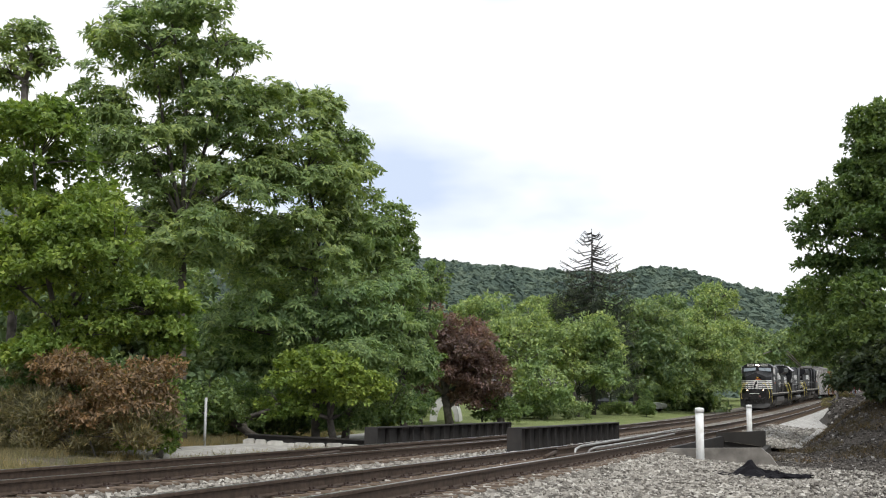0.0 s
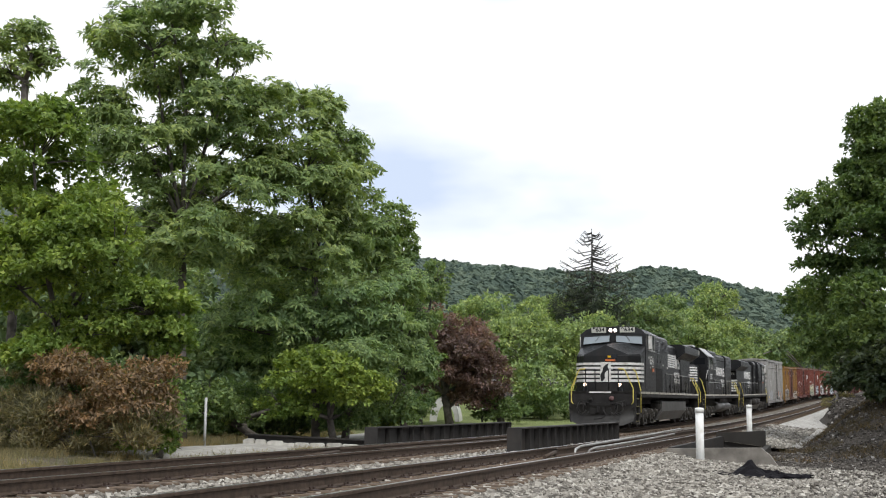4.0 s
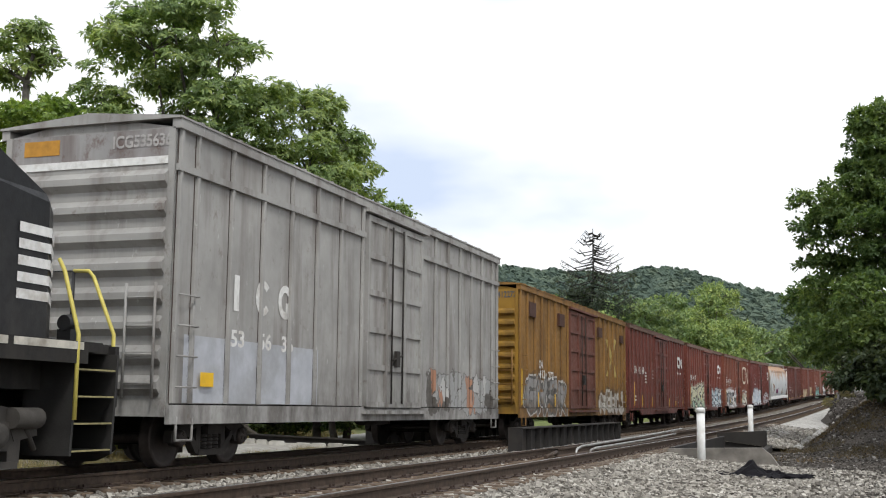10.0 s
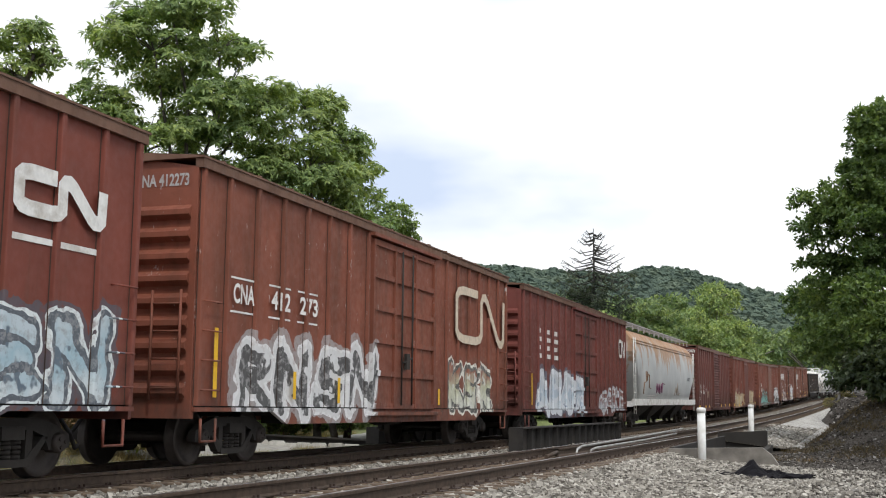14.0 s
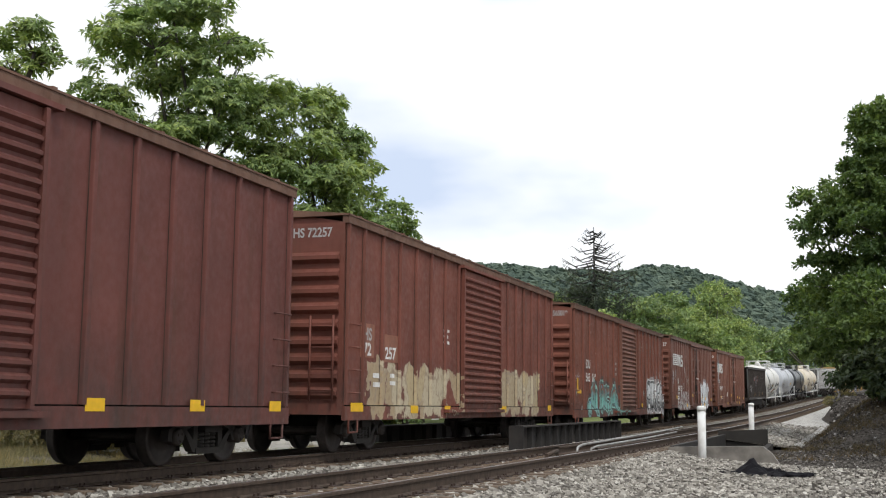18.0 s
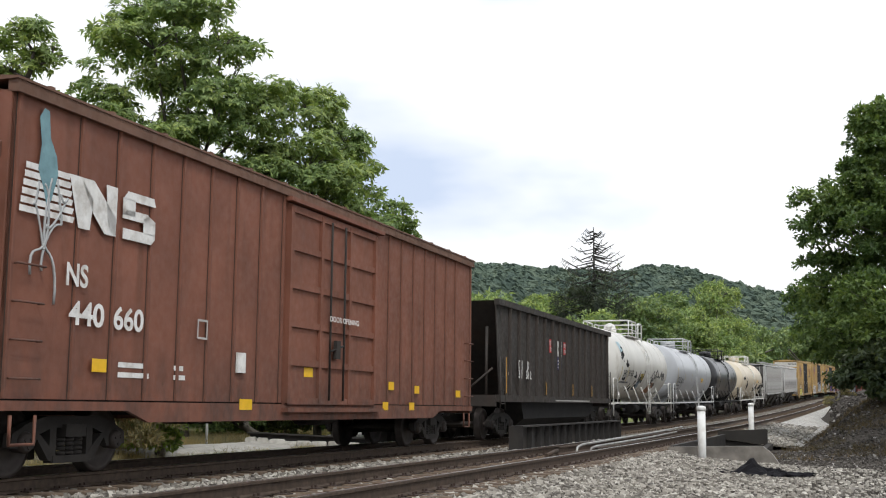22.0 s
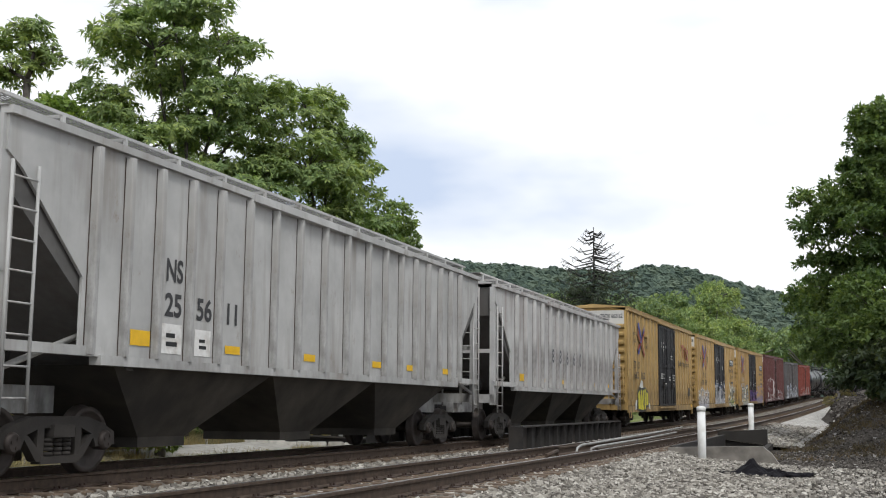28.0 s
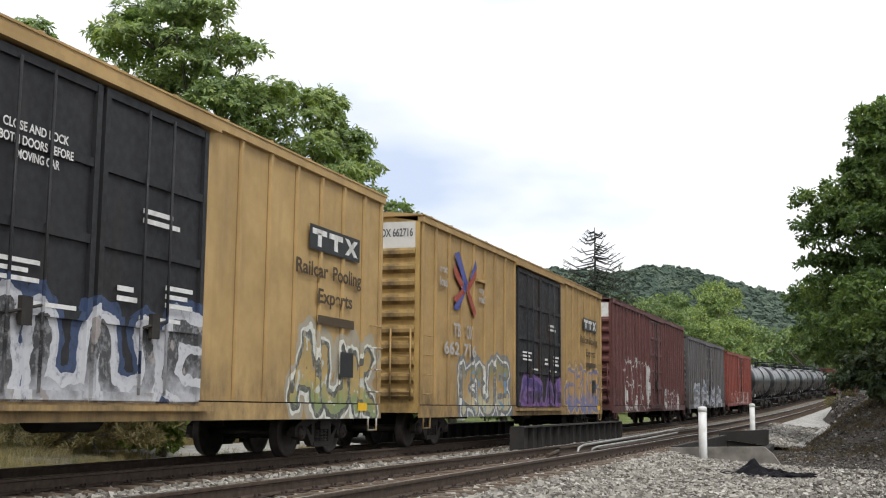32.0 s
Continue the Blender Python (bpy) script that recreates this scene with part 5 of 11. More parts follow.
def stripes_logo(parent, y0, y1, y2, z0, z1, x, side=1, gap=None):
    """Six white bars and two slanted white letter shapes after them (y0..y1 bars, y1..y2 shapes)."""
    d = 1 if y2 > y0 else -1
    h = (z1 - z0) / 6
    for i in range(6):
        a = z0 + i * h
        sl = 0.05 * i * d
        flat("logo_bar", [[(y0 + sl * 0.3, a), (y1 - 0.02 * i * d, a), (y1 + (0.03 - 0.02 * i) * d, a + h * 0.72), (y0 + sl * 0.3, a + h * 0.72)]], parent, m_white, x, side)
    w = (y2 - y1)
    p = lambda u, v: (y1 + w * u, z0 - 0.04 + (z1 - z0) * v * 1.03)
    flat("logo_shape", [[p(0.06, 0), p(0.19, 0), p(0.22, 0.62), p(0.07, 1.0), p(-0.06, 1.0)], [p(0.07, 1.0), p(0.22, 1.0), p(0.50, 0.36), p(0.50, 0), p(0.36, 0), p(0.22, 0.35)], [p(0.36, 1.0), p(0.50, 1.0), p(0.50, 0.0), p(0.40, 0.1)]], parent, m_white, x + 0.002, side)
    flat("logo_shape", [[p(0.58, 0.0), p(0.95, 0.0), p(1.0, 0.12), p(1.0, 0.22), p(0.58, 0.22)], [p(0.84, 0.2), p(1.0, 0.2), p(1.0, 0.5), p(0.9, 0.6), p(0.84, 0.5)], [p(0.57, 0.42), p(0.98, 0.42), p(0.9, 0.62), p(0.57, 0.62)],
                         [p(0.57, 0.5), p(0.73, 0.5), p(0.73, 0.85), p(0.57, 0.85)], [p(0.57, 0.82), p(1.0, 0.82), p(0.97, 1.0), p(0.63, 1.0)]], parent, m_white, x + 0.004, side)


def band(pts, width):
    """Quads of one bent band of even width through the points."""
    pts = [Vector(p) for p in pts]
    left, right = [], []
    for i, p in enumerate(pts):
        d0 = (p - pts[i - 1]).normalized() if i else (pts[1] - p).normalized()
        d1 = (pts[i + 1] - p).normalized() if i < len(pts) - 1 else d0
        n = Vector((-(d0 + d1).y, (d0 + d1).x)).normalized()
        k_ = width / 2 / max(0.45, n.dot(Vector((-d0.y, d0.x))))
        left.append(p + n * k_)
        right.append(p - n * k_)
    return [[tuple(left[i]), tuple(right[i]), tuple(right[i + 1]), tuple(left[i + 1])] for i in range(len(pts) - 1)]


RIBBON = ((0.42, 1.0), (0.12, 1.0), (0.035, 0.95), (0.0, 0.84), (0.0, 0.16), (0.035, 0.05), (0.12, 0.0), (0.38, 0.0), (0.46, 0.05), (0.495, 0.16), (0.495, 0.84), (0.525, 0.96), (0.575, 0.98), (0.625, 0.88), (0.85, 0.14), (0.90, 0.03), (0.955, 0.03), (0.99, 0.14), (1.0, 1.0))


def ribbon_logo(parent, y0, y1, z0, z1, material, x=1.486):
    """The round-cornered ribbon that makes two joined shapes."""
    k_ = min(0.2, 0.105 * (y1 - y0)) * 0.5
    pts = [(y0 + k_ + (y1 - y0 - 2 * k_) * u, z0 + k_ * 0.7 + (z1 - z0 - 1.4 * k_) * v) for u, v in RIBBON]
    flat("logo_shape", band(pts, 2 * k_), parent, material, x)


def scrawl(car, y0, y1, z0, z1, material, seed, x=1.484, n=14, thick=0.03):
    """A thin sprayed scribble on a car's flat side."""
    rnd = random.Random(seed)
    raw = [(y0 + (y1 - y0) * (i + rnd.uniform(-1.1, 1.1)) / n, z0 + (z1 - z0) * (rnd.uniform(0.5, 1.0) if i % 2 else rnd.uniform(0.0, 0.5))) for i in range(n)]
    pts = []
    for i in range(len(raw) - 1):
        p0, p1, p2, p3 = (Vector(raw[min(max(i + j, 0), n - 1)]) for j in (-1, 0, 1, 2))
        for u in (0.0, 0.25, 0.5, 0.75):
            pts.append(0.5 * (2 * p1 + (p2 - p0) * u + (2 * p0 - 5 * p1 + 4 * p2 - p3) * u * u + (3 * p1 - p0 - 3 * p2 + p3) * u ** 3))
    flat("sprayed_scrawl", band([tuple(p) for p in pts], thick), car, material, x)


# ---------------------------------------------------------------- running gear
def wheel_prof(r):
    return [(-0.80, 0.11), (-0.80, r), (-0.70, r), (-0.685, r + 0.026), (-0.662, r + 0.02), (-0.66, 0.30 * r + 0.1), (-0.68, 0.11), (-0.66, 0.085)]


_wheel = {}


def wheelset_mesh(r):
    if r not in _wheel:
        bm = bmesh.new()
        for sx in (1, -1):
            prof = [(-0.825, 0.09), (-0.81, r * 0.45), (-0.79, r * 0.80), (-0.825, r * 0.83), (-0.825, r * 0.985), (-0.81, r), (-0.71, r + 0.004), (-0.69, r + 0.026), (-0.665, r + 0.02), (-0.665, r * 0.82), (-0.72, r * 0.75), (-0.70, 0.11)]
            lathe(bm, [(a * sx, b) for a, b in prof], (0, 0, 0), "x", 28)
        rod(bm, (-1.02, 0, 0), (1.02, 0, 0), 0.075, 10)
        for sx in (1, -1):
            lathe(bm, [(sx * 0.92, 0.12), (sx * 1.08, 0.13), (sx * 1.12, 0.1)], (0, 0, 0), "x", 12)
            for j in range(3):
                a = j * 2.094
                box(bm, sx * 1.12 - 0.012, sx * 1.12 + 0.012, math.cos(a) * 0.06 - 0.018, math.cos(a) * 0.06 + 0.018, math.sin(a) * 0.06 - 0.018, math.sin(a) * 0.06 + 0.018)
        _wheel[r] = mesh_of(bm, m_wheel)
    return _wheel[r]


_truck = {}
WHEELS = []                                   # (object, offset along, radius)


def freight_truck(car, y):
    """Two-axle truck: cast side frames, bolster, springs, two wheelsets."""
    if not _truck:
        bm = bmesh.new()
        prism(bm, [(-1.1, 0.52), (-1.12, 0.36), (-0.72, 0.34), (-0.64, 0.50), (-0.40, 0.58), (0.40, 0.58), (0.64, 0.50), (0.72, 0.34), (1.12, 0.36), (1.1, 0.52), (0.86, 0.63), (0.5, 0.72), (-0.5, 0.72), (-0.86, 0.63)], "x", -0.06, 0.06)
        for sy in (-1, 1):
            prism(bm, [(sy * 0.70, 0.5), (sy * 0.60, 0.5), (sy * 0.28, 0.24), (sy * 0.34, 0.18), (sy * 0.44, 0.2)], "x", -0.06, 0.06)
            box(bm, -0.055, 0.055, min(sy * 0.42, sy * 0.30), max(sy * 0.42, sy * 0.30), 0.2, 0.6)
        box(bm, -0.07, 0.07, -0.36, 0.36, 0.16, 0.25)
        _truck["frame"] = mesh_of(bm, m_bogie)
        bm = bmesh.new()
        box(bm, -1.12, 1.12, -0.2, 0.2, 0.47, 0.62)
        box(bm, -0.35, 0.35, -0.26, 0.26, 0.6, 0.72)
        for sx in (-1, 1):
            for dy in (-0.17, 0, 0.17):
                for j in range(4):
                    lathe(bm, [(0.255 + j * 0.055, 0.07), (0.285 + j * 0.055, 0.075), (0.3 + j * 0.055, 0.06)], (sx * 1.0, dy, 0), "z", 10)
            for dy in (-0.42, 0.42):
                rod(bm, (sx * 0.75, dy, 0.3), (0, dy, 0.34), 0.035, 6)
                box(bm, sx * 0.75 - 0.05, sx * 0.75 + 0.05, dy - 0.06, dy + 0.06, 0.2, 0.5)
        _truck["bolster"] = mesh_of(bm, m_bogie)
    t = part("truck", _truck["bolster"], None, car, "grimy cast steel truck", at=(0, y, 0))
    for sx in (-1, 1):
        part("side_frame", _truck["frame"], None, t, at=(sx * 1.0, 0, 0))
    for dy in (-0.889, 0.889):
        w = part("wheelset", wheelset_mesh(0.42), None, t, at=(0, dy, 0.42))
        WHEELS.append((w, dy, 0.42))
    return t


_cp = []


def coupler(car, y, d):
    if not _cp:
        bm = bmesh.new()
        box(bm, -0.10, 0.10, 0, 0.55, 0.72, 0.92)
        prism(bm, [(-0.16, 0.5), (0.06, 0.5), (0.18, 0.62), (0.16, 0.86), (0.04, 0.9), (0.02, 0.74), (-0.06, 0.72), (-0.1, 0.84), (-0.18, 0.82)], "z", 0.70, 0.95)
        pipe(bm, [(0.25, 0.2, 0.7), (0.26, 0.42, 0.5), (0.22, 0.6, 0.3), (0.12, 0.8, 0.33)], 0.03, 6)
        _cp.append(mesh_of(bm, m_under))
    part("coupler", _cp[0], None, car, at=Matrix.Translation((0, y, 0)) @ (pose(0, 0, 0, 0, 0, 180) if d < 0 else Matrix()))


def ladder(car, x, y0, y1, z0, z1, n, material, name="ladder", end=False):
    """Rungs between two stiles; end: across the car's end (y0, y1 are then x, and x is y)."""
    P = (lambda a, z: (a, x, z)) if end else (lambda a, z: (x, a, z))
    bm = bmesh.new()
    for a in (y0, y1):
        rod(bm, P(a, z0), P(a, z1), 0.022, 5)
    for i in range(n):
        z = z0 + (z1 - z0) * (i + 0.5) / n
        rod(bm, P(y0, z), P(y1, z), 0.014, 5)
    part(name, bm, material, car)


# ---------------------------------------------------------------- boxcars
TRAIN = []


_post = {}


m_foot_shade = plain("rust_and_shade_line", (0.06, 0.036, 0.026), 0.9, 0, 0.5, 3)
# paler strip for yellow cars, painted as shading beside the posts
m_foot_shade_pale = plain("pale_shade_line", (0.27, 0.175, 0.075), 0.9, 0, 0.3, 3)


def post_mesh(h, w, d, material):
    key = (round(h, 2), w, d, material.name)
    if key not in _post:
        bm = bmesh.new()
        prism(bm, [(0, -w), (d * 0.8, -w * 0.8), (d, -w * 0.6), (d, w * 0.6), (d * 0.8, w * 0.8), (0, w)], "z", 0, h)
        cut = len(bm.faces)
        for sd in (-1, 1):                     # dark strips along both feet: the post's shadow line, with rust
            a_, b_ = sorted((sd * w, sd * (w + 0.022)))
            f = bm.faces.new([bm.verts.new(c) for c in ((0.004, a_, 0), (0.004, b_, 0), (0.004, b_, h), (0.004, a_, h))])
            f.material_index = 1
        _post[key] = mesh_of(bm, material)
        _post[key].materials.append(m_foot_shade_pale if "yellow" in material.name else m_foot_shade)
    return _post[key]


def rib_mesh(h, w, material):
    key = ("rib", round(h, 3), w, material.name)
    if key not in _post:
        bm = bmesh.new()
        prism(bm, [(0, 0), (0.10, h * 0.22), (0.10, h * 0.45), (0, h * 0.68)], "x", -w, w)
        _post[key] = mesh_of(bm, material)
    return _post[key]


def boxcar(span, label, body_m, sill=0.72, eave=4.45, door="plug", door_y=(-1.7, 2.2), first=0.85, n_a=6, n_b=6, door_m=None, end_m=None, roof_m=None, fish=0.0,
           post=(0.055, 0.06), strips=(), end_ribs=9, low_strips=(), top_band=False, group="boxcars of the train"):
    a, b = span
    half, hw = (b - a) / 2, 1.42
    car = thing("boxcar", label, "boxcar", group)
    door_m, end_m, roof_m = door_m or body_m, end_m or body_m, roof_m or body_m
    z0 = sill + 0.28
    for m_ in (body_m, door_m):
        if m_.get("tagged"):
            m_.node_tree.nodes["Texture Coordinate"].object = car   # paint that runs on over posts and bars
    for sx in (1, -1):
        bm = bmesh.new()
        box(bm, min(sx * (hw - 0.05), sx * hw), max(sx * (hw - 0.05), sx * hw), -half, half, z0, eave)
        part("side_panel", bm, body_m, car)
        bm = bmesh.new()
        e = half - 2.9
        pts = [(-half, z0 - 0.02), (-half, sill + fish), (-e - 0.5, sill + fish), (-e, sill), (e, sill), (e + 0.5, sill + fish), (half, sill + fish), (half, z0 - 0.02)]
        prism(bm, pts, "x", min(sx * (hw - 0.02), sx * (hw + 0.045)), max(sx * (hw - 0.02), sx * (hw + 0.045)))
        part("side_sill", bm, body_m, car)
        bm = bmesh.new()
        box(bm, min(sx * (hw - 0.06), sx * (hw + 0.075)), max(sx * (hw - 0.06), sx * (hw + 0.075)), -half - 0.03, half + 0.03, eave - 0.02, eave + 0.12)
        part("top_chord", bm, roof_m, car)
        ys = rows_of(-half + first, door_y[0] - 0.12, n_a) + rows_of(door_y[1] + 0.12, half - first, n_b) + [-half + 0.09, half - 0.09]
        me = post_mesh(eave - z0, post[0], post[1], body_m)
        for y in ys:
            part("side_post", me, None, car, at=Matrix.Translation((sx * hw, y, z0)) @ (pose(0, 0, 0, 0, 0, 180) if sx < 0 else Matrix()))
        # the door
        y0, y1 = door_y
        zb, zt_ = z0 - 0.05, eave - 0.12
        X = lambda d0, d1: (min(sx * (hw + d0), sx * (hw + d1)), max(sx * (hw + d0), sx * (hw + d1)))
        if door in ("plug", "double"):
            leaves_ = [(y0, y1)] if door == "plug" else [(y0, (y0 + y1) / 2 - 0.02), ((y0 + y1) / 2 + 0.02, y1)]
            for (p0, p1) in leaves_:
                bm = bmesh.new()
                box(bm, *X(0, 0.045), p0, p1, zb, zt_)
                dr = part("door", bm, door_m, car)
                cols = (p0 + 0.05, p0 + (p1 - p0) * 0.33, p0 + (p1 - p0) * 0.66, p1 - 0.05) if door == "plug" else (p0 + 0.07, p1 - 0.07)
                for y in cols:
                    bm = bmesh.new()
                    box(bm, *X(0.045, 0.10), y - 0.05, y + 0.05, zb + 0.05, zt_ - 0.05)
                    part("door_stiffener", bm, door_m, dr)
                for kx, z in enumerate(rows_of(zb + 0.08, zt_ - 0.08, 5 if door == "plug" else 4)):
                    bm = bmesh.new()
                    box(bm, *X(0.045, 0.088), p0 + 0.03, p1 - 0.03, z - 0.055, z + 0.055)
                    part("door_bar", bm, door_m, dr)
                if sx > 0:
                    bm = bmesh.new()
                    for y in ((p0 + p1) / 2 - 0.3, (p0 + p1) / 2 + 0.3):
                        rod(bm, (hw + 0.115, y, zb + 0.1), (hw + 0.115, y, zt_ - 0.1), 0.02, 6)
                    part("lock_rod", bm, m_bogie if door == "plug" else door_m, dr)
                    bm = bmesh.new()
                    zc = zb + 0.95
                    rod(bm, (hw + 0.13, (p0 + p1) / 2 - 0.3, zc), (hw + 0.13, (p0 + p1) / 2 + 0.25, zc + 0.12), 0.018, 6)
                    box(bm, hw + 0.09, hw + 0.15, (p0 + p1) / 2 - 0.1, (p0 + p1) / 2 + 0.08, zc - 0.12, zc + 0.2)
                    part("door_handle", bm, m_bogie, dr)
        else:
            bm = bmesh.new()
            box(bm, *X(0.05, 0.075), y0, y1, zb, zt_)
            dr = part("door", bm, door_m, car)
            n = 19
            h = (zt_ - zb - 0.2) / n
            for i in range(n):
                z = zb + 0.1 + i * h
                bm = bmesh.new()
                prism(bm, [(sx * (hw + 0.075), z), (sx * (hw + 0.135), z + h * 0.25), (sx * (hw + 0.135), z + h * 0.5), (sx * (hw + 0.075), z + h * 0.72)], "y", y0 + 0.08, y1 - 0.08)
                part("door_rib", bm, door_m, dr)
            for y in (y0 + 0.03, y1 - 0.03):
                bm = bmesh.new()
                box(bm, *X(0.05, 0.14), y - 0.035, y + 0.035, zb, zt_)
                part("door_edge", bm, door_m, dr)
        for d0, ya, za in ((0.17, y0 - (1.2 if door == "louvre" else 0.1), zb - 0.10), (0.15, y0 - 0.1, zt_ + 0.02)):
            bm = bmesh.new()
            box(bm, *X(0.0, d0), ya, y1 + 0.25, za, za + 0.07)
            part("door_track", bm, door_m if door == "plug" else body_m, car)
    for sy in (-1, 1):
        bm = bmesh.new()
        box(bm, -hw, hw, min(sy * half, sy * (half - 0.05)), max(sy * half, sy * (half - 0.05)), sill + 0.1, eave)
        top = [(-hw, eave), (hw, eave), (0, eave + 0.24)]
        prism(bm, top, "y", sy * (half - 0.02), sy * (half - 0.05))
        ew = part("end_wall", bm, end_m, car)
        for x in (-hw + 0.06, hw - 0.06):
            bm = bmesh.new()
            box(bm, x - 0.05, x + 0.05, min(sy * half, sy * (half + 0.03)), max(sy * half, sy * (half + 0.03)), sill + 0.1, eave)
            part("corner_post", bm, end_m, ew)
        h = (eave - 0.55 - z0) / end_ribs
        me = rib_mesh(h, hw - 0.10, end_m)
        for i in range(end_ribs):
            part("end_rib", me, None, ew, at=Matrix.Translation((0, sy * half, z0 + 0.1 + i * h)) @ (Matrix() if sy > 0 else pose(0, 0, 0, 0, 0, 180)))
        coupler(car, sy * (half - 0.05), sy)
        freight_truck(car, sy * (half - 1.85))
        ladder(car, sy * (half + 0.13), hw - 0.62, hw - 0.16, sill + 0.35, sill + 1.9, 4, body_m, "end_ladder", True)
        bm = bmesh.new()
        pipe(bm, [(hw + 0.03, sy * (half - 0.2), sill + 0.1), (hw + 0.03, sy * (half - 0.2), sill - 0.22), (hw + 0.03, sy * (half - 0.62), sill - 0.22), (hw + 0.03, sy * (half - 0.62), sill + 0.1)], 0.022, 6)
        part("stirrup_step", bm, body_m, car)
    for y in (-half + 0.12, half - 0.58):
        bm = bmesh.new()
        pipe(bm, [(hw + 0.02, y, 0), (hw + 0.10, y, 0), (hw + 0.10, y + 0.46, 0), (hw + 0.02, y + 0.46, 0)], 0.014, 5)
        me = mesh_of(bm, body_m)
        for i in range(4):
            part("grab_iron", me, None, car, at=(0, 0, sill + 0.5 + i * 0.42))
    bm = bmesh.new()
    prism(bm, [(-hw - 0.09, eave + 0.12), (hw + 0.09, eave + 0.12), (hw + 0.09, eave + 0.15), (0, eave + 0.28), (-hw - 0.09, eave + 0.15)], "y", -half - 0.06, half + 0.06)
    for i in range(14):
        y = -half + 0.6 + i * (2 * half - 1.2) / 13
        prism(bm, [(hw + 0.05, eave + 0.155), (0, eave + 0.285), (-hw - 0.05, eave + 0.155), (-hw - 0.05, eave + 0.19), (0, eave + 0.32), (hw + 0.05, eave + 0.19)], "y", y - 0.04, y + 0.04)
    part("roof", bm, roof_m, car)
    bm = bmesh.new()
    box(bm, -hw + 0.05, hw - 0.05, -half + 0.05, half - 0.05, z0 - 0.08, z0)
    box(bm, -0.3, 0.3, -half + 0.1, half - 0.1, 0.72, z0 - 0.08)
    for y in rows_of(-half + 3.4, half - 3.4, 5):
        box(bm, -hw + 0.08, hw - 0.08, y - 0.07, y + 0.07, 0.8, z0 - 0.08)
    lathe(bm, [(1.0, 0.2), (2.2, 0.2)], (0.75, -0.6, 0.72), "y", 12)
    box(bm, -0.9, -0.4, -1.5, -0.7, 0.55, 0.85)
    part("underframe", bm, m_under, car)
    for y, z, h in strips:
        flat("reflector", [rect(y, y + 0.11, z, z + h)], car, m_yellow, hw + 0.066)
    for y, z, w in low_strips:
        flat("reflector", [rect(y, y + w, z, z + 0.16)], car, m_yellow, hw + 0.05)
    TRAIN.append((car, (a + b) / 2, half - 1.85, False))
    return car


def end_number(car, half, text, z, material=None, width=0.9, x=0.35):
    word(text, 0.17, 0, z, car, material or m_white, x, 1, width, y_pos=-half - 0.012)


K, Wt = (0.012, 0.012, 0.014), (0.72, 0.72, 0.70)
ROOF_RUST = weathered("rusty_roof", (0.16, 0.085, 0.055), amount=0.9, seed=4)

# grey boxcar
grey = weathered("grey_car_paint", (0.345, 0.335, 0.315), (0.12, 0.08, 0.06), 0.5, seed=1, scuff=0.15, tags=[(2.4, 7.4, 0.75, 1.7, [(0.34, 0.34, 0.33), (0.08, 0.07, 0.06), (0.34, 0.34, 0.33), (0.5, 0.49, 0.47), (0.4, 0.2, 0.12)], 0.35, 0.03, (0.1, 0.09, 0.08))])
h4 = 7.97
c4 = boxcar((187.85, 203.8), "tall weathered grey boxcar with rust-stained ends", grey, 0.63, 4.71, "plug", (-1.2, 1.9), 0.55, 6, 6, end_ribs=8, post=(0.04, 0.055))
flat("repainted_panel", [rect(-7.6, -3.2, 0.92, 1.86)], c4, plain("newer_grey_paint", (0.44, 0.45, 0.48), 0.6, 0, 0.15, 3, dirt=(0.3, 0.3, 0.3)), 1.424, label="paler repainted strip")
for y, w in ((-6.24, 0.16), (-5.55, 0.5), (-4.78, 0.5)):
    if w < 0.3:
        flat("logo_shape", [rect(y, y + w, 2.3, 2.84)], c4, m_white, 1.43)
    else:
        cc = [(y + w / 2 + w / 2 * math.cos(a), 2.57 + 0.28 * math.sin(a)) for a in [0.7 + i * (2 * math.pi - 1.4) / 12 for i in range(13)]]
        ci = [(y + w / 2 + w * 0.26 * math.cos(a), 2.57 + 0.16 * math.sin(a)) for a in [0.7 + i * (2 * math.pi - 1.4) / 12 for i in range(13)]]
        flat("logo_shape", [[cc[i], cc[i + 1], ci[i + 1], ci[i]] for i in range(12)] + ([rect(y + w * 0.55, y + w, 2.3, 2.56)] if y > -5 else []), c4, m_white, 1.43)
for body, y, w in (("53", -6.3, 0.42), ("56", -5.4, 0.42), ("36", -4.62, 0.42)):
    word(body, 0.24, y, 1.77, c4, None, 1.43, width=w)
flat("yellow_plate", [rect(-7.22, -6.85, 1.15, 1.35)], c4, m_yellow, 1.48)
m_rustband = weathered("rust_eaten_grey", (0.33, 0.32, 0.31), (0.10, 0.04, 0.025), 1.1, seed=8)
bm = bmesh.new()
box(bm, -1.4, 1.4, -h4 - 0.012, -h4, 4.2, 4.7)
part("end_plate", bm, m_rustband, c4, "rust-eaten upper end plate")
bm = bmesh.new()
box(bm, -1.1, -0.5, -h4 - 0.02, -h4 - 0.012, 4.42, 4.64)
part("notice_plate", bm, plain("faded_orange_plate", (0.50, 0.24, 0.03), 0.6), c4, "small orange notice plate")
end_number(c4, h4 + 0.012, "ICG535636", 4.46, m_faded, 0.95, 0.4)
bm = bmesh.new()
box(bm, -1.4, 1.4, -h4 - 0.022, -h4 - 0.012, 4.2, 4.31)
part("end_band", bm, m_white, c4, "chipped white band")
for ya, yb in ((-h4, -1.25), (1.95, h4)):
    bm = bmesh.new()
    box(bm, 1.42, 1.485, ya, yb, 4.1, 4.2)
    part("belt_rail", bm, grey, c4)

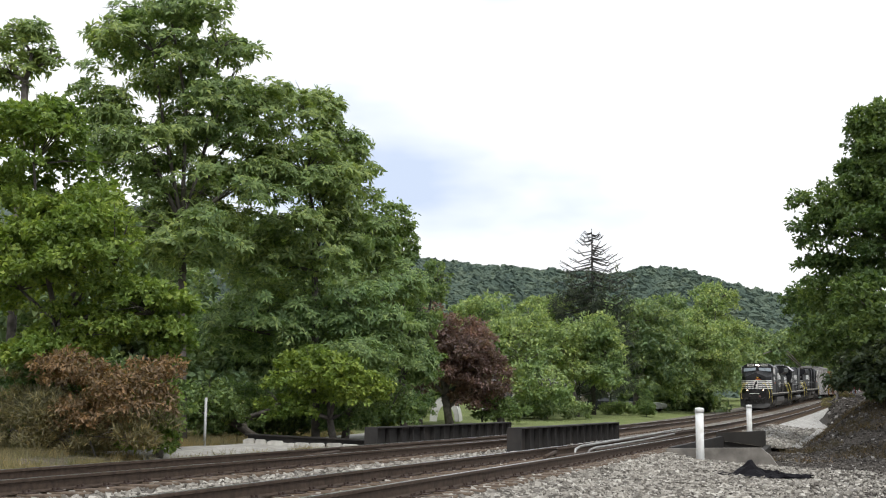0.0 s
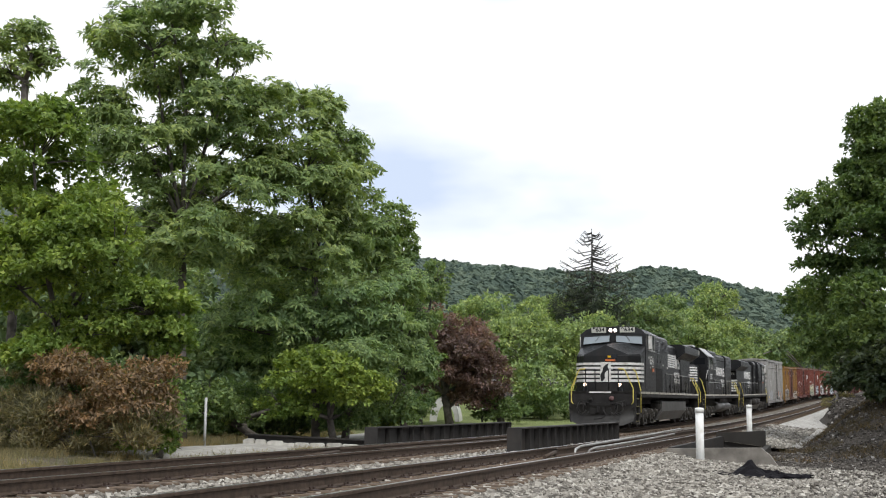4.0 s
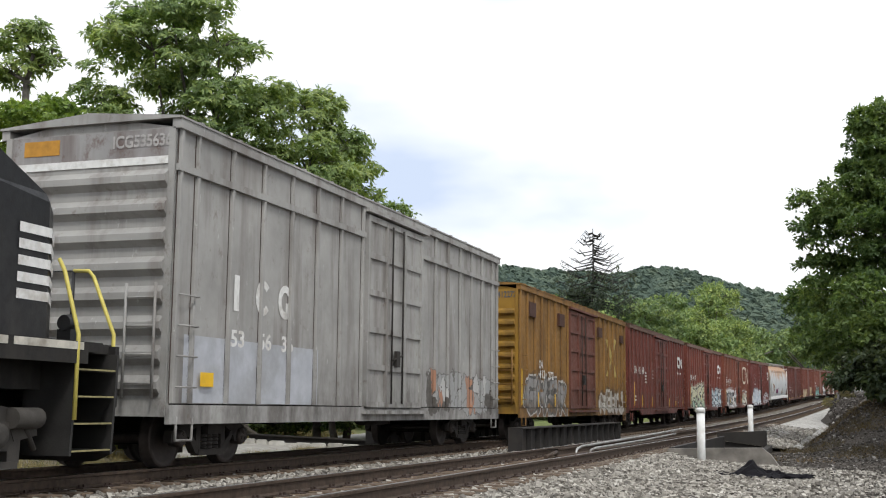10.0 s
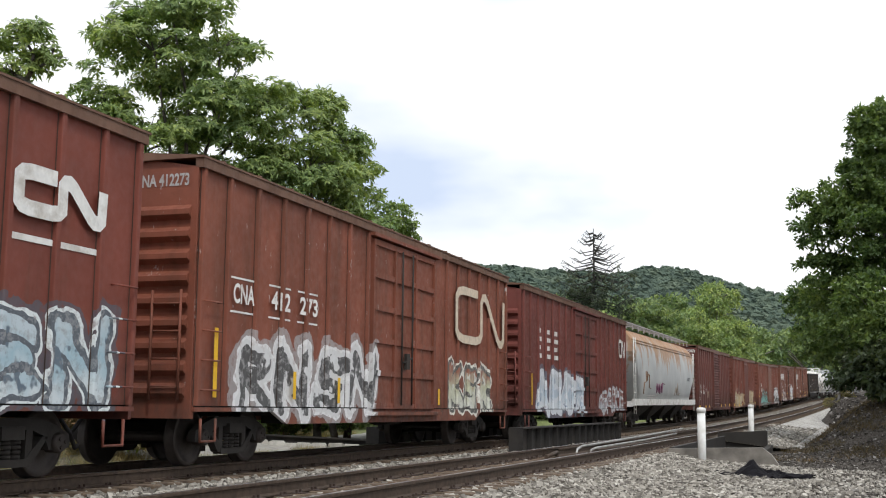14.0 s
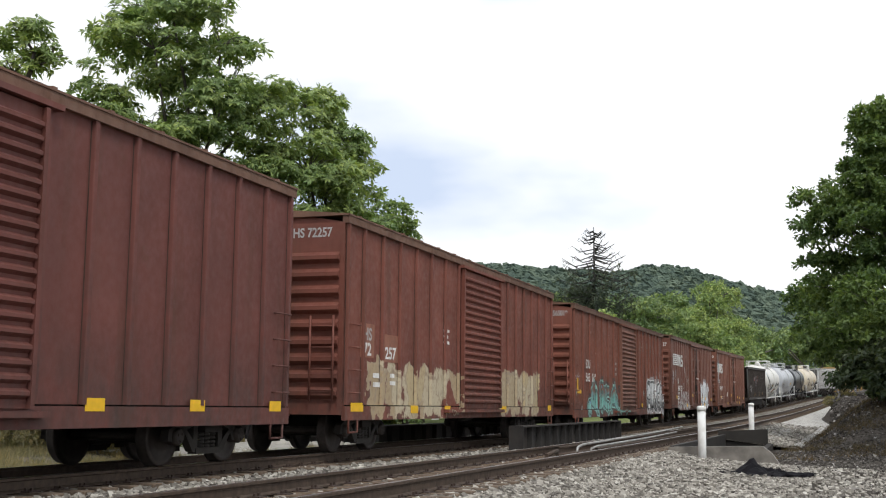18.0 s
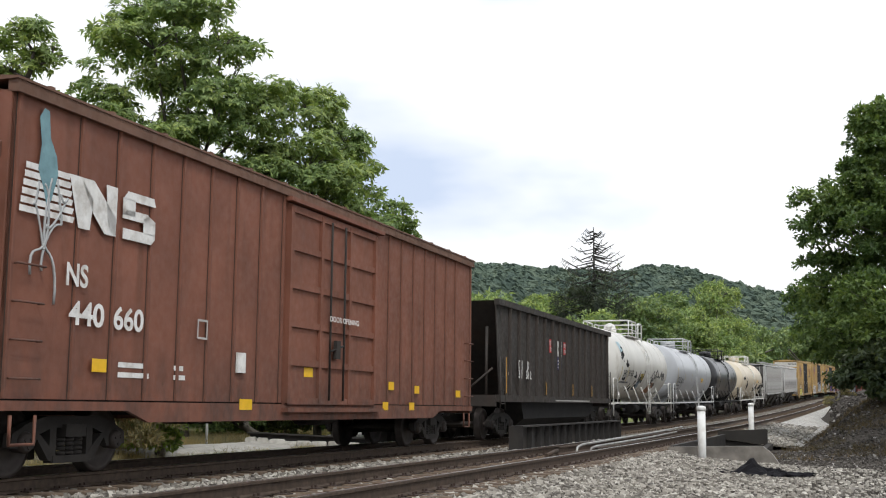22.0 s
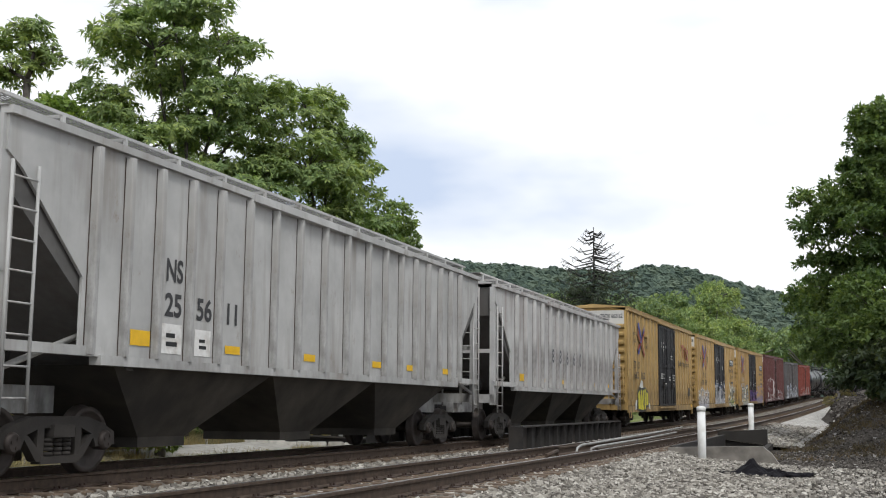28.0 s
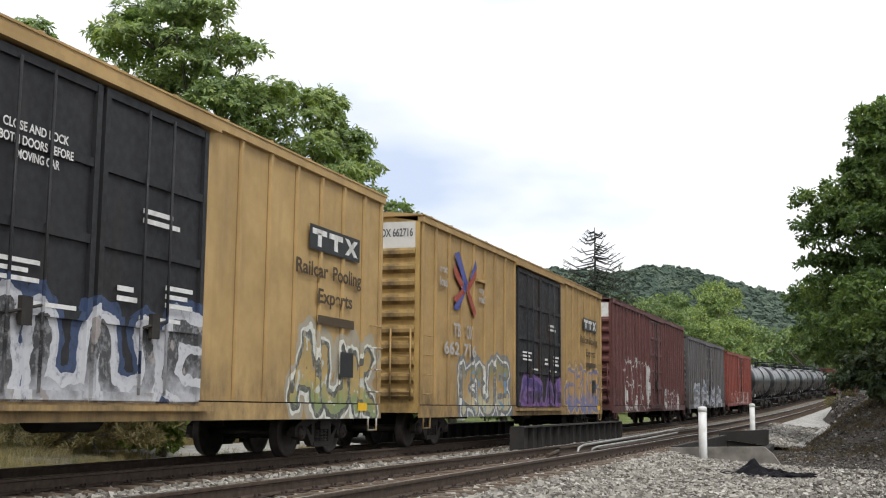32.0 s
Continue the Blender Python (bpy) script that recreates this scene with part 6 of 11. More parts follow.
# ochre boxcar with a red door
brown_red = weathered("red_door_paint", (0.153, 0.058, 0.041), amount=0.5, seed=6)
ochre = weathered("ochre_car_paint", (0.26, 0.135, 0.035), (0.085, 0.04, 0.02), 0.75, seed=2,
                  tags=[(-7.7, -2.4, 0.7, 1.85, [(0.28, 0.27, 0.26), (0.12, 0.08, 0.05), (0.22, 0.12, 0.05), (0.4, 0.39, 0.37), (0.07, 0.05, 0.04)], 0.55, 0.06, (0.05, 0.045, 0.04)), (2.6, 7.6, 0.7, 1.5, [(0.12, 0.08, 0.04), (0.38, 0.36, 0.32), (0.1, 0.07, 0.05)], 0.3, 0.08, (0.45, 0.43, 0.4))])
c5 = boxcar((206.0, 222.3), "faded ochre boxcar with a rusty red door and tags", ochre, 0.64, 4.26, "plug", (-2.1, 1.85), 0.85, 6, 6, door_m=brown_red, end_m=weathered("ochre_end_paint", (0.36, 0.20, 0.03), (0.10, 0.05, 0.02), 0.5, seed=3),
            strips=[(-8.1, 1.0, 1.0), (-6.25, 0.95, 0.42), (-4.2, 0.95, 0.38), (7.95, 0.95, 0.5)])
for body, y, z, w in (("CNA", -6.1, 2.09, 0.55), ("412", -6.1, 1.80, 0.75), ("272", -5.0, 1.78, 0.68)):
    word(body, 0.23, y, z, c5, width=w)
flat("painted_cross", [[(4.2, 3.5), (4.75, 3.5), (5.4, 2.9), (5.1, 2.75)], [(5.6, 2.85), (6.3, 3.55), (5.9, 3.6), (5.35, 3.0)], [(5.1, 2.7), (5.4, 2.85), (4.75, 2.1), (4.2, 2.1)], [(5.4, 2.7), (5.6, 2.8), (6.35, 2.1), (5.9, 2.1)]], c5, plain("faded_yellow_mark", (0.5, 0.38, 0.12), 0.6), 1.43, label="faded yellow cross")
for y, z, w, h in ((-7.25, 3.55, 0.75, 0.42), (-3.55, 3.5, 0.7, 0.4), (2.6, 3.5, 0.6, 0.35), (7.0, 3.5, 0.5, 0.3)):
    bm = bmesh.new()
    box(bm, 1.42, 1.50, y, y + w, z, z + h)
    part("placard_board", bm, plain("dark_board_%d" % int(y * 10), (0.075, 0.035, 0.025), 0.8), c5)
end_number(c5, 8.15, "CNA 412272", 4.02, m_grey_text, 1.0)

# red-brown boxcars of one family
oxide = (0.165, 0.045, 0.032)
cn1 = weathered("oxide_paint_a", oxide, amount=0.28, seed=11, scuff=0.1)
FAM = dict(sill=0.60, eave=4.28, door="plug", door_y=(-1.65, 2.0), first=0.85, fish=0.2, roof_m=ROOF_RUST)
c6 = boxcar((223.2, 239.2), "clean oxide red boxcar with white lettering", cn1, **FAM, strips=[(-7.1, 1.0, 1.0), (-5.2, 0.95, 0.5), (-2.6, 0.95, 0.45), (2.5, 0.95, 0.4), (4.7, 0.95, 0.28), (7.3, 0.95, 0.5)])
for body, y, w in (("CNA", -7.0, 0.62), ("412", -5.96, 0.48), ("848", -5.17, 0.58)):
    word(body, 0.30, y, 2.38, c6, width=w)
ribbon_logo(c6, 5.5, 7.2, 2.95, 3.5, m_white)
flat("small_lettering", bars(5.4, 7.2, 2.62, 2.78, 1) + bars(-4.1, -3.6, 2.0, 2.55, 4) + bars(-6.8, -6.1, 1.2, 1.5, 2) + bars(-2.0, -1.9, 2.2, 2.7, 3) + bars(5.4, 6.0, 1.1, 1.5, 3), c6, m_white, 1.43)
end_number(c6, 8.0, "CNA 412848", 4.02)
gr_a = [(0.60, 0.58, 0.40), (0.50, 0.50, 0.33), (0.66, 0.66, 0.52), (0.20, 0.30, 0.22)]
cn2 = weathered("oxide_paint_b", (0.185, 0.05, 0.033), amount=0.3, seed=12, tags=[(-6.6, -1.3, 0.75, 2.1, [(0.62, 0.60, 0.42), (0.25, 0.38, 0.30), (0.66, 0.66, 0.52), (0.62, 0.60, 0.42)], 0.75, 0.07, (0.03, 0.03, 0.03)),
                                                                              (2.4, 7.6, 0.85, 1.95, [(0.34, 0.48, 0.55), (0.60, 0.66, 0.68), (0.12, 0.16, 0.20), (0.50, 0.58, 0.62)], 0.5, 0.06, (0.05, 0.06, 0.08))])
c7 = boxcar((240.6, 256.8), "oxide red boxcar with cream and blue sprayed tags", cn2, **FAM, strips=[(-7.1, 1.0, 1.0), (-2.55, 1.1, 0.5), (-1.5, 1.0, 0.4)])
for body, y, w in (("CNIS", -7.0, 0.66), ("413", -5.97, 0.5), ("177", -5.2, 0.48)):
    word(body, 0.28, y, 2.4, c7, width=w)
ribbon_logo(c7, 5.55, 7.3, 2.98, 3.52, m_white)
flat("small_lettering", bars(5.5, 7.3, 2.68, 2.82, 1) + bars(-2.1, -1.85, 2.0, 2.5, 3) + bars(-1.2, 1.6, 1.9, 2.1, 1), c7, m_white, 1.43)
end_number(c7, 8.1, "CNIS 413177", 4.02)
cn3 = weathered("oxide_paint_c", (0.215, 0.068, 0.04), amount=0.5, seed=13, scuff=0.1, tags=[(-7.0, -1.4, 0.75, 1.95, [(0.035, 0.033, 0.033), (0.05, 0.05, 0.05), (0.62, 0.62, 0.62), (0.08, 0.07, 0.07)], 0.8, 0.07, (0.60, 0.60, 0.60)),
                                                                                               (3.2, 6.6, 0.75, 1.95, [(0.55, 0.56, 0.40), (0.65, 0.65, 0.58), (0.3, 0.12, 0.08)], 0.6, 0.06, (0.04, 0.04, 0.04))])
c8 = boxcar((258.3, 274.4), "rust-streaked red boxcar with black and white tags", cn3, **FAM, strips=[(-7.6, 1.0, 1.0), (-5.0, 1.0, 0.45), (-3.2, 0.95, 0.45), (2.3, 0.95, 0.35)])
for body, y, w in (("CNA", -7.07, 0.66), ("412", -5.84, 0.68), ("273", -4.8, 0.7)):
    word(body, 0.28, y, 2.42, c8, width=w)
    flat("bar", [rect(y, y + w + 0.1, 2.78, 2.81), rect(y, y + w + 0.1, 2.27, 2.30)], c8, m_white, 1.43)
ribbon_logo(c8, 3.5, 7.7, 2.45, 3.75, m_buff)
end_number(c8, 8.05, "CNA 412273", 4.02, m_faded)
cn4 = weathered("oxide_paint_d", (0.16, 0.045, 0.035), amount=0.35, seed=14, tags=[(-6.5, -0.2, 0.75, 2.0, [(0.36, 0.44, 0.52), (0.6, 0.63, 0.66), (0.2, 0.26, 0.34), (0.48, 0.5, 0.52)], 0.5, 0.05, (0.6, 0.62, 0.66)), (2.6, 7.5, 0.75, 1.6, [(0.16, 0.05, 0.04), (0.4, 0.42, 0.46), (0.16, 0.05, 0.04)], 0.5, 0.05, (0.5, 0.5, 0.5))])
c9 = boxcar((276.1, 292.1), "oxide red boxcar with pale blue sprayed tags", cn4, **FAM, strips=[(-7.2, 1.0, 0.9)])
ribbon_logo(c9, 6.3, 7.6, 2.9, 3.6, m_white)
flat("small_lettering", bars(-6.3, -5.8, 2.4, 3.4, 4) + bars(-5.2, -4.7, 2.4, 3.4, 4) + bars(-4.2, -3.7, 2.4, 3.4, 4), c9, m_white, 1.43)
end_number(c9, 8.0, "CNA 412", 4.02, None, 0.6)

# red boxcars with ribbed sliding doors
LOUV = dict(door="louvre", roof_m=ROOF_RUST)
r1 = weathered("brown_red_paint_a", (0.135, 0.045, 0.035), amount=0.25, seed=21)
c11 = boxcar((314.7, 330.9), "plain brown-red boxcar with a ribbed sliding door", r1, 0.58, 4.32, **LOUV, door_y=(-1.5, 1.55), first=0.95, n_a=6, n_b=6,
             low_strips=[(-7.95, 0.78, 0.5), (-5.2, 0.78, 0.36), (-3.5, 0.78, 0.36), (-0.2, 0.78, 0.3), (2.6, 0.78, 0.4), (5.0, 0.78, 0.4), (7.4, 0.78, 0.4)])
for body, y, z, w in (("BK", -7.33, 1.92, 0.4), ("154", -7.37, 1.62, 0.5), ("TY", -6.05, 1.92, 0.36), ("636", -6.19, 1.62, 0.56)):
    word(body, 0.25, y, z, c11, width=w)
flat("small_lettering", bars(-7.4, -6.9, 1.25, 1.5, 2) + bars(-4.6, -4.3, 1.75, 2.0, 2), c11, m_white, 1.43)
flat("paint_patch", [rect(-3.75, -3.2, 1.4, 1.78)], c11, m_buff, 1.43)
end_number(c11, 8.1, "BKTY 154636", 4.06, None, 1.0)
r2 = weathered("brown_red_paint_b", (0.180, 0.060, 0.041), amount=0.4, seed=22, tags=[(-6.9, -1.3, 0.65, 1.75, [(0.46, 0.37, 0.22), (0.40, 0.31, 0.19), (0.5, 0.43, 0.30), (0.180, 0.060, 0.041)], 0.9, 0.035, (0.36, 0.29, 0.2)), (1.95, 6.3, 0.65, 1.85, [(0.46, 0.37, 0.22), (0.42, 0.34, 0.22), (0.5, 0.43, 0.30)], 0.9, 0.03, (0.34, 0.28, 0.2))])
c12 = boxcar((333.2, 349.2), "brown-red boxcar with tan sprayed patches along the bottom", r2, 0.62, 4.26, **LOUV, door_y=(-1.25, 1.95), first=0.85, n_a=6, n_b=6,
             low_strips=[(-7.75, 0.78, 0.6), (-4.6, 0.74, 0.45), (-2.4, 0.74, 0.4), (2.2, 0.74, 0.5), (7.3, 0.78, 0.4)])
flat("number_patch", [rect(-7.25, -6.55, 1.8, 2.45), rect(-6.05, -5.2, 1.75, 2.3)], c12, plain("patch_brown", (0.26, 0.11, 0.07), 0.6), 1.427)
for body, y, z, w in (("HS", -7.09, 2.14, 0.4), ("72", -7.09, 1.85, 0.38), ("257", -5.99, 1.82, 0.6)):
    word(body, 0.23, y, z, c12, m_faded if body == "HS" else m_white, 1.431, width=w)
flat("small_lettering", bars(-2.4, -2.0, 2.3, 2.7, 3) + bars(-6.6, -6.2, 1.25, 1.6, 2) + bars(-5.7, -5.4, 1.3, 1.6, 2), c12, m_white, 1.43)
end_number(c12, 8.0, "HS 72257", 4.0, m_faded, 0.8)
r3 = weathered("brown_red_paint_c", (0.198, 0.068, 0.044), amount=0.4, seed=23, scuff=0.1, tags=[(-7.5, 0.2, 0.62, 1.75, [(0.16, 0.38, 0.34), (0.25, 0.5, 0.45), (0.08, 0.10, 0.10), (0.2, 0.34, 0.45), (0.62, 0.36, 0.05), (0.198, 0.068, 0.044)], 0.62, 0.05, (0.07, 0.09, 0.09)), (4.9, 9.4, 0.62, 1.9, [(0.66, 0.67, 0.68), (0.03, 0.03, 0.03), (0.66, 0.67, 0.68)], 0.6, 0.09, (0.03, 0.03, 0.03))])
c13 = boxcar((352.2, 371.4), "long red boxcar with teal and white sprayed tags", r3, 0.53, 4.21, **LOUV, door_m=weathered("pale_red_door_paint", (0.225, 0.106, 0.075), amount=0.4, seed=24, scuff=0.1), door_y=(-1.55, 1.7), first=1.45, n_a=6, n_b=7, low_strips=[(3.3, 0.85, 0.4)])
for body, y, z, w in (("SOU", -7.86, 2.24, 0.7), ("565", -7.87, 1.78, 0.66), ("019", -6.86, 1.78, 0.62)):
    word(body, 0.29, y, z, c13, width=w)
flat("letter_patch", [rect(-9.0, -8.85, 1.35, 1.9), rect(-9.0, -8.4, 1.35, 1.48)], c13, m_yellow, 1.43)
flat("small_lettering", bars(-2.3, -2.1, 2.1, 2.7, 3), c13, m_faded, 1.43)
for i in range(8):
    y_ = 3.0 + i * 0.5
    flat("faded_letter", [rect(y_, y_ + 0.035, 3.3, 3.66), rect(y_ + 0.19, y_ + 0.225, 3.3, 3.66), rect(y_ + 0.035, y_ + 0.19, 3.625 - 0.325 * (i % 2), 3.66 - 0.325 * (i % 2))], c13, m_ghost, 1.427)
m_spray_white = plain("thin_white_spray", (0.50, 0.49, 0.48), 0.8, 0, 0.3, 9)
for i, (a_, b_, c_, d_) in enumerate(((7.4, 8.3, 1.9, 2.6), (8.3, 9.3, 2.0, 2.7), (8.4, 9.4, 1.6, 1.95), (-9.3, -8.6, 1.2, 1.6), (-9.3, -8.5, 1.75, 2.1), (-8.4, -7.9, 0.7, 1.0), (4.0, 4.6, 1.3, 1.6))):
    scrawl(c13, a_, b_, c_, d_, m_spray_white, 40 + i, 1.427, 10 + i % 3, 0.026)
end_number(c13, 9.6, "SOU 565019", 3.95, m_faded)

# smooth-sided red boxcars with a barred logo
ns_a = weathered("warm_red_paint_a", (0.180, 0.070, 0.046), amount=0.3, seed=31, scuff=0.08, tags=[(2.6, 6.2, 0.75, 2.05, [(0.55, 0.57, 0.60), (0.30, 0.34, 0.38), (0.6, 0.62, 0.64)], 0.5, 0.08, (0.70, 0.71, 0.72)), (-6.4, -2.0, 0.72, 1.6, [(0.180, 0.070, 0.046), (0.36, 0.34, 0.33), (0.180, 0.070, 0.046), (0.14, 0.05, 0.04)], 0.8, 0.04, (0.45, 0.44, 0.43))])
ns_b = weathered("warm_red_paint_b", (0.203, 0.080, 0.050), amount=0.2, seed=32)
for span, m_, num, lab in (((374.0, 390.9), ns_a, ("440", "237"), "red boxcar with a white barred logo and sprayed tags"), ((393.4, 410.4), ns_b, ("440", "660"), "warm red boxcar with a large white barred logo")):
    half = (span[1] - span[0]) / 2
    c = boxcar(span, lab, m_, 0.635, 4.31, "plug", (-1.7, 2.1), 1.25, 7, 7, post=(0.03, 0.035), fish=0.15, roof_m=ROOF_RUST, low_strips=[(-3.2, 0.8, 0.4), (-1.0, 1.35, 0.35), (2.9, 1.2, 0.3), (4.4, 1.15, 0.3), (7.2, 1.1, 0.35), (-6.9, 1.25, 0.3), (2.6, 0.8, 0.3), (4.1, 0.8, 0.3)])
    stripes_logo(c, -half + (0.14 if "660" in num else 0.55), -half + (1.1 if "660" in num else 2.45), -half + (2.85 if "660" in num else 3.95), 2.98, 3.58, 1.462)
    for body, y, w in ((num[0], -6.34, 0.70), (num[1], -5.44, 0.66)):
        word(body, 0.27, y - (1.05 if "660" in num else 0), 1.66 + (0.14 if "660" in num else 0), c, None, 1.466, width=w)
    flat("small_lettering", bars(-6.3, -5.6, 1.2, 1.45, 2) + bars(0.4, 0.9, 2.95, 3.1, 2) + bars(-5.0, -4.7, 1.2, 1.45, 2), c, m_white, 1.43)
    if "660" not in num:
        for q_, (a_, b_, c_, d_) in enumerate(((-8.0, -7.5, 1.7, 2.9), (-7.3, -6.7, 2.1, 2.9), (-3.4, -2.2, 1.9, 2.5), (-3.3, -2.3, 1.4, 1.7), (-3.9, -3.4, 2.3, 3.0), (-7.9, -7.2, 0.72, 0.95), (-5.6, -4.9, 0.9, 1.25))):
            scrawl(c, a_, b_, c_, d_, m_spray_white, 60 + q_, 1.458, 11 + q_ % 4, 0.024)
    word("NS", 0.26, -6.42 - (1.05 if "660" in num else 0), 2.05 + (0.2 if "660" in num else 0), c, None, 1.466, width=0.42)
    flat("stencil_box", band([(-4.45, 1.8), (-4.45, 2.05), (-4.2, 2.05), (-4.2, 1.8), (-4.45, 1.8)], 0.03), c, m_faded, 1.458)
    word("DOOR OPENING", 0.09, -0.2, 2.34, c, None, 1.57, width=1.3)
    if "660" in num:
        m_squid = plain("teal_spray", (0.17, 0.30, 0.33), 0.7, 0, 0.2, 9)
        blob = [(0.0, 0.62), (0.09, 0.6), (0.13, 0.3), (0.26, 0.1), (0.3, -0.1), (0.2, -0.42), (0.12, -0.5), (0.05, -0.3), (-0.06, -0.1), (-0.02, 0.2), (-0.08, 0.5)]
        flat("sprayed_tag", [[(-8.02 + a_, 3.6 + b_) for a_, b_ in blob]], c, m_squid, 1.466, label="teal sprayed squid shape")
        m_tentacle = plain("pale_spray", (0.42, 0.43, 0.43), 0.7)
        for q_, (dy, ln, cu) in enumerate(((0.0, 1.1, 0.14), (0.12, 1.3, -0.12), (0.22, 0.9, 0.16), (-0.1, 0.7, -0.1), (0.3, 0.5, 0.18))):
            bm = bmesh.new()
            pipe(bm, [(1.464, -7.95 + dy + cu * math.sin(u_ * 5.2) * (0.4 + u_), 3.35 - ln * u_ + 0.1 * math.sin(u_ * 9 + q_)) for u_ in [k_ / 14 for k_ in range(15)]], 0.016, 4)
            part("sprayed_line", bm, m_tentacle, c)
        bm = bmesh.new()
        box(bm, 1.44, 1.475, -3.3, -3.05, 1.35, 1.65)
        part("routing_card", bm, m_white, c)
    end_number(c, half, "NS " + num[0] + num[1], 3.92, None, 0.9)

# yellow boxcars with black double doors
m_bdoor = weathered("black_door_paint", (0.022, 0.022, 0.024), (0.05, 0.035, 0.03), 0.2, seed=40)
m_bdoor_tag = weathered("tagged_black_door", (0.022, 0.022, 0.024), (0.05, 0.035, 0.03), 0.2, seed=41, tags=[(-2.2, 3.4, 0.7, 2.05, [(0.03, 0.03, 0.03), (0.45, 0.45, 0.47), (0.10, 0.16, 0.32), (0.30, 0.26, 0.24), (0.35, 0.10, 0.06), (0.04, 0.04, 0.04)], 0.32, 0.05, (0.55, 0.55, 0.56))])
yel = (0.47, 0.315, 0.13)
Y = [
    ((535.7, 555.1), "662", "162", weathered("yellow_paint_a", yel, (0.37, 0.245, 0.11), 0.1, seed=42), m_bdoor, "yellow boxcar with black double doors and a yellow tag"),
    ((557.5, 577.4), "670", "308", weathered("yellow_paint_b", (0.45, 0.30, 0.125), (0.33, 0.215, 0.10), 0.2, seed=43, tags=[(-9.4, -5.1, 0.72, 1.75, [(0.50, 0.49, 0.50), (0.40, 0.40, 0.46), (0.62, 0.61, 0.60), (0.46, 0.30, 0.12)], 0.7, 0.05, (0.12, 0.12, 0.12)), (5.9, 9.7, 0.68, 2.05, [(0.50, 0.34, 0.12), (0.24, 0.30, 0.12), (0.55, 0.56, 0.50), (0.40, 0.28, 0.10)], 0.4, 0.07, (0.05, 0.05, 0.04))]), m_bdoor_tag, "yellow boxcar with heavily tagged black double doors"),
    ((579.7, 599.1), "662", "716", weathered("yellow_paint_c", (0.40, 0.26, 0.105), (0.29, 0.185, 0.09), 0.25, seed=44, tags=[(-7.0, -2.7, 0.7, 2.05, [(0.44, 0.26, 0.08), (0.5, 0.46, 0.30), (0.14, 0.26, 0.40), (0.55, 0.55, 0.5), (0.22, 0.22, 0.10)], 0.4, 0.06, (0.10, 0.10, 0.10)), (3.9, 9.2, 0.7, 2.2, [(0.44, 0.26, 0.08), (0.16, 0.18, 0.34), (0.44, 0.30, 0.14), (0.44, 0.26, 0.08)], 0.4, 0.08, (0.12, 0.14, 0.28))]), weathered("tagged_black_door_b", (0.022, 0.022, 0.024), amount=0.2, seed=45, tags=[(-1.8, 3.8, 0.7, 1.8, [(0.03, 0.03, 0.03), (0.16, 0.07, 0.22), (0.03, 0.03, 0.03), (0.08, 0.06, 0.2)], 0.4, 0.06, (0.2, 0.12, 0.3))]), "weathered yellow boxcar with black double doors and small tags"),
]
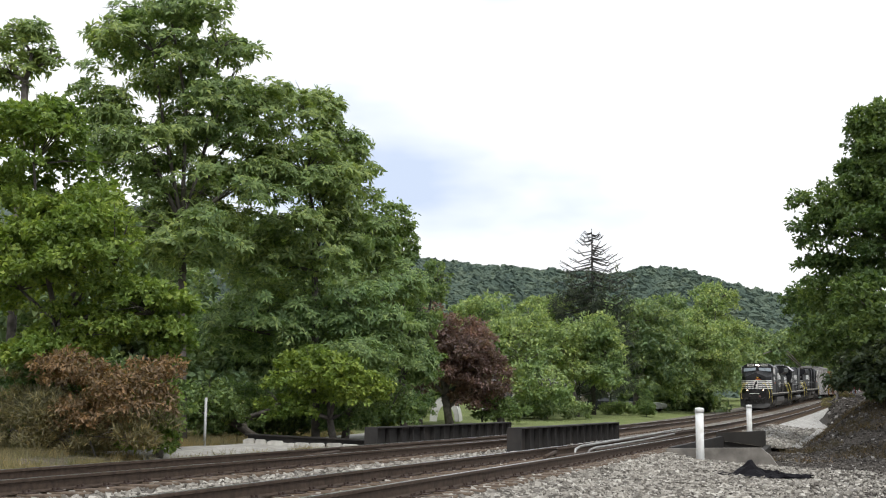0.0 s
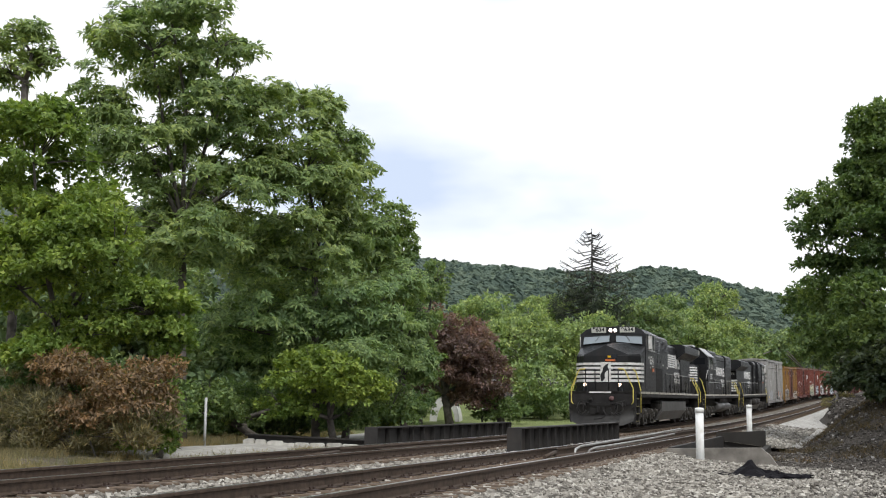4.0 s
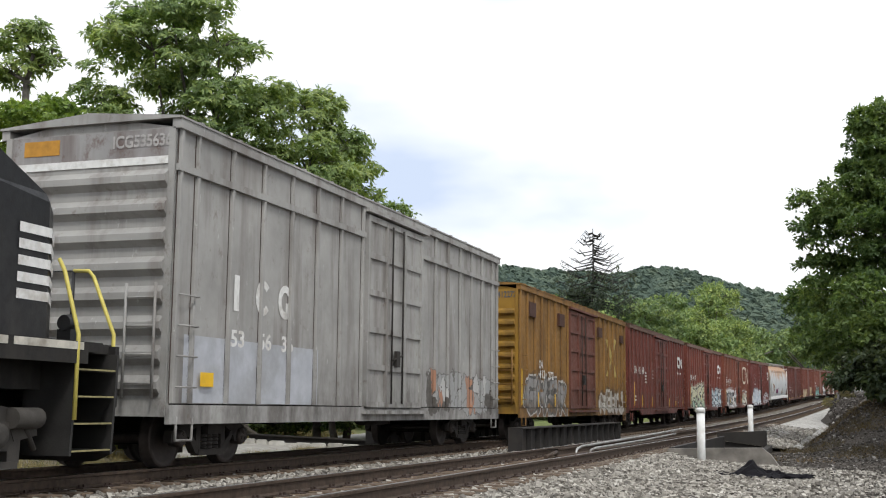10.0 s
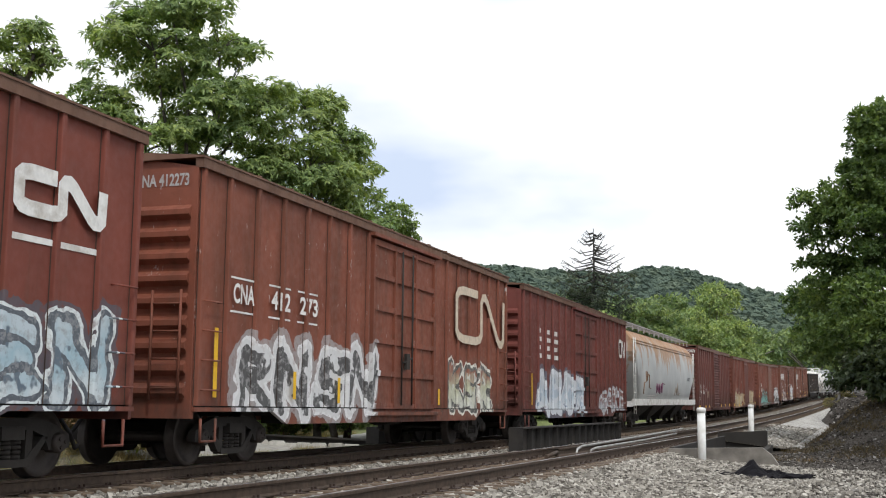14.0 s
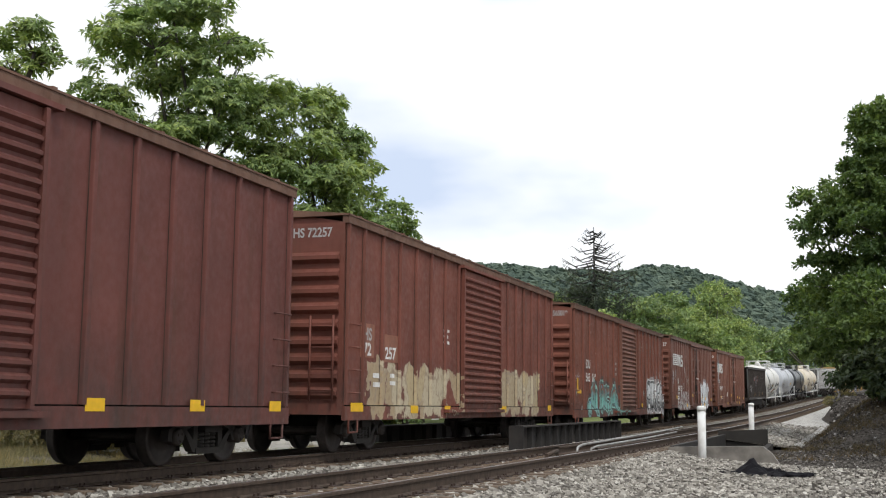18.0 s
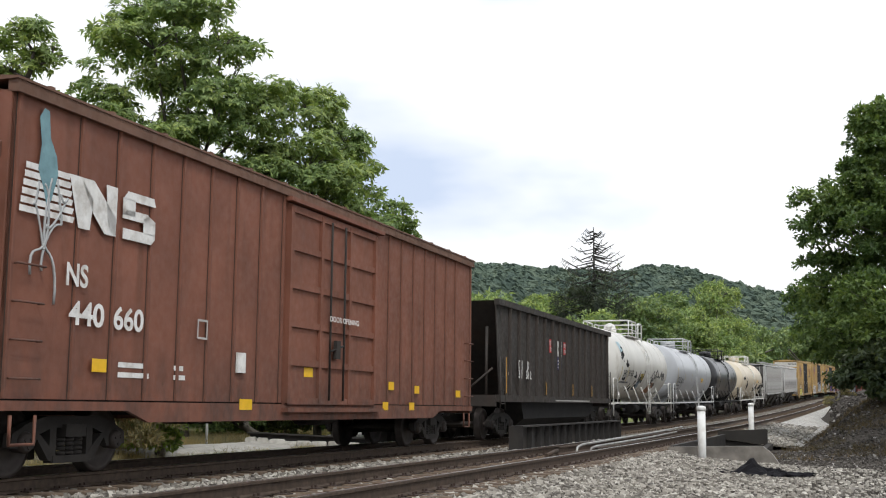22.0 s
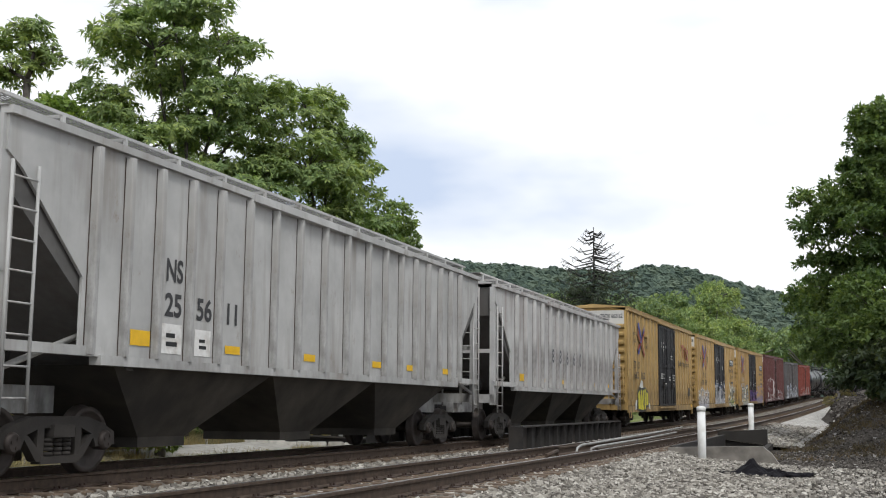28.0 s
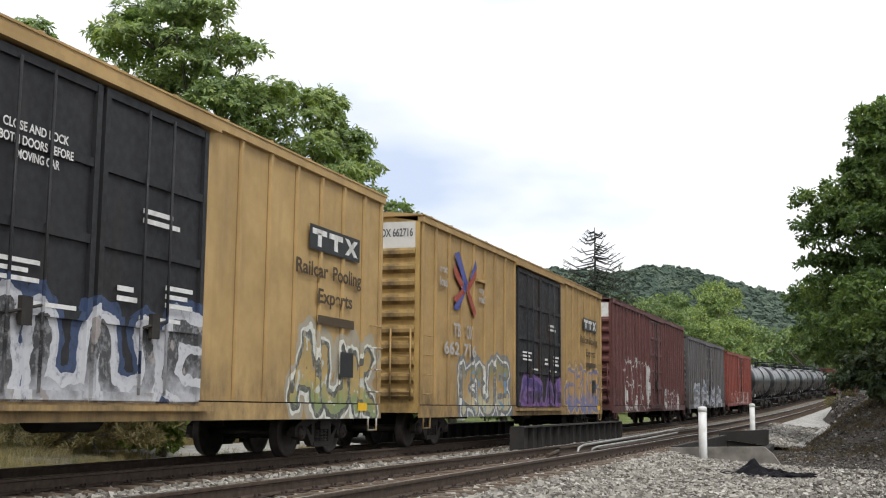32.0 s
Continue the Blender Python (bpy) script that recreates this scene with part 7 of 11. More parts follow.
for i, (span, n1, n2, m_, dm, lab) in enumerate(Y):
    half = (span[1] - span[0]) / 2
    ye = weathered("yellow_end_%d" % i, (0.47, 0.31, 0.11), (0.2, 0.12, 0.06), 0.2, seed=50 + i)
    c = boxcar(span, lab, m_, 0.66, 4.90, "double", (-2.1, 3.0), 0.95, 7, 6, door_m=dm, end_m=ye, end_ribs=10, post=(0.05, 0.055))
    bm = bmesh.new()
    box(bm, -1.40, 1.40, -half - 0.02, -half, 4.30, 4.90)
    part("end_placard", bm, plain("chalky_white_%d" % i, (0.62, 0.60, 0.56), 0.7, 0, 0.12, 3), c, "white painted upper end")
    end_number(c, half + 0.014, "TBOX " + n1 + n2, 4.58, m_grey_text, 0.95, 0.3)
    x0 = -half + 2.15
    for cut, mm in (([[(x0, 4.45), (x0 + 0.35, 4.55), (x0 + 1.05, 3.85), (x0 + 0.85, 3.7)], [(x0 + 0.75, 3.85), (x0 + 1.0, 3.75), (x0 + 0.35, 3.15), (x0 - 0.05, 3.15)], [(x0 + 1.2, 4.0), (x0 + 1.65, 4.5), (x0 + 1.75, 4.3), (x0 + 1.3, 3.9)]], m_blue),
                    ([[(x0, 4.25), (x0 + 0.7, 3.78), (x0 + 0.55, 3.68), (x0 - 0.02, 3.98)], [(x0 + 0.95, 3.75), (x0 + 1.7, 4.28), (x0 + 1.72, 4.1), (x0 + 1.05, 3.6)], [(x0 + 0.65, 3.7), (x0 + 0.8, 3.6), (x0 + 0.1, 3.3), (x0 - 0.04, 3.42)], [(x0 + 0.98, 3.62), (x0 + 1.15, 3.68), (x0 + 1.72, 3.2), (x0 + 1.55, 3.05)]], m_rust_red)):
        flat("painted_cross", cut, c, mm, 1.479 if mm is m_blue else 1.481, label="blue and red crossed stripes")
    txt = m_brown_text if i < 2 else m_faded
    y_ = -half + 1.16
    word("next", 0.17, y_, 3.93, c, txt, width=0.5)
    word("load", 0.2, y_, 3.62, c, txt, width=0.5)
    word("any", 0.15, y_ + 2.95, 3.72, c, txt, width=0.42)
    word("road", 0.2, y_ + 2.95, 3.48, c, txt, width=0.5)
    word("TB", 0.30, y_ + (0.05 if i == 0 else 1.0), 2.53, c, txt, width=0.5)
    word("OX", 0.30, y_ + (0.92 if i == 0 else 1.95), 2.53, c, txt, width=0.5)
    word(n1, 0.28, y_ + (0.05 if i == 0 else 0.3), 2.1, c, txt, 1.484, width=1.1)
    word(n2, 0.28, y_ + 1.75, 2.1, c, txt, 1.484, width=0.95)
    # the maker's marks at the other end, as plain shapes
    if i == 0:
        flat("logo_shape", [rect(5.6, 6.4, 4.0, 4.13), rect(5.92, 6.08, 3.45, 4.0), rect(6.5, 7.2, 3.9, 4.03), rect(6.78, 6.94, 3.38, 3.9)] + [[(7.25, 3.95), (7.5, 3.95), (8.1, 3.3), (7.85, 3.3)], [(7.85, 3.95), (8.1, 3.95), (7.5, 3.3), (7.25, 3.3)]], c, m_rust_red, 1.481)
        for body, ya, wd in (("Railcar", 4.4, 1.15), ("Pooling", 5.75, 1.15), ("Experts", 7.1, 1.15)):
            word(body, 0.24, ya, 3.0, c, m_brown_text, 1.481, width=wd)
        flat("sprayed_tag", [[(-8.0, 0.75), (-7.75, 1.5), (-7.3, 1.75), (-6.6, 1.7), (-6.0, 1.75), (-5.2, 1.55), (-5.0, 1.2), (-4.85, 0.85), (-5.3, 0.9), (-5.8, 0.68), (-7.0, 0.66)]], c, m_black, 1.482)
        flat("sprayed_tag", [[(-7.6, 0.8), (-7.65, 1.45), (-7.25, 1.6), (-7.05, 1.2), (-6.9, 0.78)], [(-6.9, 0.76), (-6.98, 1.6), (-6.7, 1.62), (-6.55, 1.1), (-6.4, 1.62), (-6.15, 1.6), (-6.4, 1.0), (-6.2, 0.74)], [(-6.1, 0.76), (-6.05, 1.65), (-5.8, 1.65), (-5.75, 0.78)], [(-5.65, 0.95), (-5.6, 1.55), (-5.2, 1.45), (-5.1, 1.0), (-5.3, 0.95)]], c, plain("sprayed_yellow", (0.68, 0.60, 0.05), 0.6), 1.485, label="bright yellow sprayed letters")
        flat("sprayed_tag", [[(-7.3, 1.75), (-6.9, 2.05), (-6.5, 2.0), (-6.35, 1.72), (-6.8, 1.68)], [(-8.35, 0.75), (-8.3, 1.1), (-7.9, 1.2), (-8.0, 0.8)], [(-5.0, 0.8), (-4.95, 1.1), (-4.6, 0.95), (-4.6, 0.75)]], c, m_white, 1.486)
    else:
        flat("logo_plate", [rect(6.5, 8.7, 3.55, 3.98)], c, m_black, 1.481, label="black plate with white mark")
        flat("logo_shape", [rect(6.6, 7.2, 3.82, 3.92), rect(6.82, 6.98, 3.62, 3.86), rect(7.3, 7.9, 3.82, 3.92), rect(7.52, 7.68, 3.62, 3.86), [(8.0, 3.92), (8.18, 3.92), (8.6, 3.62), (8.42, 3.62)], [(8.42, 3.92), (8.6, 3.92), (8.18, 3.62), (8.0, 3.62)]], c, m_white, 1.484)
        for body, ya, za, wd in (("Railcar", 6.0, 3.1, 1.3), ("Pooling", 7.5, 3.1, 1.3), ("Experts", 6.9, 2.66, 1.5)):
            word(body, 0.24, ya, za, c, m_brown_text, 1.481, width=wd)
        flat("lettering_bar", [rect(6.9, 8.5, 2.28, 2.44)], c, m_brown_text, 1.481)
    # notices on the doors
    if i < 2:
        word("CLOSE AND LOCK", 0.10, -1.35, 3.86, c, None, 1.513, width=1.15)
        word("BOTH DOORS BEFORE", 0.10, -1.40, 3.70, c, None, 1.513, width=1.3)
        word("MOVING CAR", 0.10, -1.1, 3.54, c, None, 1.513, width=0.75)
    flat("small_lettering", bars(1.4, 2.3, 3.2, 3.45, 2) + bars(-1.6, -0.6, 2.2, 2.5, 3) + bars(0.9, 1.35, 2.15, 2.4, 2) + bars(2.0, 2.7, 2.15, 2.5, 3) + bars(-0.9, 0.1, 1.95, 2.05, 1) + bars(1.4, 2.4, 1.95, 2.05, 1), c, m_white, 1.513)
    flat("placard", [rect(7.9, 8.5, 1.4, 1.85)], c, m_black, 1.481)
    flat("placard", [rect(8.75, 9.2, 0.8, 0.95)], c, m_yellow, 1.481)
    bm = bmesh.new()
    box(bm, 1.42, 1.52, -half + 3.9, -half + 4.6, 3.98, 4.05)
    box(bm, 1.42, 1.5, -half + 4.5, -half + 4.6, 3.98, 4.2)
    part("sign_bracket", bm, m_, c)

# dark cars behind
r4 = weathered("dull_red_paint", (0.135, 0.053, 0.049), amount=0.4, seed=61, tags=[(-7.5, -1.5, 0.75, 2.9, [(0.135, 0.053, 0.049), (0.6, 0.58, 0.56), (0.135, 0.053, 0.049), (0.135, 0.053, 0.049)], 1.1, 0.02, (0.5, 0.48, 0.46)), (3, 7.5, 0.75, 1.7, [(0.135, 0.053, 0.049), (0.55, 0.54, 0.52), (0.135, 0.053, 0.049)], 0.8, 0.03, (0.4, 0.4, 0.4))])
c26 = boxcar((601.3, 620.7), "tall dull red boxcar with white sprayed patches", r4, 0.68, 4.96, "plug", (-1.6, 1.8), 0.8, 10, 10)
bm = bmesh.new()
box(bm, -1.4, 1.4, -9.72, -9.7, 4.4, 4.95)
part("end_placard", bm, m_white, c26, "white painted upper end")
g5 = weathered("dark_grey_car_paint", (0.12, 0.115, 0.115), amount=0.4, seed=62, tags=[(-7, 7, 0.8, 2.2, [(0.12, 0.115, 0.115), (0.34, 0.36, 0.40), (0.12, 0.115, 0.115), (0.16, 0.2, 0.26)], 0.8, 0.04, (0.4, 0.4, 0.42))])
boxcar((622.3, 639.2), "dark grey boxcar with faint sprayed tags", g5, 0.7, 4.6, "plug", (-1.6, 1.9), 0.9, 7, 7)
r6 = weathered("bright_red_paint", (0.234, 0.058, 0.041), amount=0.25, seed=63, tags=[(-6, 6, 0.8, 1.7, [(0.234, 0.058, 0.041), (0.234, 0.058, 0.041), (0.4, 0.38, 0.36)], 0.9, 0.03, (0.4, 0.3, 0.28))])
boxcar((640.9, 657.1), "brighter red boxcar of the rear half", r6, 0.7, 4.4, "plug", (-1.6, 1.9), 0.9, 6, 6)


# ---------------------------------------------------------------- covered hoppers, gondola
m_grating = plain("grey_grating", (0.22, 0.215, 0.21), 0.7, 0.2, 0.3, 14, 60, 0.4)
def running_board(car, half, z, material, out=1.05):
    """Grated walkways along both edges of the roof, on brackets, with their cross boards at the ends."""
    for sx in (1, -1):
        bm = bmesh.new()
        for i in range(9):
            x = sx * (out - 0.5 + 0.06 * i)
            box(bm, x - 0.005, x + 0.005, -half, half, z, z + 0.016)
        for y in rows_of(-half + 0.05, half - 0.05, 90):
            box(bm, min(sx * (out - 0.5), sx * out), max(sx * (out - 0.5), sx * out), y - 0.005, y + 0.005, z + 0.004, z + 0.012)
        board = part("running_board", bm, m_grating, car, "grey grated running board")
        bm = bmesh.new()
        box(bm, sx * out - 0.012, sx * out + 0.012, -half, half, z - 0.015, z + 0.025)
        part("edge_rail", bm, material, board)
        for y in rows_of(-half + 0.25, half - 0.25, 13):
            bm = bmesh.new()
            box(bm, sx * out - 0.02, sx * out + 0.02, y - 0.03, y + 0.03, z - 0.27, z)
            box(bm, min(sx * (out - 0.5), sx * out), max(sx * (out - 0.5), sx * out), y - 0.02, y + 0.02, z - 0.04, z)
            part("board_bracket", bm, material, board)
    for sy in (-1, 1):
        bm = bmesh.new()
        box(bm, -out, out, min(sy * half, sy * (half - 0.5)), max(sy * half, sy * (half - 0.5)), z, z + 0.02)
        part("end_board", bm, m_grating, car)


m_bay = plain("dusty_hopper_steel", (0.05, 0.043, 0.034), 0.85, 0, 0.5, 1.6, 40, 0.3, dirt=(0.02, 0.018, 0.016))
m_black_text = plain("worn_black_lettering", (0.045, 0.045, 0.047), 0.6, 0, 0.25, 8)


def hopper_bottoms(car, half, n, z_top, material, inset=2.0):
    w = (2 * half - 2 * inset) / n
    for i in range(n):
        y0 = -half + inset + i * w
        bm = bmesh.new()
        loft(bm, [[(-1.38, y0, z_top), (1.38, y0, z_top), (1.38, y0 + w, z_top), (-1.38, y0 + w, z_top)],
                  [(-0.75, y0 + w * 0.36, 0.42), (0.75, y0 + w * 0.36, 0.42), (0.75, y0 + w * 0.64, 0.42), (-0.75, y0 + w * 0.64, 0.42)],
                  [(-0.75, y0 + w * 0.36, 0.28), (0.75, y0 + w * 0.36, 0.28), (0.75, y0 + w * 0.64, 0.28), (-0.75, y0 + w * 0.64, 0.28)]])
        part("hopper_bottom", bm, material, car)


def covered_hopper(span, label, m_body, m_end, n_ribs=17, top=4.03, sill=1.46, ribs=()):
    a, b = span
    half, hw = (b - a) / 2, 1.44
    car = thing("covered_hopper", label, "hopper car", "hopper cars of the train")
    for sx in (1, -1):
        bm = bmesh.new()
        prism(bm, [(-half + 0.05, top), (-half + 0.05, top - 0.4), (-half + 0.32, top - 0.56), (-half + 1.5, top - 1.65), (-half + 1.5, sill), (half - 1.5, sill), (half - 1.5, top - 1.65), (half - 0.32, top - 0.56), (half - 0.05, top - 0.4), (half - 0.05, top)], "x", min(sx * (hw - 0.04), sx * hw), max(sx * (hw - 0.04), sx * hw))
        part("side_panel", bm, m_body, car)
        me = post_mesh(top - sill - 0.04, 0.06, 0.10, m_body)
        for y in ribs or rows_of(-half + 1.95, half - 1.95, n_ribs):
            # thin dark strip that draws the rib's shadow line and crease grime
            bm = bmesh.new()
            box(bm, min(sx * (hw - 0.01), sx * (hw + 0.006)), max(sx * (hw - 0.01), sx * (hw + 0.006)), y + 0.05, y + 0.1, sill + 0.03, top - 0.06)
            part("rib_shade_strip", bm, m_under, car, "dark strip for the rib's shadow line and grime")
            part("side_rib", me, None, car, at=Matrix.Translation((sx * hw, y, sill)) @ (pose(0, 0, 0, 0, 0, 180) if sx < 0 else Matrix()))
        bm = bmesh.new()
        box(bm, min(sx * (hw - 0.1), sx * (hw + 0.07)), max(sx * (hw - 0.1), sx * (hw + 0.07)), -half + 1.85, half - 1.85, sill - 0.12, sill)
        for sy in (-1, 1):
            box(bm, min(sx * (hw - 0.1), sx * (hw + 0.03)), max(sx * (hw - 0.1), sx * (hw + 0.03)), min(sy * half, sy * (half - 1.9)), max(sy * half, sy * (half - 1.9)), sill - 0.02, sill + 0.1)
        part("side_sill", bm, m_body, car)
        bm = bmesh.new()
        box(bm, min(sx * (hw - 0.1), sx * (hw + 0.07)), max(sx * (hw - 0.1), sx * (hw + 0.07)), -half + 0.02, half - 0.02, top, top + 0.09)
        box(bm, min(sx * (hw - 0.05), sx * (hw + 0.125)), max(sx * (hw - 0.05), sx * (hw + 0.125)), -3.3, 3.7, top - 0.05, top + 0.055)
        part("top_chord", bm, m_body, car)
    bm = bmesh.new()
    prism(bm, [(-hw - 0.02, top + 0.09), (hw + 0.02, top + 0.09), (0.9, top + 0.2), (-0.9, top + 0.2)], "y", -half, half)
    part("roof", bm, m_body, car)
    for sy in (-1, 1):
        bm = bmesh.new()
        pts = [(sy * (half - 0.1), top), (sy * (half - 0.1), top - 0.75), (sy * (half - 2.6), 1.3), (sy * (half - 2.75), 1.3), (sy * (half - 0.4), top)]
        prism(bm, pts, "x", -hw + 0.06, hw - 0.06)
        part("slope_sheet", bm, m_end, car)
        for sx in (1, -1):
            bm = bmesh.new()
            box(bm, sx * (hw - 0.09) - 0.06, sx * (hw - 0.09) + 0.06, min(sy * half, sy * (half - 0.24)), max(sy * half, sy * (half - 0.24)), 0.95, top)
            rod(bm, (sx * (hw - 0.1), sy * (half - 0.1), 1.2), (sx * (hw - 0.3), sy * (half - 1.9), 1.7), 0.04, 5)
            part("corner_post", bm, m_body, car)
            ladder(car, sx * (hw + 0.04), sy * half - sy * 0.1, sy * half - sy * 0.55, 0.75, top - 0.5 if sx * sy < 0 else 3.0, 8 if sx * sy < 0 else 6, m_body)
        ladder(car, sy * (half + 0.03), -0.25 + 0.75, 0.25 + 0.75, 0.95, top, 9, m_body, "end_ladder", True)
        bm = bmesh.new()
        box(bm, -hw + 0.02, hw - 0.02, min(sy * (half - 0.15), sy * half), max(sy * (half - 0.15), sy * half), 1.0, 1.22)
        box(bm, -0.3, 0.3, min(sy * (half - 2.6), sy * half), max(sy * (half - 2.6), sy * half), 0.75, 1.1)
        box(bm, -hw + 0.02, hw - 0.02, min(sy * (half - 0.12), sy * half), max(sy * (half - 0.12), sy * half), 2.3, 2.4)
        part("end_sill", bm, m_body, car)
        bm = bmesh.new()
        lathe(bm, [(sy * (half - 1.2), 0.22), (sy * (half - 0.5), 0.22)], (0.5, 0, 1.5), "y", 12)
        part("air_reservoir", bm, m_under, car)
        coupler(car, sy * (half - 0.05), sy)
        freight_truck(car, sy * (half - 1.75))
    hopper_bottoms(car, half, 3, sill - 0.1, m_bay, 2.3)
    running_board(car, half + 0.1, top + 0.36, m_body)
    for y, h in ((-6.32, 0.2), (-3.88, 0.12), (-1.2, 0.12), (1.85, 0.12), (3.75, 0.12), (6.0, 0.12)):
        flat("reflector", [rect(y, y + 0.45, sill + 0.16, sill + 0.16 + h)], car, m_yellow, hw + 0.012)
    TRAIN.append((car, (a + b) / 2, half - 1.75, False))
    return car, half


hop_grey = weathered("grey_hopper_paint", (0.45, 0.445, 0.43), (0.24, 0.19, 0.14), 0.3, seed=71)
# slope sheets coloured far darker than the sides, for the dim end recess
hop_end = weathered("slope_recess_shade", (0.105, 0.10, 0.095), (0.10, 0.08, 0.07), 0.4, seed=72)
c21, h21 = covered_hopper((497.2, 514.9), "pale grey ribbed covered hopper with dark lettering", hop_grey, hop_end, ribs=[-7.2, -6.5, -5.77, -4.96, -4.15, -3.28, -2.4, -1.5, -0.5, 0.5, 1.5, 2.4, 3.28, 4.15, 4.96, 5.77, 6.5, 7.2])
word("NS", 0.30, -5.52, 2.53, c21, m_black_text, 1.447, width=0.42)
for body, y, w in (("25", -5.53, 0.42), ("56", -4.71, 0.42), ("11", -3.84, 0.3)):
    word(body, 0.30, y, 2.06, c21, m_black_text, 1.447, width=w)
flat("paint_patch", [rect(-5.58, -5.08, 1.55, 1.95), rect(-4.74, -4.3, 1.55, 1.92)], c21, m_white, 1.447)
flat("small_lettering", bars(-5.48, -5.2, 1.65, 1.88, 2) + bars(-4.62, -4.42, 1.65, 1.83, 2), c21, m_black, 1.451)
hop_white = weathered("chalky_hopper_paint", (0.50, 0.49, 0.475), (0.22, 0.12, 0.075), 0.42, seed=73, scuff=0.1)
c22, h22 = covered_hopper((516.4, 533.8), "chalky white ribbed covered hopper with rust stains", hop_white, hop_end, 14)
for i, ch in enumerate("88660"):
    word(ch, 0.40, -2.9 + i * 0.96, 2.26, c22, m_grey_text, 1.546, width=0.26)
flat("lettering_bar", [pts for i in range(7) for y_ in (-3.75 + i * 0.96,) for pts in (rect(y_, y_ + 0.07, 3.12, 3.58), rect(y_ + 0.22, y_ + 0.29, 3.12, 3.58), rect(y_ + 0.07, y_ + 0.22, 3.50 - 0.19 * (i % 2), 3.57 - 0.19 * (i % 2)))], c22, m_faded, 1.546, label="faded grey lettering")

# the rounded hopper with rust running from its roof
k = Nodes("rust_run_hopper")
sepz = k.n.new("ShaderNodeSeparateXYZ")
k.link(k.co.outputs["Object"], sepz.inputs[0])
runs = k.noise(1.7, 5, 0.62, (1, 1, 0.10))
hgt = k.n.new("ShaderNodeMapRange")
for i_, v_ in enumerate((2.3, 4.3, 0.0, 0.40)):
    hgt.inputs[i_ + 1].default_value = v_
k.link(sepz.outputs[2], hgt.inputs[0])
fac = k.ramp(k.math("ADD", runs, hgt.outputs[0]), (0.66, 0.0), (0.74, 0.75), (0.95, 1.0))
paint_ = k.ramp(k.noise(0.8, 4), (0.3, (0.42, 0.43, 0.43)), (0.7, (0.54, 0.55, 0.54)))
rusty_ = k.ramp(k.noise(4, 5), (0.3, (0.30, 0.13, 0.04)), (0.7, (0.46, 0.27, 0.14)))
m_runs = k.done(k.mix(fac, paint_, rusty_), 0.65, 0, k.noise(30, 3), 0.1)
half = 9.5
c10 = thing("covered_hopper", "smooth pale hopper with orange rust running down its side", "hopper car", "hopper cars of the train")
sec = [(1.36, 1.1), (1.46, 1.6), (1.50, 2.2), (1.49, 2.9), (1.42, 3.5), (1.28, 3.9), (1.05, 4.18), (0.7, 4.34), (0.0, 4.4)]
ring = [(x, z) for x, z in sec] + [(-x, z) for x, z in sec[-2::-1]]
bm = bmesh.new()
rings = []
for y, low in ((-half + 0.1, 3.3), (-half + 0.9, 2.3), (-half + 1.9, 1.1), (half - 1.9, 1.1), (half - 0.9, 2.3), (half - 0.1, 3.3)):
    rings.append([(x, y, max(z, low)) for x, z in ring])
for f in loft(bm, rings):
    f.smooth = len(f.verts) == 4
part("body", bm, m_runs, c10)
for sx in (1, -1):
    bm = bmesh.new()
    box(bm, min(sx * 1.36, sx * 1.5), max(sx * 1.36, sx * 1.5), -half, half, 1.0, 1.28)
    part("side_sill", bm, m_white, c10, "white painted side sill")
    for z in (3.72, 3.84):
        bm = bmesh.new()
        xx = 1.36 if z < 3.8 else 1.31
        rod(bm, (sx * xx, -half + 0.2, z), (sx * xx, half - 0.2, z), 0.028, 5)
        part("seam", bm, m_runs, c10)
for sy in (-1, 1):
    for sx in (1, -1):
        ladder(c10, sx * 1.45, sy * half - sy * 0.05, sy * half - sy * 0.5, 0.65, 3.9, 9, m_white)
    bm = bmesh.new()
    box(bm, -1.4, 1.4, min(sy * (half - 0.12), sy * half), max(sy * (half - 0.12), sy * half), 0.95, 1.18)
    box(bm, -0.3, 0.3, min(sy * (half - 2.6), sy * half), max(sy * (half - 2.6), sy * half), 0.72, 1.05)
    part("end_sill", bm, m_white, c10)
    coupler(c10, sy * (half - 0.05), sy)
    freight_truck(c10, sy * (half - 1.9))
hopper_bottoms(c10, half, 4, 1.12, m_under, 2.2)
running_board(c10, half, 4.56, plain("grey_walkway", (0.42, 0.41, 0.40), 0.6, 0.2), 1.12)
flat("small_lettering", bars(6.3, 7.4, 2.3, 2.5, 3), c10, m_grey_text, 1.512)
flat("small_lettering", bars(-6.5, -3.4, 1.25, 1.5, 3), c10, m_faded, 1.48)
for pts, mm in (([(-7.3, 1.5), (-7.2, 2.0), (-6.7, 2.05), (-6.8, 2.5), (-6.5, 2.5), (-6.5, 2.1), (-6.2, 2.4), (-5.9, 2.35), (-5.95, 1.8), (-5.4, 1.75)], plain("sprayed_brown", (0.28, 0.15, 0.08), 0.7)),
                ([(-3.9, 1.55), (-3.8, 2.0), (-3.4, 1.6), (-3.2, 2.0), (-2.9, 1.55), (-2.6, 2.0), (-2.3, 1.6), (-2.2, 2.05), (-1.6, 2.0)], plain("sprayed_maroon", (0.20, 0.05, 0.12), 0.7)),
                ([(1.8, 1.5), (2.2, 1.9), (2.5, 1.5), (2.7, 2.1), (3.0, 1.5), (3.6, 1.6)], plain("sprayed_tan", (0.36, 0.30, 0.25), 0.7))):
    bm = bmesh.new()
    pipe(bm, [(1.47 + 0.05 * (z - 1.3) if z < 2.2 else 1.515, y, z) for y, z in pts], 0.022, 5)
    part("sprayed_tag", bm, mm, c10)
TRAIN.append((c10, (293.9 + 312.9) / 2, half - 1.9, False))

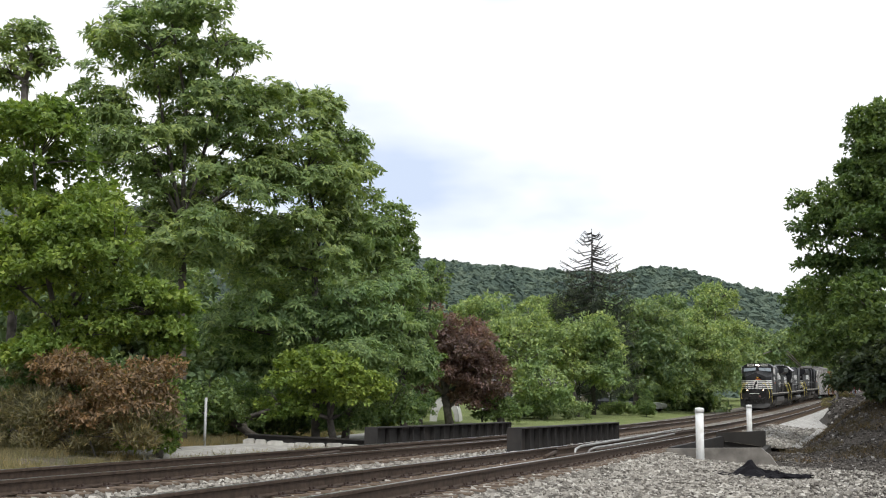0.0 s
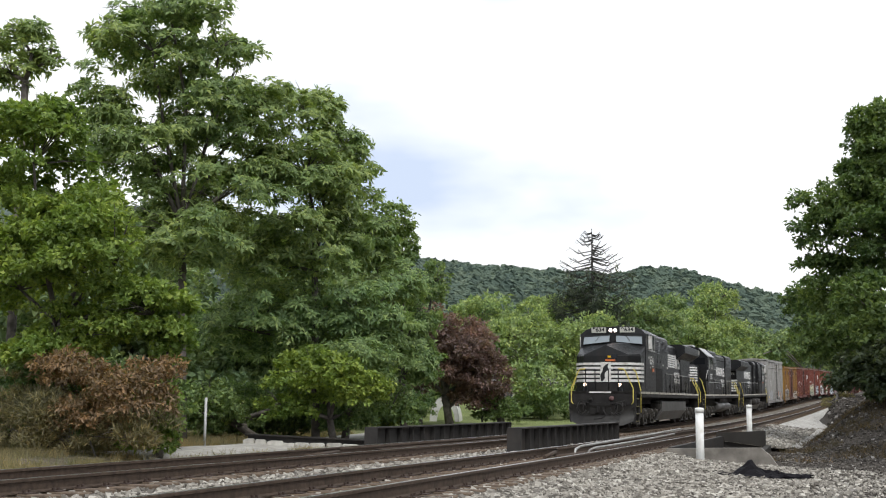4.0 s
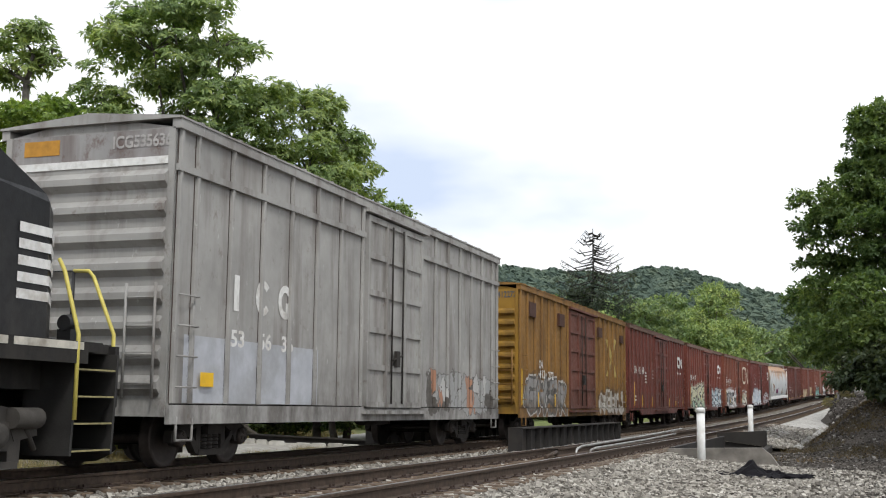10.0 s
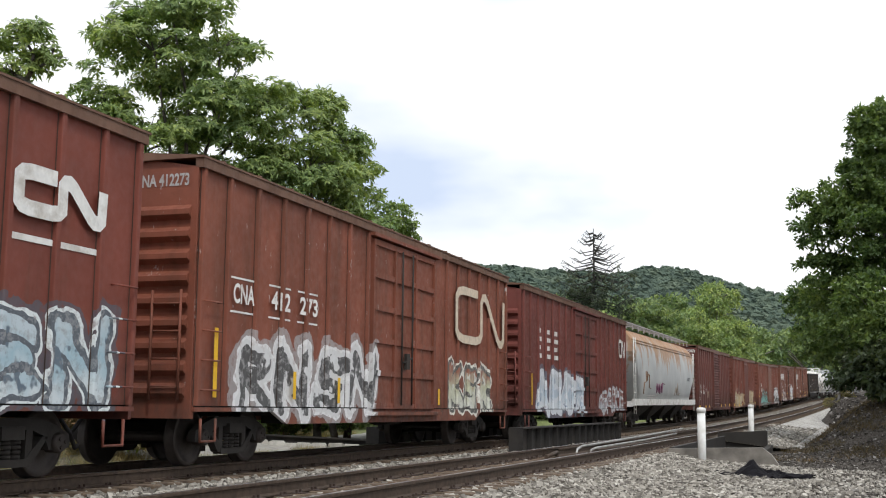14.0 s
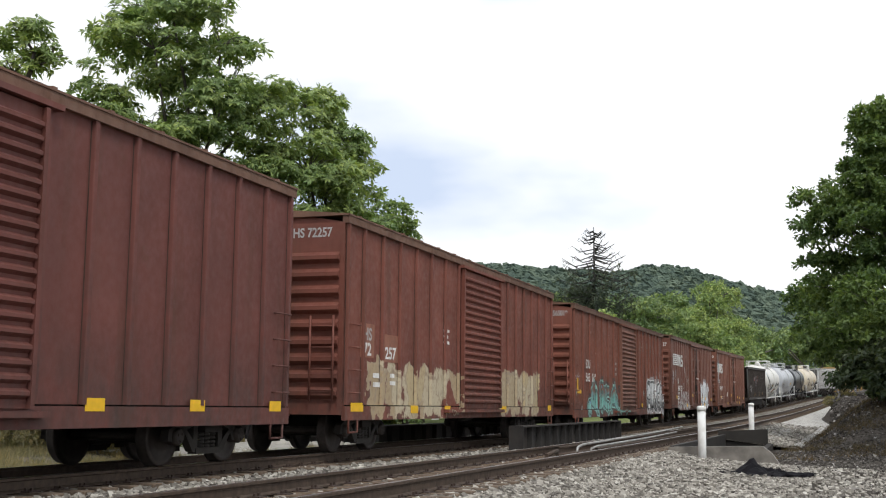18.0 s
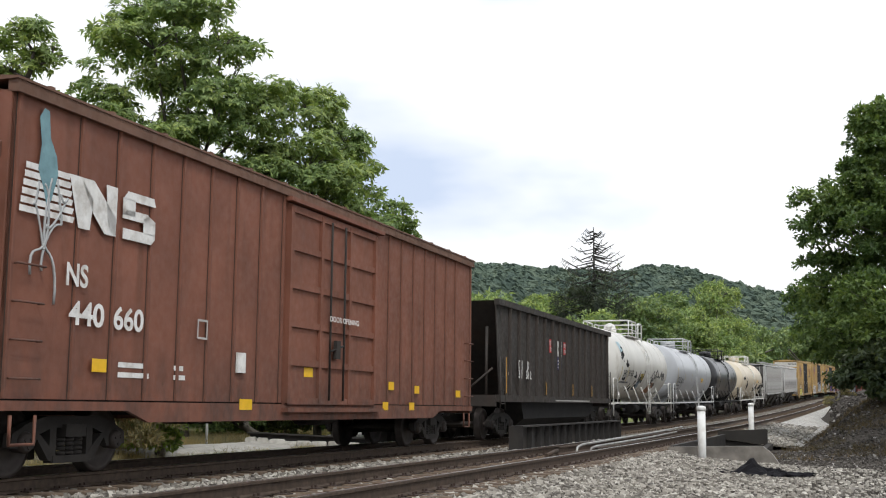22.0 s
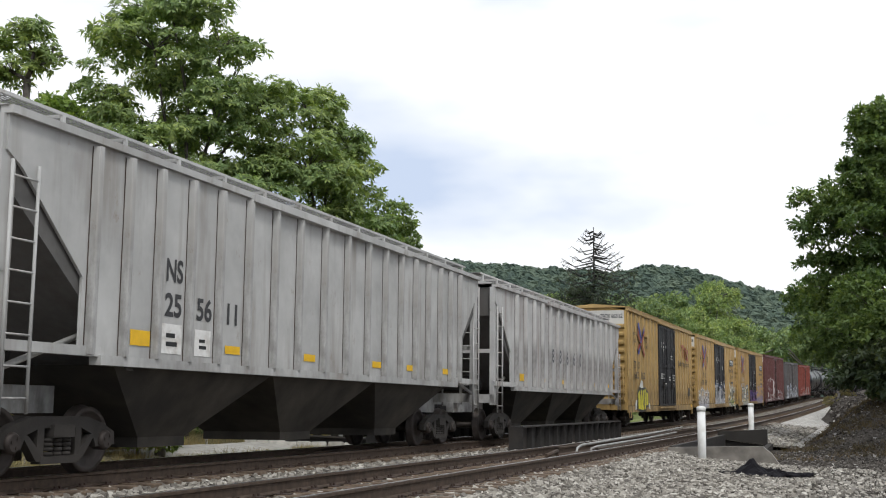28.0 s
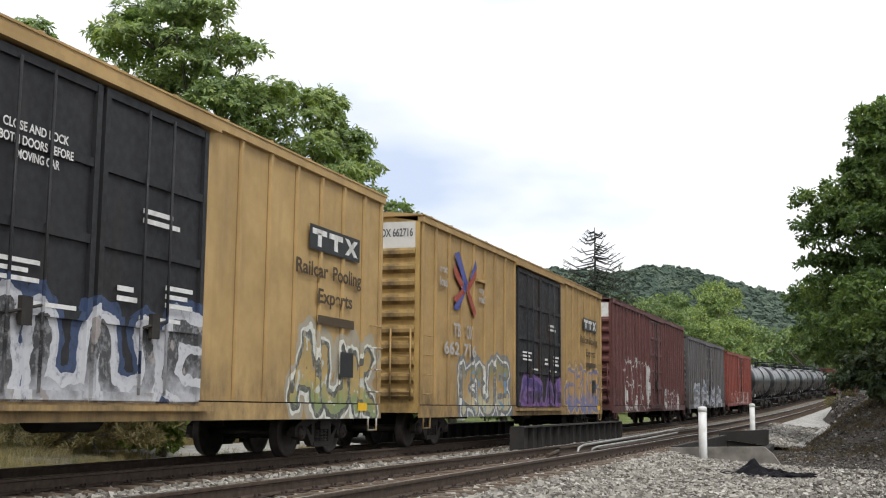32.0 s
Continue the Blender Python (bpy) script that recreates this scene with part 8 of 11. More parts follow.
# black tub gondola
m_gon = weathered("black_gondola_paint", (0.040, 0.035, 0.031), (0.075, 0.05, 0.036), 0.7, seed=81)
half, hw, top = 7.62, 1.42, 3.58
c16 = thing("gondola", "grimy black high-sided gondola with red notices", "gondola car", "")
for sx in (1, -1):
    bm = bmesh.new()
    prism(bm, [(-half, top), (-half + 0.35, 1.1), (half - 0.35, 1.1), (half, top)], "x", min(sx * (hw - 0.03), sx * hw), max(sx * (hw - 0.03), sx * hw))
    part("side_panel", bm, m_gon, c16)
    me = post_mesh(top - 1.12, 0.06, 0.08, m_gon)
    for y in rows_of(-half + 1.25, half - 0.5, 14):
        part("side_post", me, None, c16, at=Matrix.Translation((sx * hw, y, 1.1)) @ (pose(0, 0, 0, 0, 0, 180) if sx < 0 else Matrix()))
    bm = bmesh.new()
    box(bm, min(sx * (hw - 0.05), sx * (hw + 0.1)), max(sx * (hw - 0.05), sx * (hw + 0.1)), -half, half, top - 0.02, top + 0.14)
    part("top_rail", bm, m_gon, c16)
    bm = bmesh.new()
    box(bm, min(sx * (hw - 0.05), sx * (hw + 0.09)), max(sx * (hw - 0.05), sx * (hw + 0.09)), -half + 0.1, half - 0.1, 1.02, 1.2)
    part("side_sill", bm, m_gon, c16)
for sy in (-1, 1):
    bm = bmesh.new()
    prism(bm, [(sy * half, top + 0.1), (sy * (half - 0.08), top + 0.1), (sy * (half - 2.2), 1.2), (sy * (half - 2.1), 1.15)], "x", -hw, hw)
    part("slope_end", bm, m_gon, c16)
    bm = bmesh.new()
    for x in (-1.1, -0.35, 0.35, 1.1):
        rod(bm, (x, sy * (half - 0.15), 1.1), (x, sy * (half - 0.25), 3.0), 0.045, 6)
    rod(bm, (1.3, sy * (half - 0.1), 1.9), (0.2, sy * (half - 0.1), 1.0), 0.03, 5)
    box(bm, -1.4, 1.4, min(sy * (half - 0.14), sy * half), max(sy * (half - 0.14), sy * half), 0.9, 1.2)
    box(bm, -0.3, 0.3, min(sy * (half - 2.4), sy * half), max(sy * (half - 2.4), sy * half), 0.7, 1.05)
    lathe(bm, [(sy * (half - 0.9), 0.2), (sy * (half - 0.35), 0.2)], (0.2, 0, 1.9), "y", 12)
    part("end_frame", bm, m_gon, c16)
    ladder(c16, 1.5, sy * half - sy * 0.15, sy * half - sy * 0.6, 0.8, 2.2, 4, m_gon)
    coupler(c16, sy * (half - 0.05), sy)
    freight_truck(c16, sy * (half - 1.75))
bm = bmesh.new()
loft(bm, [[(-1.38, -half + 2.6, 1.1), (1.38, -half + 2.6, 1.1), (1.38, half - 2.6, 1.1), (-1.38, half - 2.6, 1.1)], [(-1.3, -half + 3.2, 0.55), (1.3, -half + 3.2, 0.55), (1.3, half - 3.2, 0.55), (-1.3, half - 3.2, 0.55)],
          [(-0.9, -half + 3.6, 0.32), (0.9, -half + 3.6, 0.32), (0.9, half - 3.6, 0.32), (-0.9, half - 3.6, 0.32)]])
part("tub", bm, m_under, c16)
for body, y, z, w in (("DJ", -5.59, 1.95, 0.4), ("JX", -4.72, 1.95, 0.38), ("30", -5.6, 1.69, 0.4), ("362", -4.81, 1.68, 0.6)):
    word(body, 0.22, y, z, c16, width=w)
for y in (-1.87, 0.02):
    sg = flat("notice", [rect(y, y + 0.64, 2.55, 2.96)], c16, m_red, 1.43, label="red notice plate")
    word("DO NOT", 0.14, y + 0.04, 2.78, c16, None, 1.433, width=0.55)
    word("TAMP", 0.13, y + 0.08, 2.59, c16, None, 1.433, width=0.48)
flat("notice", [rect(-0.8, -0.24, 2.47, 2.95)], c16, m_white, 1.43, label="white plate with a diamond")
flat("diamond", [[(-0.75, 2.71), (-0.52, 2.52), (-0.29, 2.71), (-0.52, 2.9)]], c16, m_black, 1.433)
flat("notice", [rect(-0.82, -0.25, 2.05, 2.44)], c16, m_navy, 1.43, label="navy plate")
flat("small_lettering", bars(-0.78, -0.3, 2.1, 2.4, 3), c16, m_white, 1.433)
for y in (-6.95, -2.6, 1.0, 4.0):
    flat("reflector", [rect(y, y + 0.1, 1.25, 2.2 if y < -6 else 1.62)], c16, plain("dull_ochre_strip_%d" % int(y * 10 + 90), (0.45, 0.24, 0.03), 0.5), 1.505)
flat("chalk_marks", bars(-1.4, 3.6, 1.06, 1.14, 1), c16, m_faded, 1.514)
flat("warning_triangle", [[(-6.5, 1.75), (-6.1, 1.75), (-6.3, 2.0)]], c16, m_buff, 1.43)
TRAIN.append((c16, (412.6 + 427.85) / 2, half - 1.75, False))


# ---------------------------------------------------------------- tank cars
def tank_car(span, label, m_tank, m_trim, r=1.55, cz=2.72, tags=False, group="tank cars of the train", dome="box", detail=True):
    a, b = span
    half = (b - a) / 2
    car = thing("tank_car", label, "tank car", group)
    e = half - 0.75
    prof = [(-e + 0.8 * (1 - math.cos(u)), max(0.02, r * math.sin(u))) for u in [i / 9 * math.pi / 2 for i in range(10)]]
    prof += [(y, r) for y in (-e / 2, 0, e / 2)] + [(-a_, b_) for a_, b_ in prof[::-1]]
    bm = bmesh.new()
    lathe(bm, prof, (0, 0, cz), "y", 48)
    part("tank", bm, m_tank, car)
    for y in (-e * 0.62, -0.15, e * 0.62):
        bm = bmesh.new()
        lathe(bm, [(y - 0.04, r + 0.003), (y - 0.03, r + 0.012), (y + 0.03, r + 0.012), (y + 0.04, r + 0.003)], (0, 0, cz), "y", 48)
        part("weld_band", bm, m_tank, car)
    for sx in (1, -1):
        bm = bmesh.new()
        box(bm, sx * 1.42 - 0.05, sx * 1.42 + 0.05, -half + 0.1, half - 0.1, 1.0, 1.07)
        part("side_rail", bm, m_trim, car)
        for y in rows_of(-half + 3.6, half - 3.6, 4):
            bm = bmesh.new()
            rod(bm, (sx * 1.42, y + 0.25, 1.05), (sx * 1.22, y - 0.1, 1.72), 0.03, 5)
            part("brace", bm, m_trim, car)
    # dome platform with its railing
    top = cz + r
    bm = bmesh.new()
    for sx in (1, -1):
        box(bm, min(sx * 0.55, sx * 1.0), max(sx * 0.55, sx * 1.0), -1.8, 1.45, top - 0.2, top - 0.16)
    part("walkway", bm, m_trim, car)
    bm = bmesh.new()
    for sx in (1, -1):
        pipe(bm, [(sx * 1.0, -1.8, top - 0.3), (sx * 1.0, -1.8, top + 0.42), (sx * 1.0, -1.7, top + 0.48), (sx * 1.0, -0.05, top + 0.48), (sx * 1.0, 0.05, top + 0.42), (sx * 1.0, 0.05, top - 0.2)], 0.03, 6)
        pipe(bm, [(sx * 1.0, 0.55, top - 0.2), (sx * 1.0, 0.55, top + 0.42), (sx * 1.0, 0.65, top + 0.48), (sx * 1.0, 1.35, top + 0.48), (sx * 1.0, 1.45, top + 0.42), (sx * 1.0, 1.45, top - 0.3)], 0.03, 6)
        rod(bm, (sx * 1.0, -1.8, top + 0.1), (sx * 1.0, 0.05, top + 0.1), 0.022, 5)
        rod(bm, (sx * 1.0, -0.9, top - 0.2), (sx * 1.0, -0.9, top + 0.48), 0.022, 5)
    for y in (-1.8, 1.45):
        rod(bm, (-1.0, y, top + 0.48), (1.0, y, top + 0.48), 0.03, 6)
        rod(bm, (-1.0, y, top + 0.1), (1.0, y, top + 0.1), 0.022, 5)
    part("railing", bm, m_trim, car)
    bm = bmesh.new()
    if dome == "box":
        lathe(bm, [(-0.1, 0.42), (0.34, 0.42), (0.38, 0.40), (0.42, 0.1)], (0, -0.9, top - 0.03), "z", 24)
    else:
        lathe(bm, [(-0.1, 0.3), (0.16, 0.3), (0.18, 0.27), (0.30, 0.25), (0.40, 0.17), (0.46, 0.05)], (0, -0.95, top - 0.03), "z", 24)
    part("manway", bm, m_tank, car)
    bm = bmesh.new()
    lathe(bm, [(-0.1, 0.11), (0.2, 0.11), (0.21, 0.15), (0.28, 0.15), (0.30, 0.05)], (0.1, -1.6, top - 0.02), "z", 12)
    part("safety_valve", bm, m_trim, car)
    # ladder round the tank's flank
    bm = bmesh.new()
    for y in (0.1, 0.55):
        arc = [(r * 1.04 * math.cos(u) if u > 0 else 1.45, y, cz + r * 1.04 * math.sin(u)) for u in [1.1 - 0.22 * i for i in range(6)]]
        pipe(bm, arc + [(1.63 if r > 1.5 else 1.55, y, 1.05), (1.5, y, 0.55)], 0.02, 5)
    for i in range(11):
        z = 0.65 + i * 0.3
        x = max(1.5, r * 1.04 * math.cos(math.asin(max(-1, min(1, (z - cz) / (r * 1.04))))) if z > cz else 1.62 if r > 1.5 else 1.53)
        if z > cz:
            x = r * 1.04 * math.cos(math.asin(min(1, (z - cz) / (r * 1.04))))
        rod(bm, (x, 0.1, z), (x, 0.55, z), 0.016, 5)
    for y in (-0.35, 1.0):
        rod(bm, (1.5, 0.33 + (y - 0.33) * 0.25, 0.55), (1.45, y, 1.03), 0.02, 5)
    part("ladder", bm, m_trim, car)
    for sy in (-1, 1):
        bm = bmesh.new()
        box(bm, -1.4, 1.4, min(sy * (half - 0.6), sy * (half - 0.05)), max(sy * (half - 0.6), sy * (half - 0.05)), 0.98, 1.05)
        part("end_platform", bm, m_trim, car)
        bm = bmesh.new()
        box(bm, -0.32, 0.32, min(sy * (half - 3.2), sy * half), max(sy * (half - 3.2), sy * half), 0.7, 0.975)
        part("centre_sill", bm, m_under, car)
        bm = bmesh.new()
        prism(bm, [(-1.0, cz - r * 0.78), (1.0, cz - r * 0.78), (0.55, 0.95), (-0.55, 0.95)], "y", sy * (half - 2.4), sy * (half - 1.7))
        part("saddle", bm, m_tank, car)
        for sx in (1, -1):
            bm = bmesh.new()
            pipe(bm, [(sx * 1.42, sy * (half - 0.95), 1.05), (sx * 1.42, sy * (half - 0.95), 1.9), (sx * 1.42, sy * (half - 0.85), 2.0), (sx * 1.42, sy * (half - 0.2), 2.0), (sx * 1.42, sy * (half - 0.1), 1.9), (sx * 1.42, sy * (half - 0.1), 0.55)], 0.026, 6)
            part("side_railing", bm, m_trim, car)
        bm = bmesh.new()
        pipe(bm, [(1.3, sy * (half - 0.1), 1.0), (1.3, sy * (half - 0.1), 1.95), (0.5, sy * (half - 0.1), 1.95), (0.5, sy * (half - 0.1), 1.0)], 0.02, 5)
        part("end_railing", bm, m_trim, car)
        bm = bmesh.new()
        xq, yq = 1.46, sy * (half - 1.0)
        prism(bm, [(yq - 0.14, 1.35), (yq, 1.21), (yq + 0.14, 1.35), (yq, 1.49)], "x", xq - 0.01, xq + 0.012)
        part("placard", bm, m_white, car)
        coupler(car, sy * (half - 0.05), sy)
        freight_truck(car, sy * (half - 1.95))
    bm = bmesh.new()
    box(bm, -0.25, 0.25, -half + 2.8, half - 2.8, 0.8, 0.95)
    lathe(bm, [(-0.5, 0.2), (0.9, 0.2)], (0.55, 1.2, 0.78), "y", 12)
    lathe(bm, [(-0.55, 0.25), (0.2, 0.25)], (0, 0, cz - r), "z", 14)
    part("underframe", bm, m_under, car)
    TRAIN.append((car, (a + b) / 2, half - 1.95, False))
    return car


def curved_word(car, body, h, y0, z, width, r, cz, material):
    """Lettering that follows the tank's flank."""
    v, f = letters(body, h)
    s_z, off = h / 0.70, v[:, 0].min()
    s_y = width / (v[:, 0].max() - off)
    out = []
    for a, b, _ in v:
        u = math.asin(max(-1, min(1, (z - cz) / r))) + b * s_z / r
        out.append(((r + 0.006) * math.cos(u), y0 + (a - off) * s_y, cz + (r + 0.006) * math.sin(u)))
    me = bpy.data.meshes.new("m")
    me.from_pydata(out, [], f)
    me.materials.append(material)
    part("lettering", me, None, car)


def curved_patch(car, name, y0, y1, z0, z1, r, cz, material, label=""):
    bm = bmesh.new()
    us = [math.asin(max(-1, min(1, (z - cz) / r))) for z in rows_of(z0, z1, 5)]
    vs = [[bm.verts.new(((r + 0.006) * math.cos(u), y, cz + (r + 0.006) * math.sin(u))) for u in us] for y in (y0, y1)]
    for i in range(5):
        bm.faces.new([vs[0][i], vs[1][i], vs[1][i + 1], vs[0][i + 1]])
    part(name, bm, material, car, label)


def squiggle(car, y0, y1, z0, z1, r, cz, material, seed, n=16, thick=0.022):
    """A sprayed scrawl on the tank's flank."""
    rnd = random.Random(seed)
    bm = bmesh.new()
    pts = []
    for i in range(n):
        y = y0 + (y1 - y0) * (i + rnd.uniform(-0.7, 0.7)) / n
        z = z0 + (z1 - z0) * (rnd.random() if i % 2 else rnd.random() * 0.4)
        u = math.asin(max(-1, min(1, (z - cz) / r)))
        pts.append(((r + 0.0) * math.cos(u), y, cz + (r + 0.0) * math.sin(u)))
    pipe(bm, pts, thick, 5)
    part("sprayed_tag", bm, material, car)


def tank_paint(name, col, grime, amount, rough, seed, rust=(0.16, 0.09, 0.05)):
    k = Nodes(name)
    base = k.ramp(k.noise(0.7, 4, loc=(seed, 0, 0)), (0.3, tuple(c * 0.86 for c in col)), (0.7, col))
    base = k.mix(k.ramp(k.noise(1.6, 5, 0.65, (1, 1, 0.25), loc=(seed, 1, 2)), (0.62 - 0.15 * amount, 0.0), (0.82 - 0.12 * amount, 0.8)), base, grime)
    base = k.mix(k.ramp(k.noise(5, 6, 0.7, (1, 1, 0.3), loc=(0, seed, 2)), (0.66, 0.0), (0.76, 0.7 * amount)), base, rust)
    return k.done(base, rough, 0, k.noise(3, 3), 0.04, 0.02, 0.5)


m_yellow_strip = plain("dull_yellow_strip", (0.42, 0.31, 0.03), 0.5, 0, 0.15, 7)
tk_white = tank_paint("white_tank_paint", (0.70, 0.68, 0.63), (0.30, 0.245, 0.19), 0.5, 0.4, 1, (0.10, 0.06, 0.04))
tk_grey = tank_paint("grey_tank_paint", (0.43, 0.44, 0.46), (0.34, 0.34, 0.35), 0.3, 0.3, 2)
tk_black = tank_paint("black_tank_paint", (0.020, 0.020, 0.022), (0.05, 0.048, 0.047), 0.5, 0.28, 3, (0.06, 0.05, 0.045))
tk_cream = tank_paint("cream_tank_paint", (0.62, 0.54, 0.41), (0.42, 0.32, 0.19), 0.6, 0.42, 4, (0.40, 0.20, 0.07))
R, CZ = 1.48, 2.66
c17 = tank_car((428.6, 443.6), "dirty white tank car with black scrawled tags", tk_white, m_white, R, CZ, dome="round")
curved_word(c17, "SHPX", 0.27, -5.25, 2.12, 0.85, R, CZ, m_black)
curved_word(c17, "201623", 0.25, -4.2, 2.16, 1.15, R, CZ, m_black)
curved_patch(c17, "small_lettering", -5.5, -3.6, 1.85, 1.92, R, CZ, m_grey_text)
for i, (y0, y1, z0, z1) in enumerate(((-5.9, -5.2, 2.65, 3.4), (-4.9, -4.2, 2.5, 2.9), (-2.7, -2.1, 2.1, 2.35), (-1.6, -0.3, 1.9, 2.5), (1.2, 5.6, 2.1, 2.6), (-5.2, -4.6, 1.95, 2.1), (1.6, 3.2, 1.7, 2.3), (-5.9, -5.3, 2.9, 3.4), (-3.0, -1.4, 1.5, 2.0), (2.6, 5.4, 2.2, 2.5))):
    squiggle(c17, y0, y1, z0, z1, R, CZ, m_black, i)
curved_patch(c17, "sprayed_patch", 1.5, 2.9, 1.5, 1.95, R, CZ, plain("rust_orange_spray", (0.33, 0.16, 0.08), 0.7, 0, 0.4, 6))
curved_patch(c17, "sprayed_patch", -1.6, -0.9, 1.6, 2.0, R, CZ, plain("slate_spray", (0.20, 0.25, 0.30), 0.7, 0, 0.4, 6))
curved_patch(c17, "sprayed_patch", -5.95, -5.3, 3.05, 3.5, R, CZ, plain("pale_blue_spray", (0.45, 0.60, 0.66), 0.7, 0, 0.3, 6))
curved_patch(c17, "placard", -1.2, -0.5, 2.05, 2.3, R, CZ, m_yellow_strip)
for y in (-5.75, -4.32):
    curved_patch(c17, "reflector", y, y + 0.1, 1.85, 2.5, R, CZ, m_yellow_strip)
c18 = tank_car((444.3, 461.1), "clean pale grey tank car with yellow strips", tk_grey, plain("grey_trim", (0.55, 0.55, 0.55), 0.5, 0, 0.15), R, CZ)
curved_word(c18, "UTLX", 0.30, -6.58, 2.09, 0.95, R, CZ, m_black)
curved_word(c18, "205393", 0.27, -5.55, 2.07, 1.08, R, CZ, m_black)
curved_patch(c18, "small_lettering", -6.6, -5.6, 1.93, 1.98, R, CZ, m_grey_text)
curved_patch(c18, "small_lettering", -6.7, -5.3, 1.72, 1.8, R, CZ, m_grey_text)
for y, z0_, z1_ in ((-6.8, 1.95, 2.85), (-4.25, 2.25, 2.62), (-1.75, 2.25, 2.6), (1.85, 2.25, 2.5), (3.5, 2.25, 2.5), (6.6, 2.0, 2.6)):
    curved_patch(c18, "reflector", y, y + 0.09, z0_, z1_, R, CZ, m_yellow_strip)
curved_patch(c18, "placard", 2.35, 3.1, 2.2, 2.43, R, CZ, m_yellow, "yellow warning plate")
curved_patch(c18, "small_lettering", 2.5, 2.95, 2.26, 2.30, R + 0.003, CZ, m_grey_text)
curved_patch(c18, "placard", 5.0, 5.4, 1.6, 1.8, R, CZ, m_black)
c19 = tank_car((461.6, 476.2), "glossy black tank car with streaked ends", tk_black, m_black, 1.46, 2.65)
curved_word(c19, "SHPX", 0.22, -3.9, 1.75, 0.75, 1.46, 2.65, m_faded)
curved_patch(c19, "small_lettering", -4.2, -1.9, 1.5, 1.58, 1.46, 2.65, m_faded)
curved_patch(c19, "faded_patch", 1.0, 1.6, 2.4, 3.0, 1.46, 2.65, m_faded)
curved_patch(c19, "faded_patch", -4.6, -4.2, 2.5, 3.1, 1.46, 2.65, m_faded)
for y in (-5.0, -2.2, -0.2, 2.0, 4.0):
    curved_patch(c19, "reflector", y, y + 0.08, 2.2, 2.55, 1.46, 2.65, m_yellow_strip)
c20 = tank_car((477.3, 495.5), "cream tank car with rust streaks and scrawled tags", tk_cream, m_white, R, CZ)
for i, (y0, y1, z0, z1) in enumerate(((0.8, 4.0, 1.7, 2.5), (1.2, 3.6, 1.75, 2.4), (4.4, 7.3, 1.8, 2.5), (-7, -5.5, 2.6, 3.1), (-4.6, -3.8, 1.8, 2.8), (5.0, 7.0, 1.9, 2.3))):
    squiggle(c20, y0, y1, z0, z1, R, CZ, m_black, 20 + i, 18, 0.028)
curved_patch(c20, "placard", 2.9, 3.6, 2.4, 2.65, R, CZ, m_yellow)
for y in (1.0, 4.6):
    curved_patch(c20, "reflector", y, y + 0.1, 2.2, 2.7, R, CZ, m_yellow)
s = 658.9
for i in range(6):
    tank_car((s, s + 16.4), "sooty black tank car in the rear of the train", tk_black, m_black, 1.5, 2.66)
    s += 17.6
for i in range(3):
    boxcar((s + 0.6, s + 16.6), "brown-red boxcar far back in the train", r1, 0.7, 4.5, "louvre", (-1.5, 1.6), 0.9, 5, 5)
    s += 17.6


# ---------------------------------------------------------------- locomotives
m_loco = weathered("black_locomotive_paint", (0.011, 0.011, 0.012), (0.03, 0.025, 0.021), 0.3, 0.40, seed=91, spec=0.28, grime=(0.05, 0.045, 0.039), splash_top=3.3)
m_loco_grime = weathered("grimy_locomotive_paint", (0.026, 0.025, 0.024), (0.05, 0.047, 0.043), 0.4, 0.75, seed=92, spec=0.12, grime=(0.06, 0.054, 0.047), splash_top=2.6)
m_tank_grey = plain("dusty_fuel_tank", (0.12, 0.116, 0.11), 0.42, 0.1, 0.35, 2, 40, 0.2, dirt=(0.06, 0.055, 0.05))
m_pilot = plain("dusty_pilot_steel", (0.034, 0.032, 0.030), 0.6, 0.1, 0.4, 3, 40, 0.2, dirt=(0.03, 0.028, 0.026))
m_yrail = plain("yellow_handrail", (0.62, 0.52, 0.12), 0.45, 0, 0.15, 8)
m_tread = plain("worn_step_yellow", (0.30, 0.26, 0.12), 0.7, 0, 0.4, 20)
m_stripe = plain("grimy_edge_stripe", (0.52, 0.49, 0.42), 0.7, 0, 0.25, 6, dirt=(0.20, 0.17, 0.13))
m_pink = plain("dull_pink_cover", (0.16, 0.09, 0.085), 0.6)
# pale base colour paints the sky's reflection into the windscreens
m_wind = plain("sky_tinted_windscreen", (0.25, 0.29, 0.32), 0.06, 0, 0.1, 2, spec=0.8)
m_silver = plain("silver_roof_paint", (0.42, 0.42, 0.42), 0.45, 0.2, 0.2, 4)
m_board = plain("number_board", (0.50, 0.49, 0.44), 0.5, 0, 0.1)


def glow(name, col, strength):
    k = Nodes(name)
    e = k.n.new("ShaderNodeEmission")
    e.inputs["Color"].default_value, e.inputs["Strength"].default_value = (*col, 1), strength
    k.link(e.outputs[0], k.n["Material Output"].inputs["Surface"])
    return k.m


m_head = glow("headlight", (1.0, 0.78, 0.72), 9.0)
m_ditch = glow("ditch_light", (1.0, 0.74, 0.55), 4.0)
m_lens = plain("unlit_lens", (0.55, 0.55, 0.55), 0.15, 0.3, 0.1)

_lt = {}


